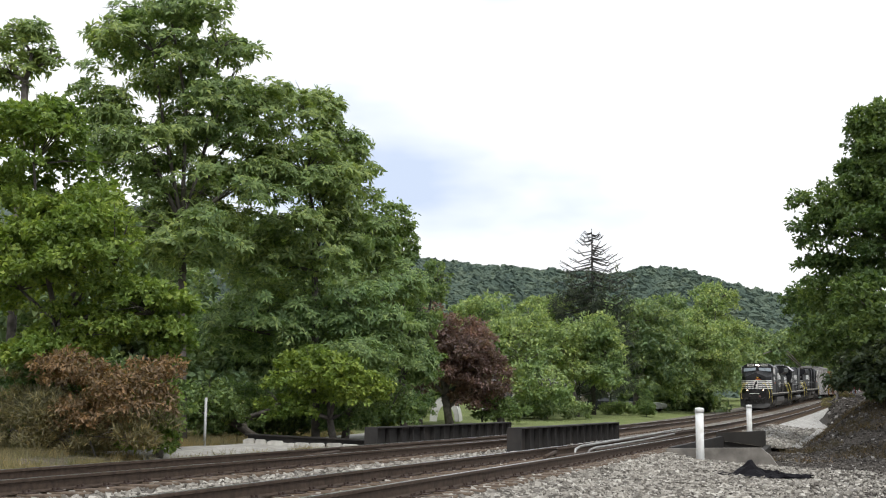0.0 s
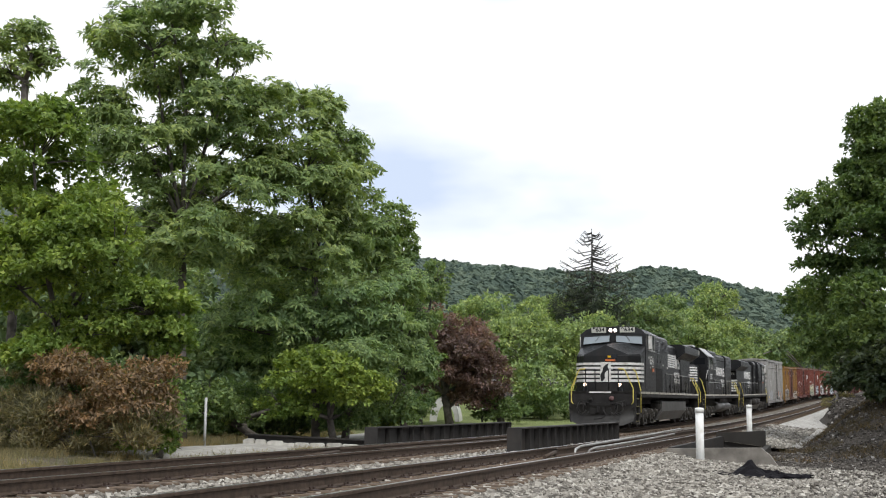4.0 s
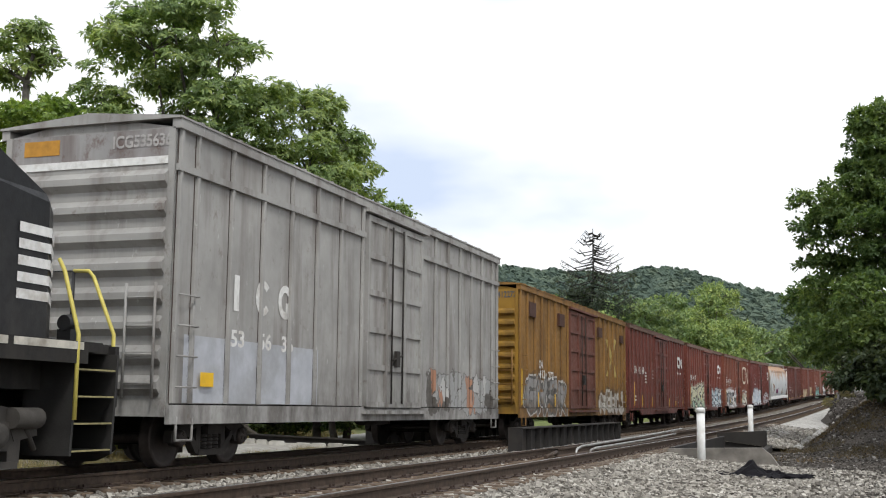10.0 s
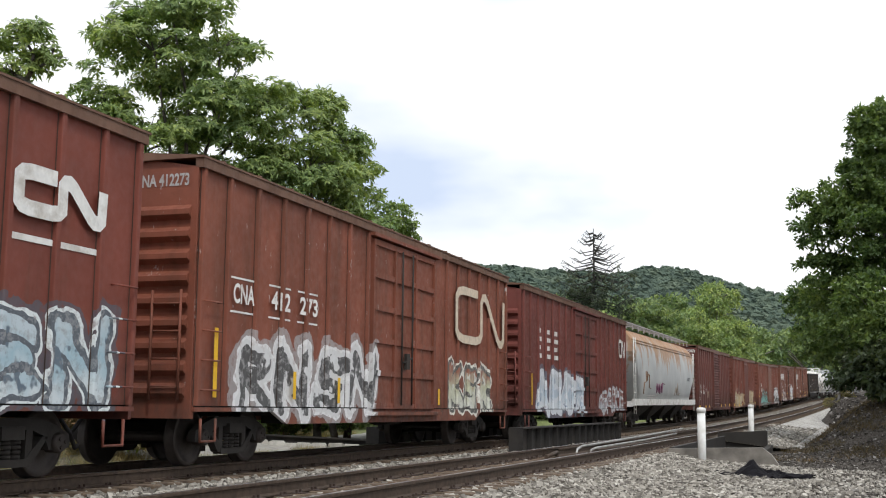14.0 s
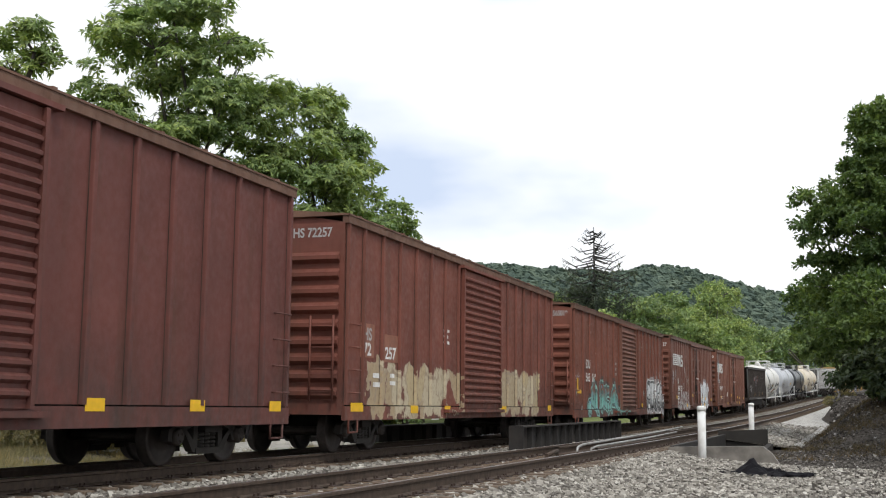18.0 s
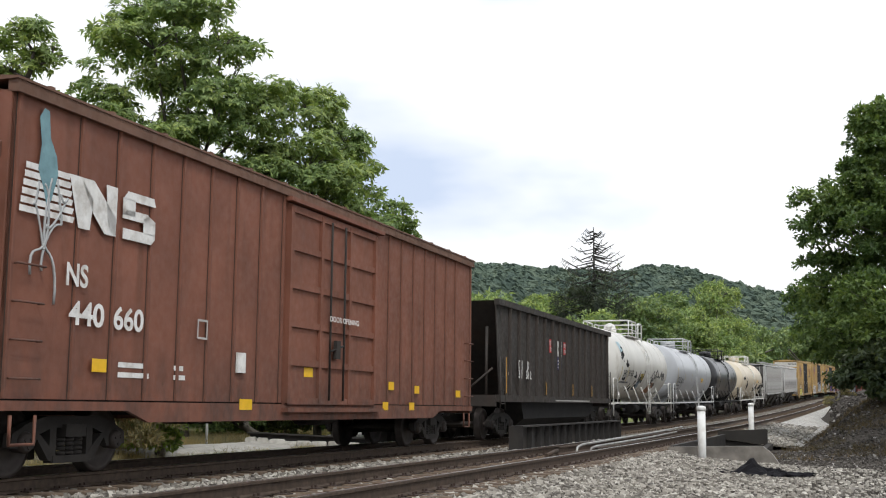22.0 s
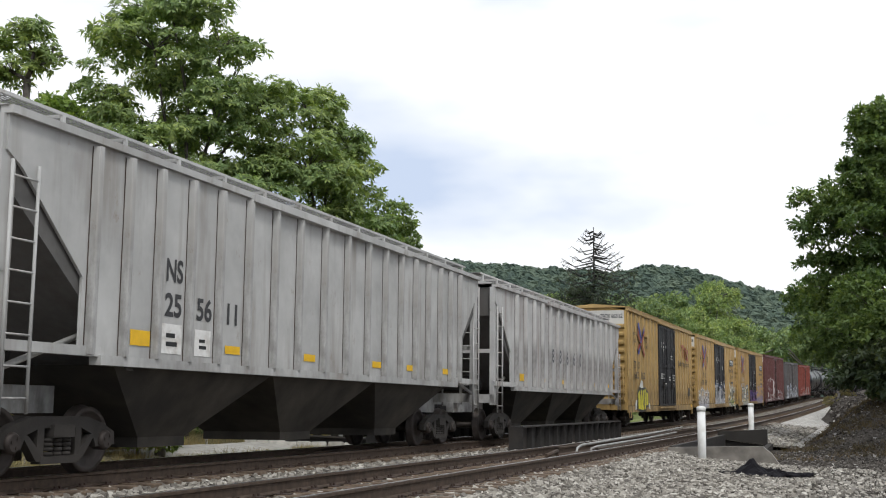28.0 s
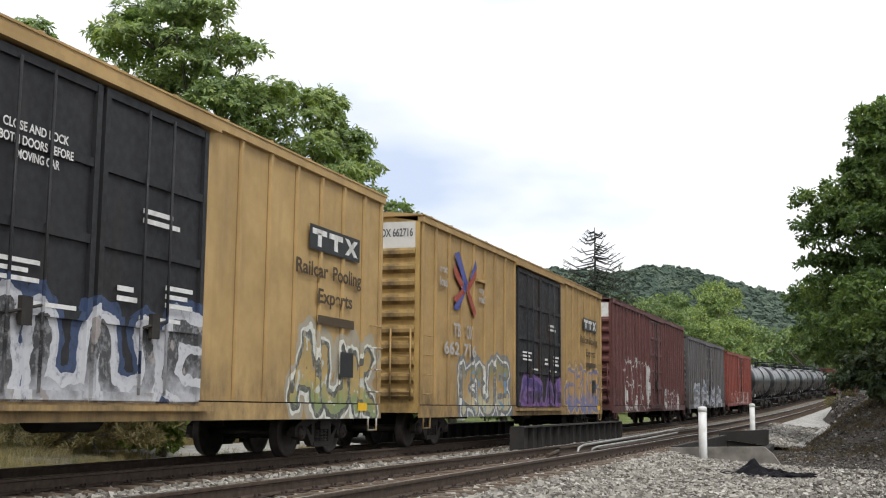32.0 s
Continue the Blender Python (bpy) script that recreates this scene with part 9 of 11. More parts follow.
def loco_truck(loco, y):
    """Three-axle truck with a heavy cast frame and dropped pedestals."""
    if not _lt:
        bm = bmesh.new()
        prism(bm, [(-2.55, 0.78), (-2.6, 0.52), (-2.2, 0.46), (-2.12, 0.62), (-1.55, 0.62), (-1.45, 0.46), (-0.5, 0.5), (-0.38, 0.62), (0.38, 0.62), (0.5, 0.5), (1.45, 0.46), (1.55, 0.62), (2.12, 0.62), (2.2, 0.46), (2.6, 0.52), (2.55, 0.78), (1.9, 0.86), (1.2, 0.80), (0.8, 0.88), (-0.8, 0.88), (-1.2, 0.80), (-1.9, 0.86)], "x", -0.09, 0.09)
        for ya in (-1.85, 0.0, 1.85):
            for d in (-0.36, 0.36):
                prism(bm, [(ya + d - 0.12, 0.62), (ya + d + 0.12, 0.62), (ya + d + 0.1, 0.22), (ya + d - 0.1, 0.22)], "x", -0.08, 0.08)
            box(bm, -0.1, 0.14, ya - 0.19, ya + 0.19, 0.36, 0.68)
            box(bm, -0.06, 0.1, ya - 0.42, ya + 0.42, 0.16, 0.24)
            lathe(bm, [(0.14, 0.15), (0.2, 0.13), (0.22, 0.05)], (0, ya, 0.53), "x", 12)
        _lt["frame"] = mesh_of(bm, m_truck_dust)
        bm = bmesh.new()
        lathe(bm, [(-0.26, 0.12), (0.2, 0.12), (0.26, 0.07)], (0.16, 0, 0.72), "y", 12)
        rod(bm, (0.1, 0, 0.7), (0.05, 0.3, 0.36), 0.035, 6)
        _lt["cyl"] = mesh_of(bm, m_truck_dust)
        bm = bmesh.new()
        box(bm, -0.95, 0.95, -0.35, 0.35, 0.6, 1.0)
        for yc in (-2.4, -0.95, 0.95, 2.4):
            box(bm, -0.95, 0.95, yc - 0.12, yc + 0.12, 0.62, 0.84)
        for ya in (-1.4, 0.45, 2.0):
            lathe(bm, [(-0.6, 0.33), (0.6, 0.33)], (0, ya, 0.56), "x", 14)
        _lt["bolster"] = mesh_of(bm, m_under)
    t = part("truck", _lt["bolster"], None, loco, "grimy three-axle truck", at=(0, y, 0))
    for sx in (1, -1):
        rot = pose(0, 0, 0, 0, 0, 180) if sx < 0 else Matrix()
        part("side_frame", _lt["frame"], None, t, at=Matrix.Translation((sx * 1.12, 0, 0)) @ rot)
        for yc in (-2.3, -0.95, 0.95, 2.3):
            part("brake_cylinder", _lt["cyl"], None, t, at=Matrix.Translation((sx * 1.12, yc, 0)) @ rot)
    for dy in (-1.85, 0.0, 1.85):
        w = part("wheelset", wheelset_mesh(0.53), None, t, at=(0, dy, 0.53))
        WHEELS.append((w, dy, 0.53))


def steps(loco, y, sy, hw=1.5):
    """Corner step well with its treads, and the side plate behind them."""
    for sx in (1, -1):
        bm = bmesh.new()
        box(bm, min(sx * 0.75, sx * 0.82), max(sx * 0.75, sx * 0.82), y - 0.4, y + 0.4, 0.3, 1.5)
        st = part("step_well", bm, m_pilot, loco)
        for d in (-0.42, 0.4):
            bm = bmesh.new()
            prism(bm, [(sx * 0.8, 0.28), (sx * 1.45, 0.28), (sx * 1.5, 1.5), (sx * 0.8, 1.5)], "y", y + d - 0.02, y + d + 0.02)
            part("side_plate", bm, m_pilot, st)
        for i in range(4):
            bm = bmesh.new()
            z = 0.32 + i * 0.32
            box(bm, min(sx * 0.85, sx * (1.44 + 0.01 * i)), max(sx * 0.85, sx * (1.44 + 0.01 * i)), y - 0.38, y + 0.38, z, z + 0.02)
            part("tread", bm, m_pilot, st)
            bm = bmesh.new()
            box(bm, min(sx * 1.44, sx * (1.46 + 0.01 * i)), max(sx * 1.44, sx * (1.46 + 0.01 * i)), y - 0.38, y + 0.38, z + 0.004, z + 0.024)
            part("tread_edge", bm, m_tread, st, "worn yellow step edge")


def underworks(loco, half, pilot_front=True, plow=True):
    """Frame, walkways, pilots, couplers, trucks and edge stripes: what all of them share."""
    bm = bmesh.new()
    box(bm, -1.52, 1.52, -half + 1.0, half - 1.0, 1.50, 1.62)
    box(bm, -1.0, 1.0, -half + 0.9, half - 0.9, 1.05, 1.5)
    for sy in (-1, 1):
        box(bm, -1.35, 1.35, min(sy * (half - 0.55), sy * (half - 1.2)), max(sy * (half - 0.55), sy * (half - 1.2)), 1.50, 1.62)
    part("frame", bm, m_loco_grime, loco)
    for sx in (1, -1):
        bm = bmesh.new()
        box(bm, min(sx * 1.5, sx * 1.53), max(sx * 1.5, sx * 1.53), -half + 1.3, half - 1.3, 1.36, 1.62)
        part("side_skirt", bm, m_loco_grime, loco)
        n = 15
        for i in range(n):
            y0 = -half + 1.4 + i * (2 * half - 2.8) / n
            bm = bmesh.new()
            box(bm, sx * 1.531 - 0.004, sx * 1.531 + 0.004, y0, y0 + (2 * half - 2.8) / n - 0.10, 1.52, 1.61)
            part("edge_stripe", bm, m_stripe, loco)
    for sy in (-1, 1):
        yf = sy * (half - 0.55)
        bm = bmesh.new()
        box(bm, -1.45, 1.45, min(yf, yf - sy * 0.08), max(yf, yf - sy * 0.08), 0.85, 1.6)
        part("end_plate", bm, m_under, loco)
        bm = bmesh.new()
        cols_, rows_ = 12, 6
        grid = []
        for j in range(rows_ + 1):
            row = []
            for i in range(cols_ + 1):
                u, v = i / cols_ * 2 - 1, j / rows_
                z = 1.0 - 0.85 * v + 0.24 * v * max(0, abs(u) - 0.6) ** 1.5 * 3
                y = yf + sy * (0.42 * (1 - u * u) - 0.30 * math.sin(v * math.pi) * 0.6 + 0.16 * v)
                row.append((u * (1.42 - 0.05 * v), y, z))
            grid.append(row)
        vs = [[bm.verts.new(p) for p in row] for row in grid]
        vb = [[bm.verts.new((p[0], p[1] - sy * 0.05, p[2])) for p in row] for row in grid]
        for j in range(rows_):
            for i in range(cols_):
                for q_ in ([vs[j][i], vs[j][i + 1], vs[j + 1][i + 1], vs[j + 1][i]], [vb[j][i], vb[j + 1][i], vb[j + 1][i + 1], vb[j][i + 1]]):
                    bm.faces.new(q_).smooth = True
        part("plow", bm, m_pilot, loco, "dusty curved steel snow plow")
        for x in (-0.87, 0.87):
            bm = bmesh.new()
            box(bm, x - 0.17, x + 0.17, min(yf, yf + sy * 0.25), max(yf, yf + sy * 0.25), 1.0, 1.16)
            part("plow_bracket", bm, m_under, loco)
        bm = bmesh.new()
        box(bm, -0.45, 0.45, min(yf, yf + sy * 0.35), max(yf, yf + sy * 0.35), 0.62, 1.12)
        part("draft_gear_housing", bm, m_under, loco)
        coupler(loco, sy * (half - 0.95), sy)
        runs = [[(x, yf, 1.15), (x, yf + sy * 0.3, 1.1), (x * 1.05, yf + sy * 0.45, 0.85), (x * 0.95, yf + sy * 0.48, 0.66), (x * 0.8, yf + sy * 0.48, 0.6), (x * 0.68, yf + sy * 0.48, 0.72)] for x in (-0.98, -0.72, 0.72, 0.95)]
        runs += [[(x + 0.17 * math.cos(a_), yf + sy * 0.42, 0.88 + 0.2 * math.sin(a_)) for a_ in [2 * math.pi * i / 14 for i in range(14)]] for x in (-0.78, 0.8)]
        runs += [[(0.15, yf + sy * 0.5, 0.8), (0.3, yf + sy * 0.6, 0.6), (0.1, yf + sy * 0.6, 0.45), (-0.25, yf + sy * 0.6, 0.42)], [(-1.0, yf + sy * 0.03, 1.2), (-0.3, yf + sy * 0.1, 1.02), (0.3, yf + sy * 0.1, 1.02), (1.0, yf + sy * 0.03, 1.2)]]
        for run in runs:
            bm = bmesh.new()
            pipe(bm, run, 0.026, 6)
            part("air_hose", bm, m_under, loco)
        for x, r_, z in ((0.42, 0.10, 1.3), (-0.5, 0.08, 1.25)):
            bm = bmesh.new()
            lathe(bm, [(0, r_ * 1.1), (sy * 0.08, r_), (sy * 0.09, 0.02)], (x, yf, z), "y", 14)
            part("cable_receptacle", bm, m_pink if x > 0 else m_under, loco)
        steps(loco, sy * (half - 1.05), sy)
        loco_truck(loco, sy * (half - 4.35))
        for sx in (1, -1):
            bm = bmesh.new()
            pipe(bm, [(sx * 1.28, yf, 1.06), (sx * 1.36, yf, 1.16), (sx * 1.36, yf, 1.75), (sx * 1.02, yf, 2.5), (sx * 0.95, yf, 2.57), (sx * 0.72, yf, 2.58)], 0.026, 6)
            part("corner_handrail", bm, m_yrail, loco, "yellow bent corner handrail")
            bm = bmesh.new()
            pipe(bm, [(sx * 1.52, yf - sy * 0.95, 0.7), (sx * 1.52, yf - sy * 0.95, 1.7), (sx * 1.32, yf - sy * 1.0, 2.45), (sx * 1.2, yf - sy * 0.95, 2.6)], 0.026, 6)
            part("step_handrail", bm, m_yrail, loco, "yellow bent step handrail")
        bm = bmesh.new()
        pipe(bm, [(-0.72, yf, 1.62), (-0.72, yf, 2.58), (-0.3, yf, 2.58), (-0.3, yf, 1.62)], 0.025, 5)
        pipe(bm, [(0.72, yf, 1.62), (0.72, yf, 2.58), (0.3, yf, 2.58), (0.3, yf, 1.62)], 0.025, 5)
        part("end_handrail", bm, m_black, loco)


def side_rails(loco, y0, y1, sx, z=2.55):
    bm = bmesh.new()
    rod(bm, (sx * 1.47, y0, z), (sx * 1.47, y1, z), 0.018, 6)
    part("handrail", bm, m_pipe, loco)
    for y in rows_of(y0, y1, 9):
        bm = bmesh.new()
        rod(bm, (sx * 1.48, y, 1.6), (sx * 1.47, y, z), 0.018, 5)
        part("stanchion", bm, m_black, loco)


def doors_row(loco, sx, x, y0, y1, n, z0, z1):
    w = (y1 - y0) / n
    for i in range(n):
        bm = bmesh.new()
        box(bm, min(sx * x, sx * (x + 0.025)), max(sx * x, sx * (x + 0.025)), y0 + i * w + 0.03, y0 + (i + 1) * w - 0.03, z0, z1)
        d = part("hood_door", bm, m_loco, loco)
        bm = bmesh.new()
        box(bm, min(sx * (x + 0.025), sx * (x + 0.045)), max(sx * (x + 0.025), sx * (x + 0.045)), y0 + (i + 0.82) * w - 0.02, y0 + (i + 0.82) * w + 0.02, (z0 + z1) / 2 - 0.07, (z0 + z1) / 2 + 0.07)
        part("latch", bm, m_bogie, d)


def grille(loco, sx, x, y0, y1, z0, z1, n=9, name="grille"):
    bm = bmesh.new()
    box(bm, min(sx * x, sx * (x + 0.015)), max(sx * x, sx * (x + 0.015)), y0, y1, z0, z1)
    g = part(name, bm, m_black, loco)
    for i in range(n):
        z = z0 + (z1 - z0) * (i + 0.5) / n
        bm = bmesh.new()
        prism(bm, [(sx * (x + 0.015), z - 0.02), (sx * (x + 0.05), z - 0.035), (sx * (x + 0.05), z - 0.025), (sx * (x + 0.015), z + 0.02)], "y", y0 + 0.02, y1 - 0.02)
        part("slat", bm, m_loco, g)


def light_pair(loco, y, z, sy, lit, r=0.095, dx=0.13):
    bm = bmesh.new()
    for x in (-dx, dx):
        lathe(bm, [(sy * 0.0, r), (sy * 0.03, r * 0.95), (sy * 0.035, 0.01)], (x, y, z), "y", 16)
    part("headlight", bm, m_head if lit else m_lens, loco, "pair of glowing headlights" if lit else "pair of unlit headlights")
    bm = bmesh.new()
    for x in (-dx, dx):
        lathe(bm, [(sy * -0.02, r * 1.3), (sy * 0.025, r * 1.25), (sy * 0.03, r * 1.02)], (x, y, z), "y", 16)
    part("headlight_ring", bm, m_black, loco)


def number_board(loco, text, x, y, z, sy, w=0.62, turn=0.0, h=0.22, dark=True):
    bm = bmesh.new()
    box(bm, -w / 2 - 0.03, w / 2 + 0.03, -0.02, 0.03, -0.03, h + 0.03)
    rot = pose(0, 0, 0, 0, 0, (180 if sy > 0 else 0) + turn)
    b = part("number_board", bm, m_black if dark else m_board, loco, "number board", at=Matrix.Translation((x, y, z)) @ rot)
    v, f = letters(text, 0.17)
    me = bpy.data.meshes.new("m")
    sc_ = w * 0.9 / (v[:, 0].max() - v[:, 0].min())
    me.from_pydata([((p[0] - v[:, 0].min()) * sc_ - w * 0.45, -0.024, p[1] * 0.17 / 0.7 + 0.025) for p in v], [], f)
    me.materials.append(m_white if dark else m_black)
    part("number", me, None, b)


def nose_bands(loco, rings, n, low=2.03, step=0.185, tall=0.11):
    """White bands wrapped round a nose: rings of (x, y) from side to side; the lowest at low."""
    for i in range(n):
        z = low + i * step
        bm = bmesh.new()
        out = rings
        for (x0, y0), (x1, y1) in zip(out, out[1:]):
            d = Vector((y1 - y0, -(x1 - x0))).normalized() * 0.006
            q = [(x0 + d.x, y0 + d.y, z), (x1 + d.x, y1 + d.y, z), (x1 + d.x, y1 + d.y, z + tall), (x0 + d.x, y0 + d.y, z + tall)]
            bm.faces.new([bm.verts.new(p) for p in q])
        part("nose_band", bm, m_white, loco, "white band round the nose")


def word_bars(y0, y1, z0, z1, n):
    """Plain upright strokes in the size of a line of heavy lettering."""
    w, k_ = (y1 - y0) / n, (z1 - z0) * 0.22
    out = []
    for i in range(n):
        a = y0 + i * w
        out += [rect(a, a + 0.26 * w, z0, z1), rect(a + 0.5 * w, a + 0.76 * w, z0, z1)]
        out.append(rect(a + 0.26 * w, a + 0.5 * w, z1 - k_, z1) if i % 2 else rect(a + 0.26 * w, a + 0.5 * w, z0, z0 + k_))
    return out


def locomotive_wide(span, num, label, turned, lit):
    """Long six-axle locomotive with a wide-nosed cab and flared radiators."""
    half = (span[1] - span[0]) / 2
    loco = thing("locomotive", label, "locomotive", "locomotives of the train")
    near = -1 if turned else 1
    underworks(loco, half)
    f0 = -half + 1.35                         # front of the nose
    # nose
    bm = bmesh.new()
    plan = [(-1.5, f0 + 1.9), (-1.46, f0 + 0.67), (-1.0, f0), (0.0, f0), (1.0, f0), (1.46, f0 + 0.67), (1.5, f0 + 1.9)]
    back = [(1.0, f0 + 1.9), (0.0, f0 + 1.9), (-1.0, f0 + 1.9)]
    lower = [(x, y, 1.62) for x, y in plan + back]
    upper = [(x * 0.99, y + 0.04, z) for (x, y), z in zip(plan + back, (3.3, 3.18, 3.18, 3.18, 3.18, 3.18, 3.3, 3.3, 3.3, 3.3))]
    crest = [(-1.48, f0 + 1.9, 3.72), (-1.40, f0 + 0.72, 3.28), (-0.98, f0 + 0.10, 3.24), (0.0, f0 + 0.12, 3.66), (0.98, f0 + 0.10, 3.24), (1.40, f0 + 0.72, 3.28), (1.48, f0 + 1.9, 3.72), (0.9, f0 + 1.9, 3.82), (0, f0 + 1.9, 3.88), (-0.9, f0 + 1.9, 3.82)]
    loft(bm, [lower, upper, crest], caps=False)
    vt = [bm.verts.new(p) for p in crest]
    for q_ in ((0, 1, 2, 9), (2, 3, 8, 9), (3, 4, 7, 8), (4, 5, 6, 7)):
        bm.faces.new([vt[i_] for i_ in q_])
    bmesh.ops.recalc_face_normals(bm, faces=bm.faces[:])
    part("nose", bm, m_loco, loco)
    nose_bands(loco, [(-1.475, f0 + 1.25), (-1.46, f0 + 0.67), (-1.0, f0 + 0.01), (1.0, f0 + 0.01), (1.46, f0 + 0.67), (1.475, f0 + 1.25)], 5)
    bm = bmesh.new()
    for pts, y in (([(-0.26, 2.03), (0.25, 2.03), (0.25, 2.90), (-0.20, 2.90)], f0 - 0.012),):
        bm.faces.new([bm.verts.new((x, y, z)) for x, z in pts][::1])
    part("nose_panel", bm, m_white, loco, "white panel on the nose")
    bm = bmesh.new()
    bm.faces.new([bm.verts.new((x, f0 - 0.018, z)) for x, z in [(-0.20, 2.06), (-0.24, 2.3), (-0.14, 2.5), (-0.10, 2.66), (0.0, 2.78), (0.14, 2.84), (0.10, 2.7), (0.16, 2.55), (0.04, 2.5), (-0.04, 2.38), (-0.02, 2.2), (-0.12, 2.06)]])
    part("nose_emblem", bm, m_black, loco)
    bm = bmesh.new()
    box(bm, 0.0, 0.44, f0 - 0.03, f0 + 0.05, 2.94, 3.02)
    part("nose_plate", bm, m_orange, loco, "small orange plate")
    bm = bmesh.new()
    box(bm, 0.28, 0.52, f0 + 0.01, f0 + 0.12, 3.02, 3.24)
    part("nose_door_window", bm, m_glass, loco)
    bm = bmesh.new()
    box(bm, 0.1, 0.24, f0 + 0.0, f0 + 0.1, 3.1, 3.18)
    part("nose_latch", bm, m_yellow, loco)
    for x, g in ((-0.76, m_ditch if lit else m_lens), (0.76, m_ditch if lit else m_lens)):
        bm = bmesh.new()
        lathe(bm, [(0.0, 0.075), (-0.03, 0.068), (-0.035, 0.01)], (x, -half + 0.62, 1.9), "y", 16)
        part("ditch_light", bm, g, loco, "glowing ditch light" if lit else "unlit ditch light")
        bm = bmesh.new()
        lathe(bm, [(0.14, 0.10), (0.0, 0.115), (-0.01, 0.08)], (x, -half + 0.62, 1.9), "y", 16)
        box(bm, x - 0.1, x + 0.1, -half + 0.6, -half + 0.75, 1.6, 1.82)
        part("light_housing", bm, m_black, loco)
    bm = bmesh.new()
    box(bm, -0.55, 0.4, -half + 0.52, -half + 0.6, 1.54, 1.6)
    part("front_stripe", bm, m_white, loco)
    # cab
    c0, c1, hw = f0 + 1.6, f0 + 4.35, 1.5
    cs = f0 + 1.75
    bm = bmesh.new()
    sec = [(-hw, 1.62), (hw, 1.62), (hw, 4.22), (hw - 0.22, 4.44), (hw - 0.62, 4.58), (-hw + 0.62, 4.58), (-hw + 0.22, 4.44), (-hw, 4.22)]
    fr = lambda z: c0 + (0.0 if z < 3.6 else (z - 3.6) * 0.28)
    loft(bm, [[(x, fr(z), z) for x, z in sec], [(x, c1, z) for x, z in sec]])
    part("cab", bm, m_loco, loco)
    for sx in (1, -1):
        bm = bmesh.new()
        pts = [(sx * 0.14, 3.86), (sx * 1.36, 3.74), (sx * 1.34, 4.12), (sx * 0.14, 4.18)]
        f = bm.faces.new([bm.verts.new((x, fr(z) - 0.012, z)) for x, z in (pts if sx > 0 else pts[::-1])])
        part("windscreen", bm, m_wind, loco, "windscreen coloured pale like mirrored sky")
        bm = bmesh.new()
        pipe(bm, [(x, fr(z) - 0.015, z) for x, z in pts + pts[:1]], 0.022, 5)
        pipe(bm, [(sx * 0.55, fr(4.22) - 0.03, 4.22), (sx * 0.8, fr(3.9) - 0.03, 3.9)], 0.012, 5)
        part("windscreen_frame", bm, m_black, loco)
        bm = bmesh.new()
        box(bm, min(sx * hw, sx * (hw + 0.012)), max(sx * hw, sx * (hw + 0.012)), cs + 0.78, cs + 2.12, 3.54, 4.2)
        part("side_window", bm, m_glass, loco)
        for y in (cs + 0.76, cs + 1.45, cs + 2.14):
            bm = bmesh.new()
            box(bm, min(sx * hw, sx * (hw + 0.05)), max(sx * hw, sx * (hw + 0.05)), y - 0.045, y + 0.045, 3.5, 4.23)
            part("window_post", bm, m_pipe, loco)
        bm = bmesh.new()
        box(bm, min(sx * hw, sx * (hw + 0.08)), max(sx * hw, sx * (hw + 0.08)), cs + 0.65, cs + 2.05, 3.46, 3.52)
        part("armrest", bm, m_pipe, loco)
        bm = bmesh.new()
        prism(bm, [(sx * hw, 4.28), (sx * (hw + 0.2), 4.2), (sx * (hw + 0.2), 4.22), (sx * hw, 4.31)], "y", cs + 0.55, cs + 2.2)
        part("sunshade", bm, m_silver, loco, "pale sunshade over the cab window")
        bm = bmesh.new()
        box(bm, min(sx * (hw + 0.02), sx * (hw + 0.17)), max(sx * (hw + 0.02), sx * (hw + 0.17)), cs + 0.58, cs + 0.64, 3.56, 4.16)
        part("mirror", bm, m_white, loco)
        number_board(loco, num, sx * 0.66, fr(4.4) - 0.05, 4.33, -1, 0.62, sx * 4, 0.18, False)
    light_pair(loco, fr(4.4) - 0.06, 4.40, -1, lit, 0.075, 0.11)
    word(num, 0.36, (cs + 0.60) if near > 0 else (cs + 2.05), 2.89, loco, m_white, hw + 0.006, near, 1.36)
    flat("small_lettering", [rect(cs + 0.95, cs + 1.15, 2.70, 2.77), rect(cs + 1.5, cs + 1.95, 2.76, 2.82)], loco, m_white, hw + 0.006, near)
    bm = bmesh.new()
    box(bm, near * (hw + 0.01) - 0.008, near * (hw + 0.01) + 0.008, cs + 1.6, cs + 2.1, 2.55, 2.7)
    part("builder_plate", bm, m_orange, loco, "small orange plate")
    # hood behind the cab
    e0 = -1.9 if turned else 0.55
    for y0, y1, w_, zt_, nm in ((c1, c1 + 2.2, 1.40, 4.36, "equipment_hood"), (c1 + 2.2, e0, 1.16, 4.44, "blower_hood"), (e0, half - 5.3, 1.0, 4.2, "engine_hood"), (half - 5.3, half - 1.5, 1.05, 4.05, "radiator_hood")):
        bm = bmesh.new()
        prism(bm, [(-w_, 1.62), (w_, 1.62), (w_, zt_ - 0.14), (w_ - 0.14, zt_), (-w_ + 0.14, zt_), (-w_, zt_ - 0.14)], "y", y0, y1)
        part(nm, bm, m_loco, loco)
    bm = bmesh.new()
    box(bm, -1.5, 1.5, c1, -3.4, 1.62, 2.75)
    part("battery_box", bm, m_loco_grime, loco)
    # radiators that overhang on both sides
    bm = bmesh.new()
    prism(bm, [(-1.02, 3.5), (1.02, 3.5), (1.5, 3.84), (1.5, 4.22), (1.3, 4.3), (-1.3, 4.3), (-1.5, 4.22), (-1.5, 3.84)], "y", half - 6.65, half - 0.75)
    part("radiator_wing", bm, m_loco, loco, "overhanging black radiator housing")
    bm = bmesh.new()
    prism(bm, [(-0.45, 4.15), (0.45, 4.15), (0.4, 4.5), (-0.4, 4.5)], "y", 2.4, 3.7)
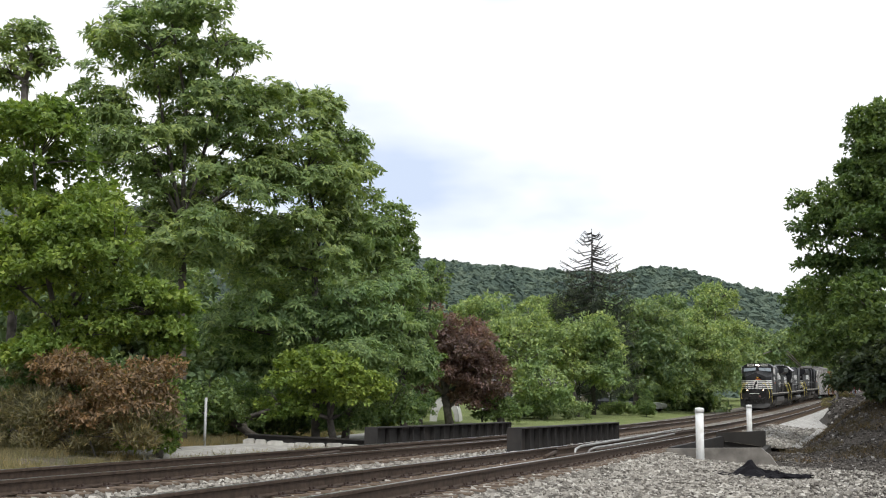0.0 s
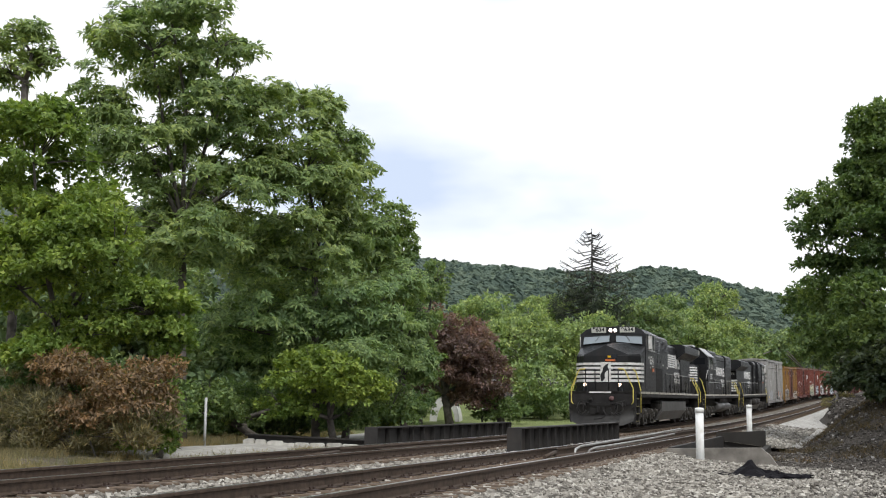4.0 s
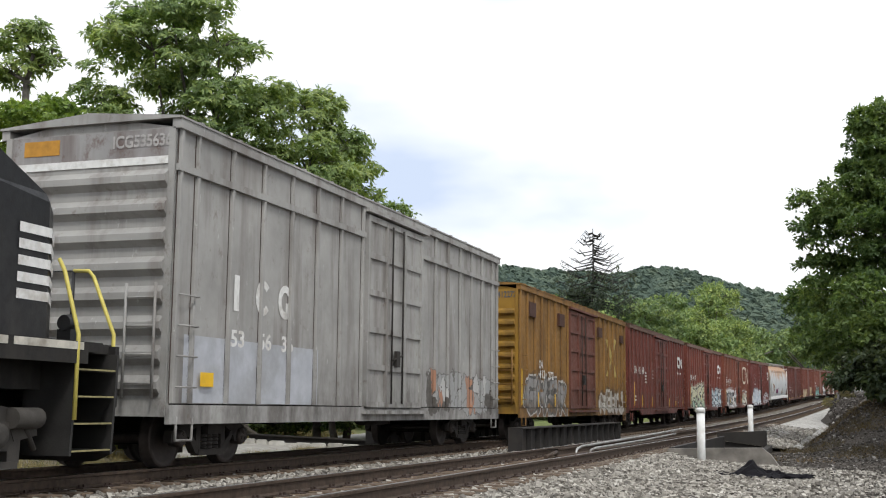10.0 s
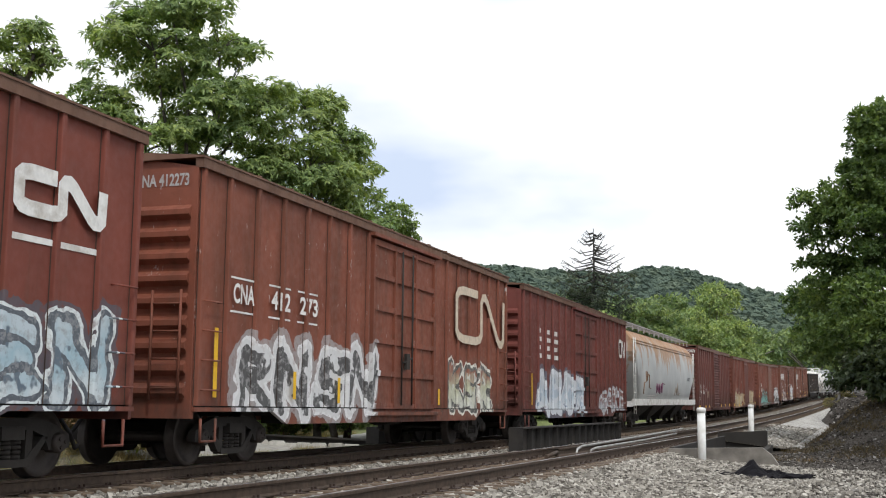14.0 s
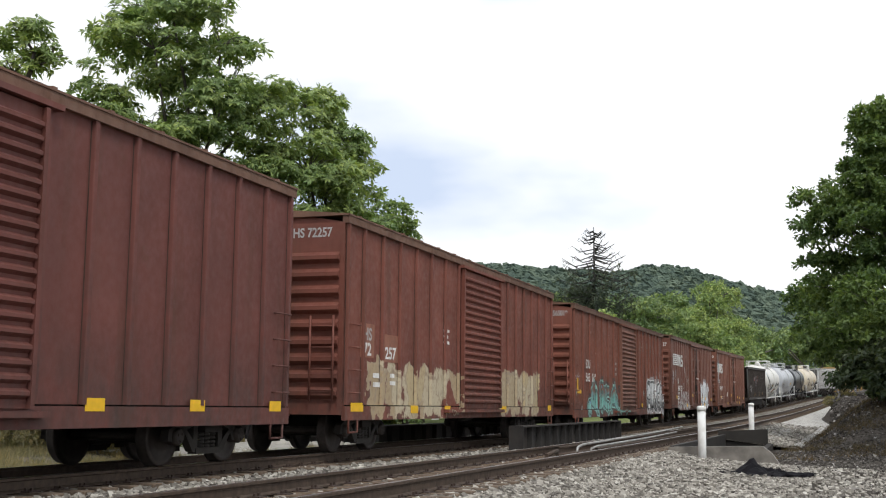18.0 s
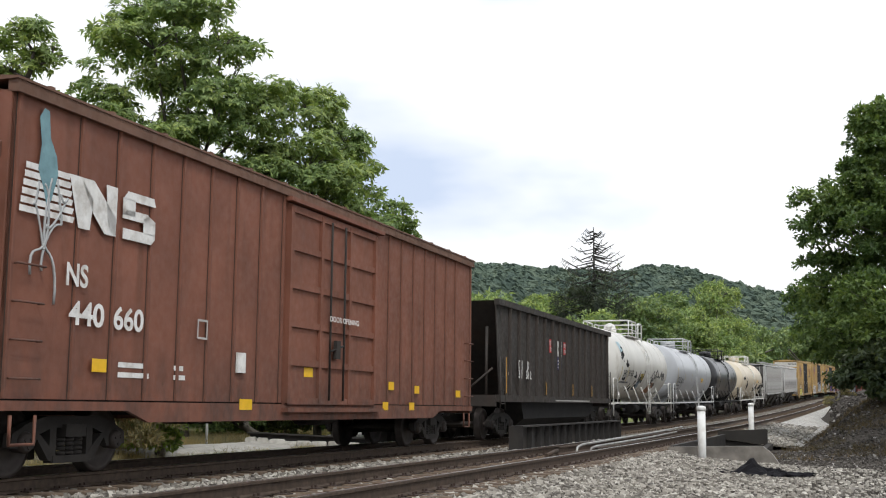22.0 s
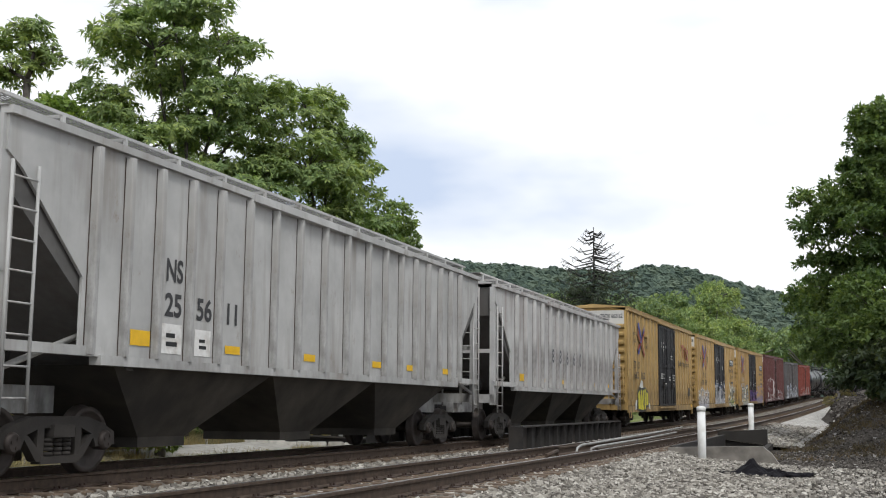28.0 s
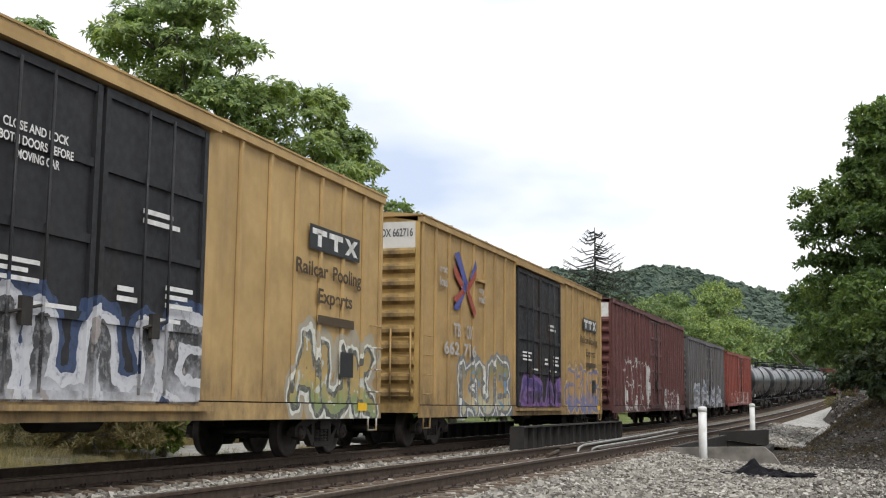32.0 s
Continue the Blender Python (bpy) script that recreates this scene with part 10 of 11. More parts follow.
    part("exhaust_outlet", bm, plain("scorched_steel", (0.05, 0.035, 0.03), 0.8), loco)
    for sx in (1, -1):
        grille(loco, sx, 1.40, c1 + 0.15, c1 + 1.6, 3.45, 4.1, 8, "vent")
        grille(loco, sx, 1.16, c1 + 2.3, e0 - 0.2, 3.7, 4.25, 9, "vent")
        doors_row(loco, sx, 1.0, e0 + 0.15, half - 5.4, 4, 1.75, 2.15)
        doors_row(loco, sx, 1.05, half - 5.2, half - 1.6, 5, 1.75, 2.7)
        doors_row(loco, sx, 1.40, c1 + 0.1, c1 + 2.0, 2, 2.8, 3.38)
        side_rails(loco, -2.2, half - 1.1, sx)
        for i in range(6):
            bm = bmesh.new()
            y = (-2.6, -1.2, 0.2, 6.4, 7.2, 8.0)[i]
            z = 3.05 - 0.1 * (i % 3)
            xx = 1.16 if y < e0 else 1.0
            box(bm, min(sx * xx, sx * (xx + 0.03)), max(sx * xx, sx * (xx + 0.03)), y, y + 0.12, z, z + 0.08)
            part("lift_tag", bm, m_white, loco)
    # fuel tank
    bm = bmesh.new()
    prism(bm, [(-1.42, 1.18), (1.42, 1.18), (1.42, 0.72), (1.15, 0.28), (-1.15, 0.28), (-1.42, 0.72)], "y", -3.2 if not turned else -4.2, 5.0 if not turned else 3.6)
    part("fuel_tank", bm, m_tank_grey, loco, "long dusty grey fuel tank")
    for y in ((-3.4, 4.7) if not turned else (1.7, -0.7)):
        bm = bmesh.new()
        le = 0.62 if not turned else 1.12
        lathe(bm, [(y - le, 0.1), (y - le + 0.08, 0.27), (y + le - 0.08, 0.27), (y + le, 0.1)], ((1.1 if not turned else 1.42) * near, 0, 0.95), "y", 20)
        part("air_tank", bm, m_bogie, loco)
    # emblem on the long hood
    d = near
    lo = 1.0
    if not turned:
        stripes_logo(loco, 0.65, 4.0, 5.85, 3.0, 3.7, lo + 0.006, 1)
        flat("small_lettering", word_bars(3.65, 5.75, 2.5, 2.75, 7) + word_bars(3.6, 5.95, 2.17, 2.42, 8), loco, m_white, lo + 0.006, 1)
    else:
        stripes_logo(loco, 4.43, 1.75, -0.59, 2.93, 3.53, lo + 0.006, -1)
        flat("small_lettering", word_bars(-0.28, 1.8, 2.45, 2.70, 7) + word_bars(-0.35, 1.84, 2.12, 2.37, 8), loco, m_white, lo + 0.006, -1)
    # rear end: bands, boards and lights
    ye = half - 1.5
    for i in range(5):
        bm = bmesh.new()
        z = 1.85 + i * 0.2
        box(bm, -1.06, 1.06, ye, ye + 0.006, z, z + 0.125)
        box(bm, 1.05, 1.056, ye - 0.5, ye, z, z + 0.125)
        box(bm, -1.056, -1.05, ye - 0.5, ye, z, z + 0.125)
        part("end_band", bm, m_white, loco, "white band on the hood's end")
    bm = bmesh.new()
    box(bm, -0.28, 0.28, ye, ye + 0.012, 1.9, 2.9)
    part("end_panel", bm, m_black, loco)
    for x in (-0.62, 0.62):
        number_board(loco, num, x, ye + 0.03, 3.15, 1, 0.6)
    light_pair(loco, ye + 0.02, 3.45, 1, False)
    bm = bmesh.new()
    box(bm, -0.95, 0.95, ye - 0.25, ye + 0.1, 3.55, 4.3)
    part("hood_end_cap", bm, m_loco, loco)
    TRAIN.append((loco, (span[0] + span[1]) / 2, half - 4.35, turned))
    return loco


def locomotive_narrow(span, num, label):
    """Six-axle locomotive with a low short nose and a square cab."""
    half = (span[1] - span[0]) / 2
    loco = thing("locomotive", label, "locomotive", "locomotives of the train")
    underworks(loco, half)
    f0 = -half + 1.55
    bm = bmesh.new()
    loft(bm, [[(x, y, 1.62) for x, y in ((-0.92, f0 + 0.3), (-0.62, f0), (0.62, f0), (0.92, f0 + 0.3), (1.0, f0 + 2.0), (-1.0, f0 + 2.0))],
              [(x, y, 3.32) for x, y in ((-0.90, f0 + 0.34), (-0.6, f0 + 0.04), (0.6, f0 + 0.04), (0.90, f0 + 0.34), (0.98, f0 + 2.0), (-0.98, f0 + 2.0))],
              [(x, y, 3.46) for x, y in ((-0.75, f0 + 0.5), (-0.5, f0 + 0.2), (0.5, f0 + 0.2), (0.75, f0 + 0.5), (0.85, f0 + 2.0), (-0.85, f0 + 2.0))]])
    part("nose", bm, m_loco, loco)
    nose_bands(loco, [(-0.94, f0 + 0.9), (-0.915, f0 + 0.3), (-0.615, f0 + 0.01), (0.615, f0 + 0.01), (0.915, f0 + 0.3), (0.94, f0 + 0.9)], 6, 2.42, 0.158, 0.095)
    bm = bmesh.new()
    bm.faces.new([bm.verts.new((x, f0 - 0.012, z)) for x, z in [(-0.3, 2.42), (0.3, 2.42), (0.3, 3.3), (-0.3, 3.3)]])
    part("nose_panel", bm, m_white, loco)
    bm = bmesh.new()
    bm.faces.new([bm.verts.new((x, f0 - 0.018, z)) for x, z in [(-0.18, 2.45), (-0.14, 2.9), (0.02, 3.05), (0.1, 3.25), (0.18, 3.15), (0.06, 2.85), (-0.06, 2.75), (-0.1, 2.45)]])
    part("nose_emblem", bm, m_black, loco)
    c0, c1, hw = f0 + 1.75, f0 + 4.5, 1.5
    bm = bmesh.new()
    sec = [(-hw, 1.62), (hw, 1.62), (hw, 4.0), (hw - 0.55, 4.53), (0.5, 4.64), (-0.5, 4.64), (-hw + 0.55, 4.53), (-hw, 4.0)]
    loft(bm, [[(x, c0, z) for x, z in sec], [(x, c1, z) for x, z in sec]])
    part("cab", bm, m_loco, loco)
    for sx in (1, -1):
        bm = bmesh.new()
        loft(bm, [[(sx * hw + sx * 0.03, y, 3.95), (sx * (hw + 0.05), y, 4.01), (sx * (hw - 0.53), y, 4.55), (sx * (hw - 0.56), y, 4.51)] for y in (c0 - 0.1, c1 + 0.05)])
        part("roof_slope", bm, m_silver, loco, "silver sloping roof edge")
        bm = bmesh.new()
        box(bm, min(sx * 0.62, sx * 1.32), max(sx * 0.62, sx * 1.32), c0 - 0.012, c0, 3.5, 3.92)
        part("windscreen", bm, m_glass, loco)
        bm = bmesh.new()
        box(bm, min(sx * hw, sx * (hw + 0.012)), max(sx * hw, sx * (hw + 0.012)), c0 + 0.65, c0 + 2.05, 3.27, 3.88)
        part("side_window", bm, m_glass, loco)
        for y in (c0 + 0.62, c0 + 1.35, c0 + 2.08):
            bm = bmesh.new()
            box(bm, min(sx * hw, sx * (hw + 0.04)), max(sx * hw, sx * (hw + 0.04)), y - 0.04, y + 0.04, 3.23, 3.92)
            part("window_post", bm, m_pipe, loco)
        bm = bmesh.new()
        prism(bm, [(sx * hw, 3.98), (sx * (hw + 0.2), 3.9), (sx * (hw + 0.2), 3.92), (sx * hw, 4.0)], "y", c0 + 0.5, c0 + 2.25)
        part("sunshade", bm, m_loco, loco)
        number_board(loco, num, sx * 0.62, c0 - 0.03, 4.1, -1, 0.66, sx * 6, 0.24, False)
        doors_row(loco, sx, 0.96, c1 + 3.4, half - 2.0, 8, 1.75, 2.1)
        side_rails(loco, c1 + 0.4, half - 1.1, sx)
        grille(loco, sx, 1.22, c1 + 1.7, c1 + 3.4, 3.5, 4.2, 7, "vent")
        grille(loco, sx, 1.02, half - 5.3, half - 2.0, 3.6, 4.3, 8, "radiator_grille")
        bm = bmesh.new()
        box(bm, min(sx * 1.0, sx * 1.5), max(sx * 1.0, sx * 1.5), c1, c1 + 4.2, 1.62, 2.35)
        part("equipment_box", bm, m_loco_grime, loco)
    for sx in (1, -1):
        bm = bmesh.new()
        box(bm, min(sx * 1.47, sx * 1.505), max(sx * 1.47, sx * 1.505), f0 + 0.75, c0 - 0.02, 1.62, 2.42)
        part("stairwell_panel", bm, m_loco_grime, loco, "dusty grey stairwell panel")
        bm = bmesh.new()
        box(bm, min(sx * hw, sx * (hw + 0.03)), max(sx * hw, sx * (hw + 0.03)), c0 + 0.2, c1 + 4.2, 2.36, 2.40)
        part("belt_strip", bm, m_pipe, loco)
        for y in (c1 + 1.1, c1 + 1.6, c1 + 2.5, c1 + 3.0):
            for z in (1.98, 2.06, 2.14, 2.22):
                bm = bmesh.new()
                prism(bm, [(sx * 1.5, z), (sx * 1.53, z), (sx * 1.5, z + 0.045)], "y", y, y + 0.25)
                part("louvre", bm, m_loco, loco)
        bm = bmesh.new()
        pipe(bm, [(sx * 1.48, c0 - 0.95, 2.55), (sx * 1.50, c0 - 0.3, 3.1), (sx * 1.50, c0 + 0.15, 3.12)], 0.022, 6)
        part("cab_handrail", bm, m_pipe, loco)
        bm = bmesh.new()
        rod(bm, (sx * 1.27, c1 + 0.6, 3.28), (sx * 1.27, c1 + 3.5, 3.28), 0.022, 6)
        part("hood_handrail", bm, m_pipe, loco)
        bm = bmesh.new()
        box(bm, min(sx * 0.96, sx * 0.98), max(sx * 0.96, sx * 0.98), c1 + 3.7, half - 5.6, 3.98, 4.02)
        part("hood_seam", bm, m_loco_grime, loco)
        for y, z in ((c1 + 0.15, 4.15), (c1 + 0.75, 4.15)):
            bm = bmesh.new()
            box(bm, min(sx * 1.22, sx * 1.235), max(sx * 1.22, sx * 1.235), y, y + 0.12, z, z + 0.1)
            part("lift_tag", bm, m_white, loco)
    bm = bmesh.new()
    prism(bm, [(-0.55, 4.62), (0.55, 4.62), (0.5, 4.74), (-0.5, 4.74)], "y", c0 + 0.1, c0 + 1.3)
    part("roof_vent", bm, m_silver, loco, "silver roof unit")
    light_pair(loco, c0 - 0.02, 4.32, -1, False, 0.08, 0.0)
    light_pair(loco, c0 - 0.02, 4.12, -1, False, 0.08, 0.0)
    word(num, 0.32, c0 + 1.0, 2.6, loco, m_white, hw + 0.006, 1, 1.1)
    for y0, y1, w_, zt_, nm in ((c1, c1 + 3.6, 1.22, 4.5, "equipment_hood"), (c1 + 3.6, half - 5.5, 0.96, 4.38, "engine_hood"), (half - 5.5, half - 1.7, 1.02, 4.46, "radiator_hood")):
        bm = bmesh.new()
        prism(bm, [(-w_, 1.62), (w_, 1.62), (w_, zt_ - 0.12), (w_ - 0.12, zt_), (-w_ + 0.12, zt_), (-w_, zt_ - 0.12)], "y", y0, y1)
        part(nm, bm, m_loco, loco)
    for y in (half - 5.2, half - 3.9, half - 2.6, c1 + 1.0):
        bm = bmesh.new()
        lathe(bm, [(4.35, 0.6), (4.52, 0.6), (4.54, 0.5)], (0, y, 0), "z", 18)
        part("roof_fan", bm, m_loco, loco)
    stripes_logo(loco, 0.11, 3.27, 5.4, 2.95, 3.52, 0.966, 1)
    flat("small_lettering", word_bars(3.2, 5.2, 2.46, 2.70, 7) + word_bars(3.2, 5.4, 2.13, 2.37, 8), loco, m_white, 0.966, 1)
    bm = bmesh.new()
    rr = [(0.62 * math.cos(a), 0.78 + 0.5 * math.sin(a)) for a in [2 * math.pi * i / 48 for i in range(48)]]
    prism(bm, [(max(-1.4, min(1.4, x * 2.3)), max(0.26, z)) for x, z in rr], "y", -2.15, 5.2)
    for f in bm.faces:
        f.smooth = len(f.verts) == 4
    part("fuel_tank", bm, m_tank_grey, loco, "rounded dusty grey fuel tank")
    bm = bmesh.new()
    lathe(bm, [(-0.6, 0.2), (3.6, 0.2)], (1.15, 0, 1.22), "y", 14)
    part("air_tank", bm, m_bogie, loco)
    ye = half - 1.7
    for i in range(5):
        bm = bmesh.new()
        box(bm, -1.03, 1.03, ye, ye + 0.006, 1.85 + i * 0.2, 1.975 + i * 0.2)
        part("end_band", bm, m_white, loco)
    for z in (3.2, 3.4):
        bm = bmesh.new()
        lathe(bm, [(0, 0.08), (0.03, 0.07)], (0, ye, z), "y", 12)
        part("end_light", bm, m_lens, loco)
    TRAIN.append((loco, (span[0] + span[1]) / 2, half - 4.35, False))
    return loco


locomotive_wide((119.3, 141.5), "9634", "black wide-cab locomotive with lit headlights leading", False, True)
locomotive_narrow((141.7, 163.85), "2517", "black narrow-nosed locomotive running second")
locomotive_wide((164.1, 187.2), "8458", "black wide-cab locomotive coupled backwards", True, False)


# ---------------------------------------------------------------- yards beyond the lawn
m_siding = plain("white_siding", (0.66, 0.65, 0.62), 0.7, 0, 0.12, 3)
m_shingle = plain("grey_shingles", (0.17, 0.165, 0.16), 0.9, 0, 0.3, 4)
m_dark_glass = Nodes("dark_window_glass").done((0.03, 0.035, 0.04), 0.08, 0, None, spec=0.7)


def house(x, y, w, d, h, roof, label, turn=0.0, wall_m=None):
    z = gz(x, y)
    t = thing("house", label, "house", "", Matrix.Translation((x, y, z)) @ pose(0, 0, 0, 0, 0, turn))
    bm = bmesh.new()
    box(bm, -w / 2, w / 2, -d / 2, d / 2, -0.5, h)
    prism(bm, [(-d / 2, h), (d / 2, h), (0, h + roof)], "x", -w / 2, w / 2)
    wall = part("wall", bm, wall_m or m_siding, t)
    bm = bmesh.new()
    for sy in (-1, 1):
        prism(bm, [(sy * (d / 2 + 0.4), h - 0.25), (sy * (d / 2 + 0.4), h - 0.10), (0, h + roof + 0.16), (0, h + roof)], "x", -w / 2 - 0.3, w / 2 + 0.3)
    part("roof", bm, m_shingle, t)
    for i in range(3):
        xx = -w / 2 + w * (i + 0.5) / 3
        bm = bmesh.new()
        box(bm, xx - 0.5, xx + 0.5, -d / 2 - 0.03, -d / 2 + 0.02, 0.9, 2.1)
        wd = part("window", bm, m_dark_glass, t)
        bm = bmesh.new()
        for a, b, c, e in ((-0.58, 0.58, 0.82, 0.9), (-0.58, 0.58, 2.1, 2.18), (-0.58, -0.5, 0.9, 2.1), (0.5, 0.58, 0.9, 2.1), (-0.03, 0.03, 0.9, 2.1)):
            box(bm, xx + a, xx + b, -d / 2 - 0.05, -d / 2 - 0.01, c, e)
        part("window_frame", bm, m_siding, wd)
    return t


house(-25.5, 92.0, 6, 5, 2.9, 1.8, "small white house half hidden by trees", 25)
house(-20.5, 128.0, 11, 7, 2.0, 1.5, "low grey-roofed house behind the yard trees", 8, plain("tan_siding", (0.34, 0.29, 0.24), 0.8, 0, 0.15, 3))

# pale canvas shelter with an arched opening
t = thing("garden_shelter", "white arched canvas shelter beside the plum tree", "shelter", "", Matrix.Translation((-15.9, 78.5, gz(-15.9, 78.5))) @ pose(0, 0, 0, 0, 0, 12))
bm = bmesh.new()
arc = [(1.05 * math.cos(a), 1.75 * math.sin(a)) for a in [math.pi * i / 14 for i in range(15)]]
inn = [(0.62 * math.cos(a) + 0.1, 1.15 * math.sin(a)) for a in [math.pi * i / 14 for i in range(15)]]
loft(bm, [[(x, yy, z) for x, z in arc] + [(x * 0.97, yy, z * 0.97) for x, z in arc[::-1]] for yy in (0, 2.4)])
part("cover", bm, m_siding, t)
bm = bmesh.new()
for i in range(14):
    bm.faces.new([bm.verts.new((p[0], 0.0, p[1])) for p in (arc[i], arc[i + 1], inn[i + 1], inn[i])])
part("front_panel", bm, m_siding, t)


def parked_car(x, y, turn, paint_, label, h=1.45):
    t = thing("parked_car", label, "car", "parked cars", Matrix.Translation((x, y, gz(x, y))) @ pose(0, 0, 0, 0, 0, turn))
    bm = bmesh.new()
    loft(bm, [[(s_ * 0.86, yy, z) for s_, yy, z in ((-1, a, b), (1, a, b))] + [(s_ * 0.86, yy, z) for s_, yy, z in ((1, a, c), (-1, a, c))] for a, b, c in
              ((-2.2, 0.45, 0.7), (-2.05, 0.3, 0.82), (-1.1, 0.25, 0.95), (1.6, 0.25, 1.0), (2.1, 0.3, 0.92), (2.25, 0.5, 0.7))])
    body = part("body", bm, paint_, t)
    bm = bmesh.new()
    loft(bm, [[(-0.8, -1.0, 0.95), (0.8, -1.0, 0.95), (0.8, 1.75, 0.98), (-0.8, 1.75, 0.98)], [(-0.64, -0.35, h), (0.64, -0.35, h), (0.64, 1.2, h), (-0.64, 1.2, h)]])
    part("cabin", bm, m_dark_glass, t)
    bm = bmesh.new()
    box(bm, -0.62, 0.62, -0.3, 1.15, h, h + 0.03)
    part("roof", bm, paint_, t)
    for sx in (-1, 1):
        for yy in (-1.35, 1.4):
            bm = bmesh.new()
            lathe(bm, [(sx * 0.62, 0.2), (sx * 0.64, 0.32), (sx * 0.84, 0.32), (sx * 0.86, 0.2)], (0, yy, 0.32), "x", 16)
            w = part("wheel", bm, m_black, t)
            bm = bmesh.new()
            lathe(bm, [(sx * 0.855, 0.19), (sx * 0.87, 0.16), (sx * 0.86, 0.02)], (0, yy, 0.32), "x", 12)
            part("rim", bm, m_lens, w)


parked_car(-12.2, 120.5, 70, plain("dark_car_paint", (0.02, 0.022, 0.026), 0.3, 0, 0.1, 2), "dark car parked under the yard trees", 1.75)
parked_car(-8.9, 124.0, 80, m_white, "white car parked beyond the lawn")
parked_car(-18.0, 112.0, 75, plain("silver_blue_car", (0.30, 0.36, 0.40), 0.3, 0, 0.1, 2), "pale blue car parked before the low house")
tree("clipped_shrub", "vine", "small conical clipped evergreen shrub on the lawn", [(-5.7, 104.0, gz(-5.7, 104) + 0.8, 0.75, 0.9), (-5.7, 104.0, gz(-5.7, 104) + 1.7, 0.45, 0.7)], 301, "", 0.05, 1.0, 3.0)
tree("garden_bush", "yard", "rounded light green garden bush by the lawn", [(-8.3, 108.0, gz(-8.3, 108) + 0.6, 1.4, 0.7), (-9.8, 109.0, gz(-9.8, 109) + 0.5, 1.0, 0.6)], 302, "", 0.04, 0.6, 2.0)
tree("garden_bush", "yard", "dense dark green garden bush before the house", [(-13.5, 92.0, gz(-13.5, 92) + 0.9, 1.5, 1.1), (-12.3, 92.5, gz(-12.3, 92) + 1.2, 1.1, 1.3)], 303, "", 0.05, 0.6, 2.0)
tree("garden_hedge", "dark", "loose green hedge along the lawn", [(-11.0, 89.0, gz(-11, 89) + 0.9, 1.6, 1.2), (-12.8, 90.0, gz(-12.8, 90) + 1.0, 1.6, 1.3), (-9.4, 91.0, gz(-9.4, 91) + 0.7, 1.3, 1.0)], 304, "", 0.05, 0.5, 1.2)
t = thing("yard_sign", "small white sign on a dark post", "sign", "", Matrix.Translation((-13.3, 79.0, gz(-13.3, 79.0))))
bm = bmesh.new()
box(bm, -0.07, 0.07, -0.05, 0.05, -0.3, 0.95)
part("post", bm, m_black, t)
bm = bmesh.new()
box(bm, -0.02, 0.2, -0.08, -0.05, 0.62, 0.98)
part("panel", bm, m_white, t)


# ---------------------------------------------------------------- grass, weeds and litter
def blades(spots, rs, h, w, lean=0.45):
    """Grass blades: narrow bent triangles in tufts."""
    n = len(spots)
    q = 9
    base = np.array(spots)[:, None] + rs.normal(size=(n, q, 3)) * np.array((0.07, 0.07, 0))
    hh = h * (0.5 + 0.8 * rs.rand(n, q, 1))
    tip = base + rs.normal(size=(n, q, 3)) * np.array((lean, lean, 0)) * hh + np.array((0, 0, 1)) * hh
    a = rs.rand(n, q, 1) * 6.283
    sd = np.concatenate([np.cos(a), np.sin(a), 0 * a], 2) * w
    v = np.stack([base - sd, base + sd, tip], 2).reshape(-1, 3)
    return v, np.arange(len(v)).reshape(-1, 3)


rs = np.random.RandomState(55)
sp = []
while len(sp) < 9000:
    x, y = -5.5 - 9.5 * rs.rand() ** 1.2, 14 + 36 * rs.rand()
    if noise.noise((x * 0.6, y * 0.6, 2)) > 0.25 - 0.1 * (x + 9) or (abs(x - road_x(y)) < 1.45 and y > 26):
        continue
    sp.append((x, y, gz(x, y) - 0.02))
m_straw = leaf_material("straw_grass", (0.30, 0.25, 0.145), 0.4)
tagged(part("dry_grass", numpy_mesh(*blades(sp, rs, 0.24, 0.008), m_straw)), "tufts of dry grass along the verge", "grass", kind="stuff")
sp = [(x, y, gz(x, y) - 0.02) for x, y in zip(-5.6 - 9 * rs.rand(2600), 16 + 34 * rs.rand(2600)) if noise.noise((x * 0.4, y * 0.4, 8)) > 0.05 and (abs(x - road_x(y)) > 1.45 or y < 26)]
tagged(part("green_weeds", numpy_mesh(*blades(sp, rs, 0.30, 0.012, 0.6), LEAF["weed"])), "green and olive weeds along the verge", "weeds", kind="stuff")
sp = [(x, y, gz(x, y) - 0.02) for x, y in zip(7.8 + 6 * rs.rand(2400) ** 0.8, 36 + 42 * rs.rand(2400)) if noise.noise((x * 0.5, y * 0.5, 4)) > 0.0]
tagged(part("bank_weeds", numpy_mesh(*blades(sp, rs, 0.22, 0.012, 0.8), leaf_material("brown_weeds", (0.115, 0.085, 0.055), 0.5))), "brown dead weeds over the shaded bank", "weeds", kind="stuff")


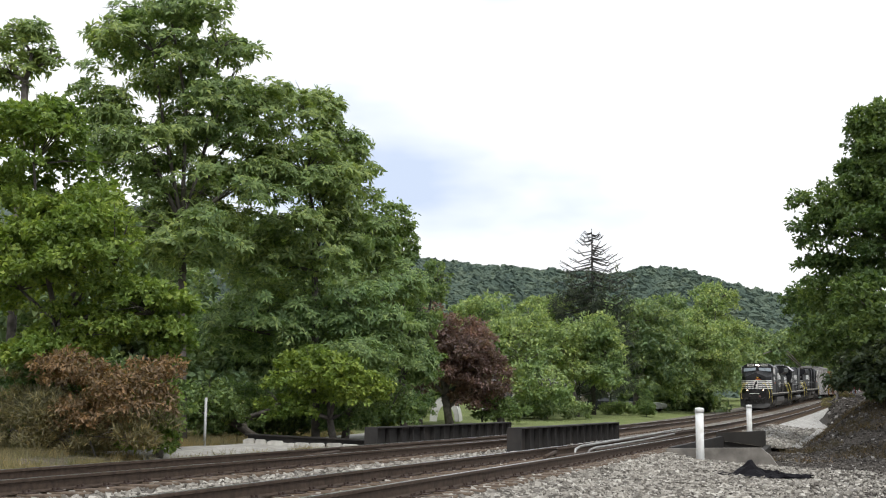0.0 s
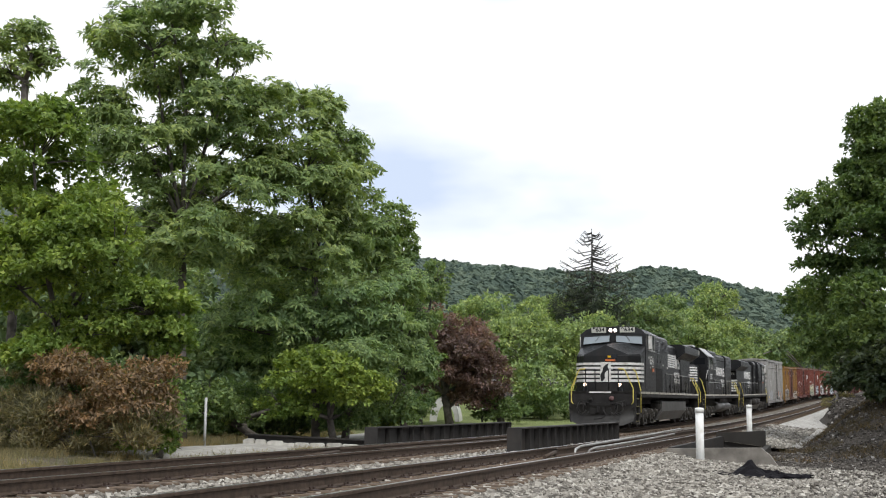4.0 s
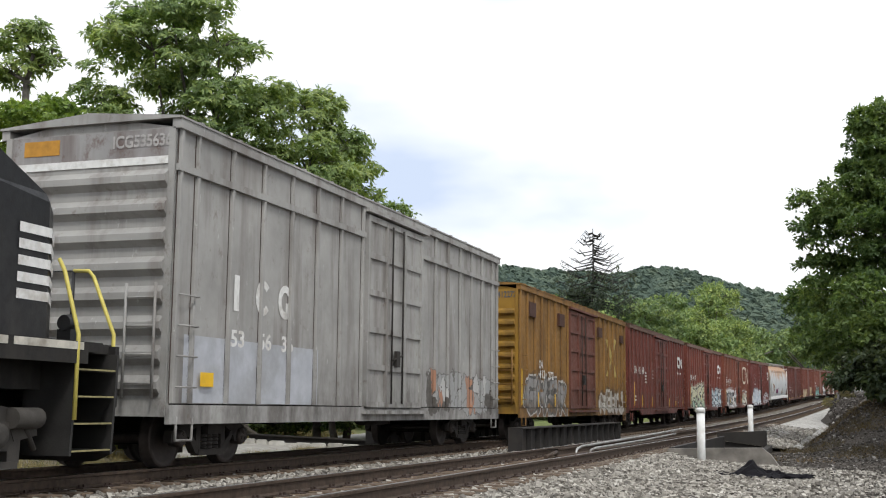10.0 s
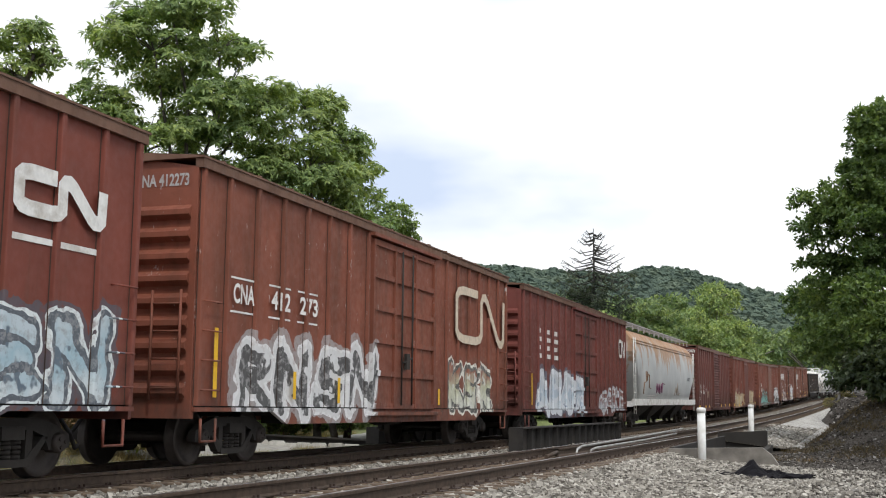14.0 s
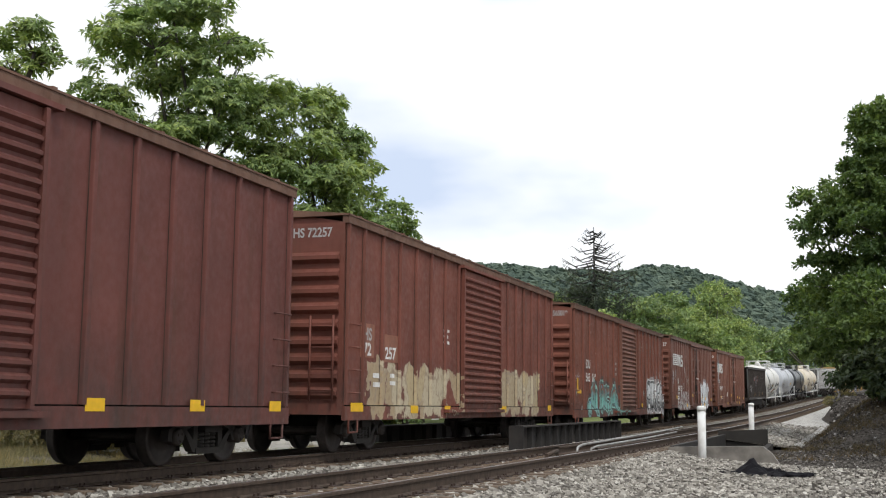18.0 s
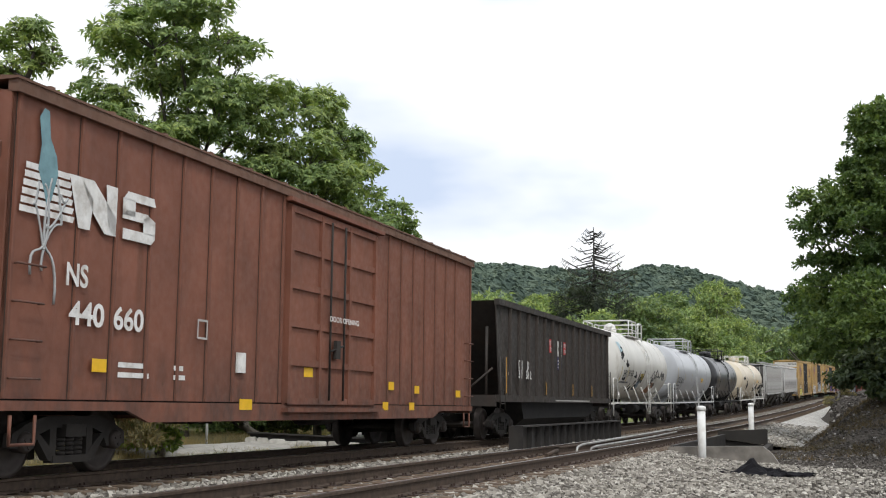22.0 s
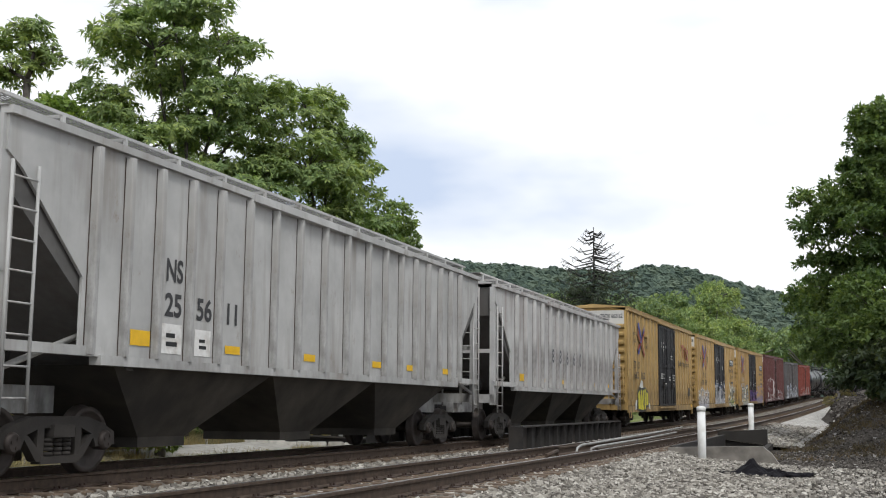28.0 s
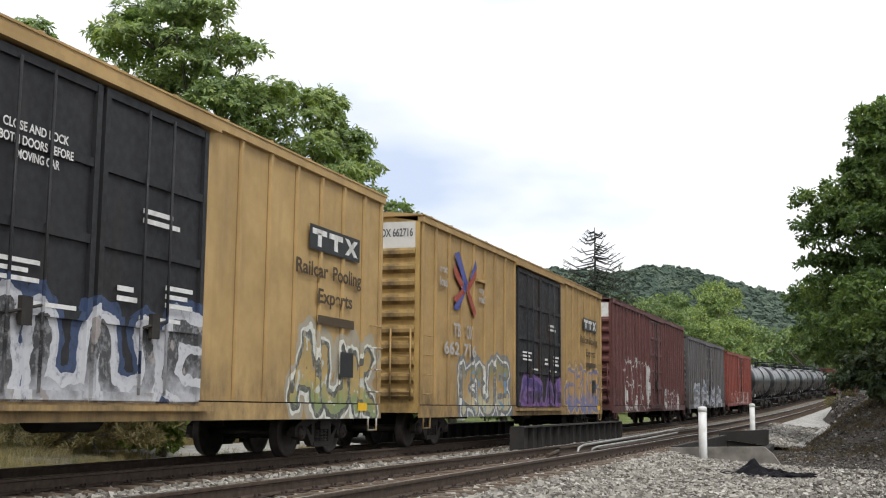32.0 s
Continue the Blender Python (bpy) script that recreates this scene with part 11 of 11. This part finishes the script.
def lumps(n, rs, x0, x1, y0, y1, lo, hi):
    xs, ys = x0 + (x1 - x0) * rs.rand(n), y0 + (y1 - y0) * rs.rand(n)
    zs = np.array([gz(a, b) for a, b in zip(xs, ys)])
    size = lo + (hi - lo) * rs.rand(n) ** 3
    cube = np.array([(-1, -1, -1), (1, -1, -1), (1, 1, -1), (-1, 1, -1), (-1, -1, 1), (1, -1, 1), (1, 1, 1), (-1, 1, 1)], float)
    v = cube[None] * (0.5 + 0.8 * rs.rand(n, 8, 1)) * np.array((1.0, 0.8, 0.75))
    a, b = rs.rand(n, 1) * 6.283, (rs.rand(n, 1) - 0.5) * 1.6
    x, y, z = v[..., 0], v[..., 1] * np.cos(b) - v[..., 2] * np.sin(b), v[..., 1] * np.sin(b) + v[..., 2] * np.cos(b)
    v = np.stack([x * np.cos(a) - y * np.sin(a), x * np.sin(a) + y * np.cos(a), z], -1)
    v = v * size[:, None, None] + np.stack([xs, ys, zs], -1)[:, None]
    f = np.array([(0, 3, 2, 1), (4, 5, 6, 7), (0, 1, 5, 4), (1, 2, 6, 5), (2, 3, 7, 6), (3, 0, 4, 7)])
    return v.reshape(-1, 3), (f[None] + 8 * np.arange(n)[:, None, None]).reshape(-1, 4)


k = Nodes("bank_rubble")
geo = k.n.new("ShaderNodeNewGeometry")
# stone colours lowered to put the overhanging trees' shade into them
m_lump_shaded = k.done(k.ramp(geo.outputs["Random Per Island"], (0.0, (0.035, 0.030, 0.026)), (0.6, (0.085, 0.075, 0.065)), (0.93, (0.16, 0.145, 0.13)), (1.0, (0.38, 0.36, 0.33))), 0.95, 0, k.noise(30, 3), 0.4, 0.02, 0.2)
tagged(part("bank_rubble", numpy_mesh(*lumps(19000, rs, 8.3, 14.5, 25, 75, 0.015, 0.06), m_lump_shaded)), "brown stones and clods over the shaded bank", "rubble", kind="stuff")
tagged(part("leaf_litter", numpy_mesh(*lumps(12000, rs, 8.9, 13.0, 16, 40, 0.012, 0.06), m_lump_shaded)), "brown leaf litter and stones beside the gravel", "litter", kind="stuff")
tagged(part("wall_foot_rubble", numpy_mesh(*lumps(6000, rs, 7.7, 12.5, 31, 42, 0.015, 0.05), m_lump_shaded)), "brown rubble at the foot of the wing wall", "rubble", kind="stuff")
tagged(part("bank_stones", numpy_mesh(*lumps(5000, rs, 9.6, 12.4, 78, 130, 0.03, 0.16), m_lump_shaded)), "brown stones on the slope beside the far gravel", "rubble", kind="stuff")
tagged(part("edge_stones", numpy_mesh(*lumps(9000, rs, 8.5, 10.8, 45.5, 80, 0.015, 0.07), m_lump_shaded)), "brown stones and clods along the gravel's edge", "rubble", kind="stuff")
# dry twigs lying on the gravel
tw = thing("fallen_twigs", "thin dark twigs lying on the gravel", "twigs")
for i in range(9):
    x, y, a = 5.2 + 3.5 * rs.rand(), 17 + 12 * rs.rand(), rs.rand() * 6.28
    z = -0.30 - 0.085 * max(0, x - 5.9)
    bm = bmesh.new()
    ln = 0.25 + 0.45 * rs.rand()
    pipe(bm, [(x, y, z + 0.03), (x + math.cos(a) * ln * 0.5, y + math.sin(a) * ln * 0.5, z + 0.06), (x + math.cos(a + 0.3) * ln, y + math.sin(a + 0.3) * ln, z + 0.03)], 0.009, 5)
    part("twig", bm, m_bark, tw)


# ---------------------------------------------------------------- motion
def on_track(s, half, turned):
    p, q = line(s - half), line(s + half)
    d = (q - p).normalized()
    if turned:
        d = -d
    x = d.cross(Vector((0, 0, 1))).normalized()
    m = Matrix((x, d, x.cross(d))).transposed().to_4x4()
    m.translation = (p + q) / 2
    return m


def motions():
    for ob, s, half, turned in TRAIN:
        walk(ob, [(t, on_track(s - travel(t), half, turned)) for t in range(0, 33)])
    first = {}
    for w, dy, r in WHEELS:                   # wheels of one kind turn alike and share their keys
        turned = any(ob is w.parent.parent and tr for ob, _, _, tr in TRAIN)
        if (dy, r, turned) not in first:
            walk(w, [(f / FPS, pose(0, dy, r, math.degrees(travel(f / FPS) / r) * (-1 if turned else 1))) for f in range(0, 32 * FPS + 1)])
            first[dy, r, turned] = w
        else:
            a, b = w.animation_data_create(), first[dy, r, turned].animation_data
            w.rotation_mode = "QUATERNION"
            a.action, a.action_slot = b.action, b.action_slot


motions()
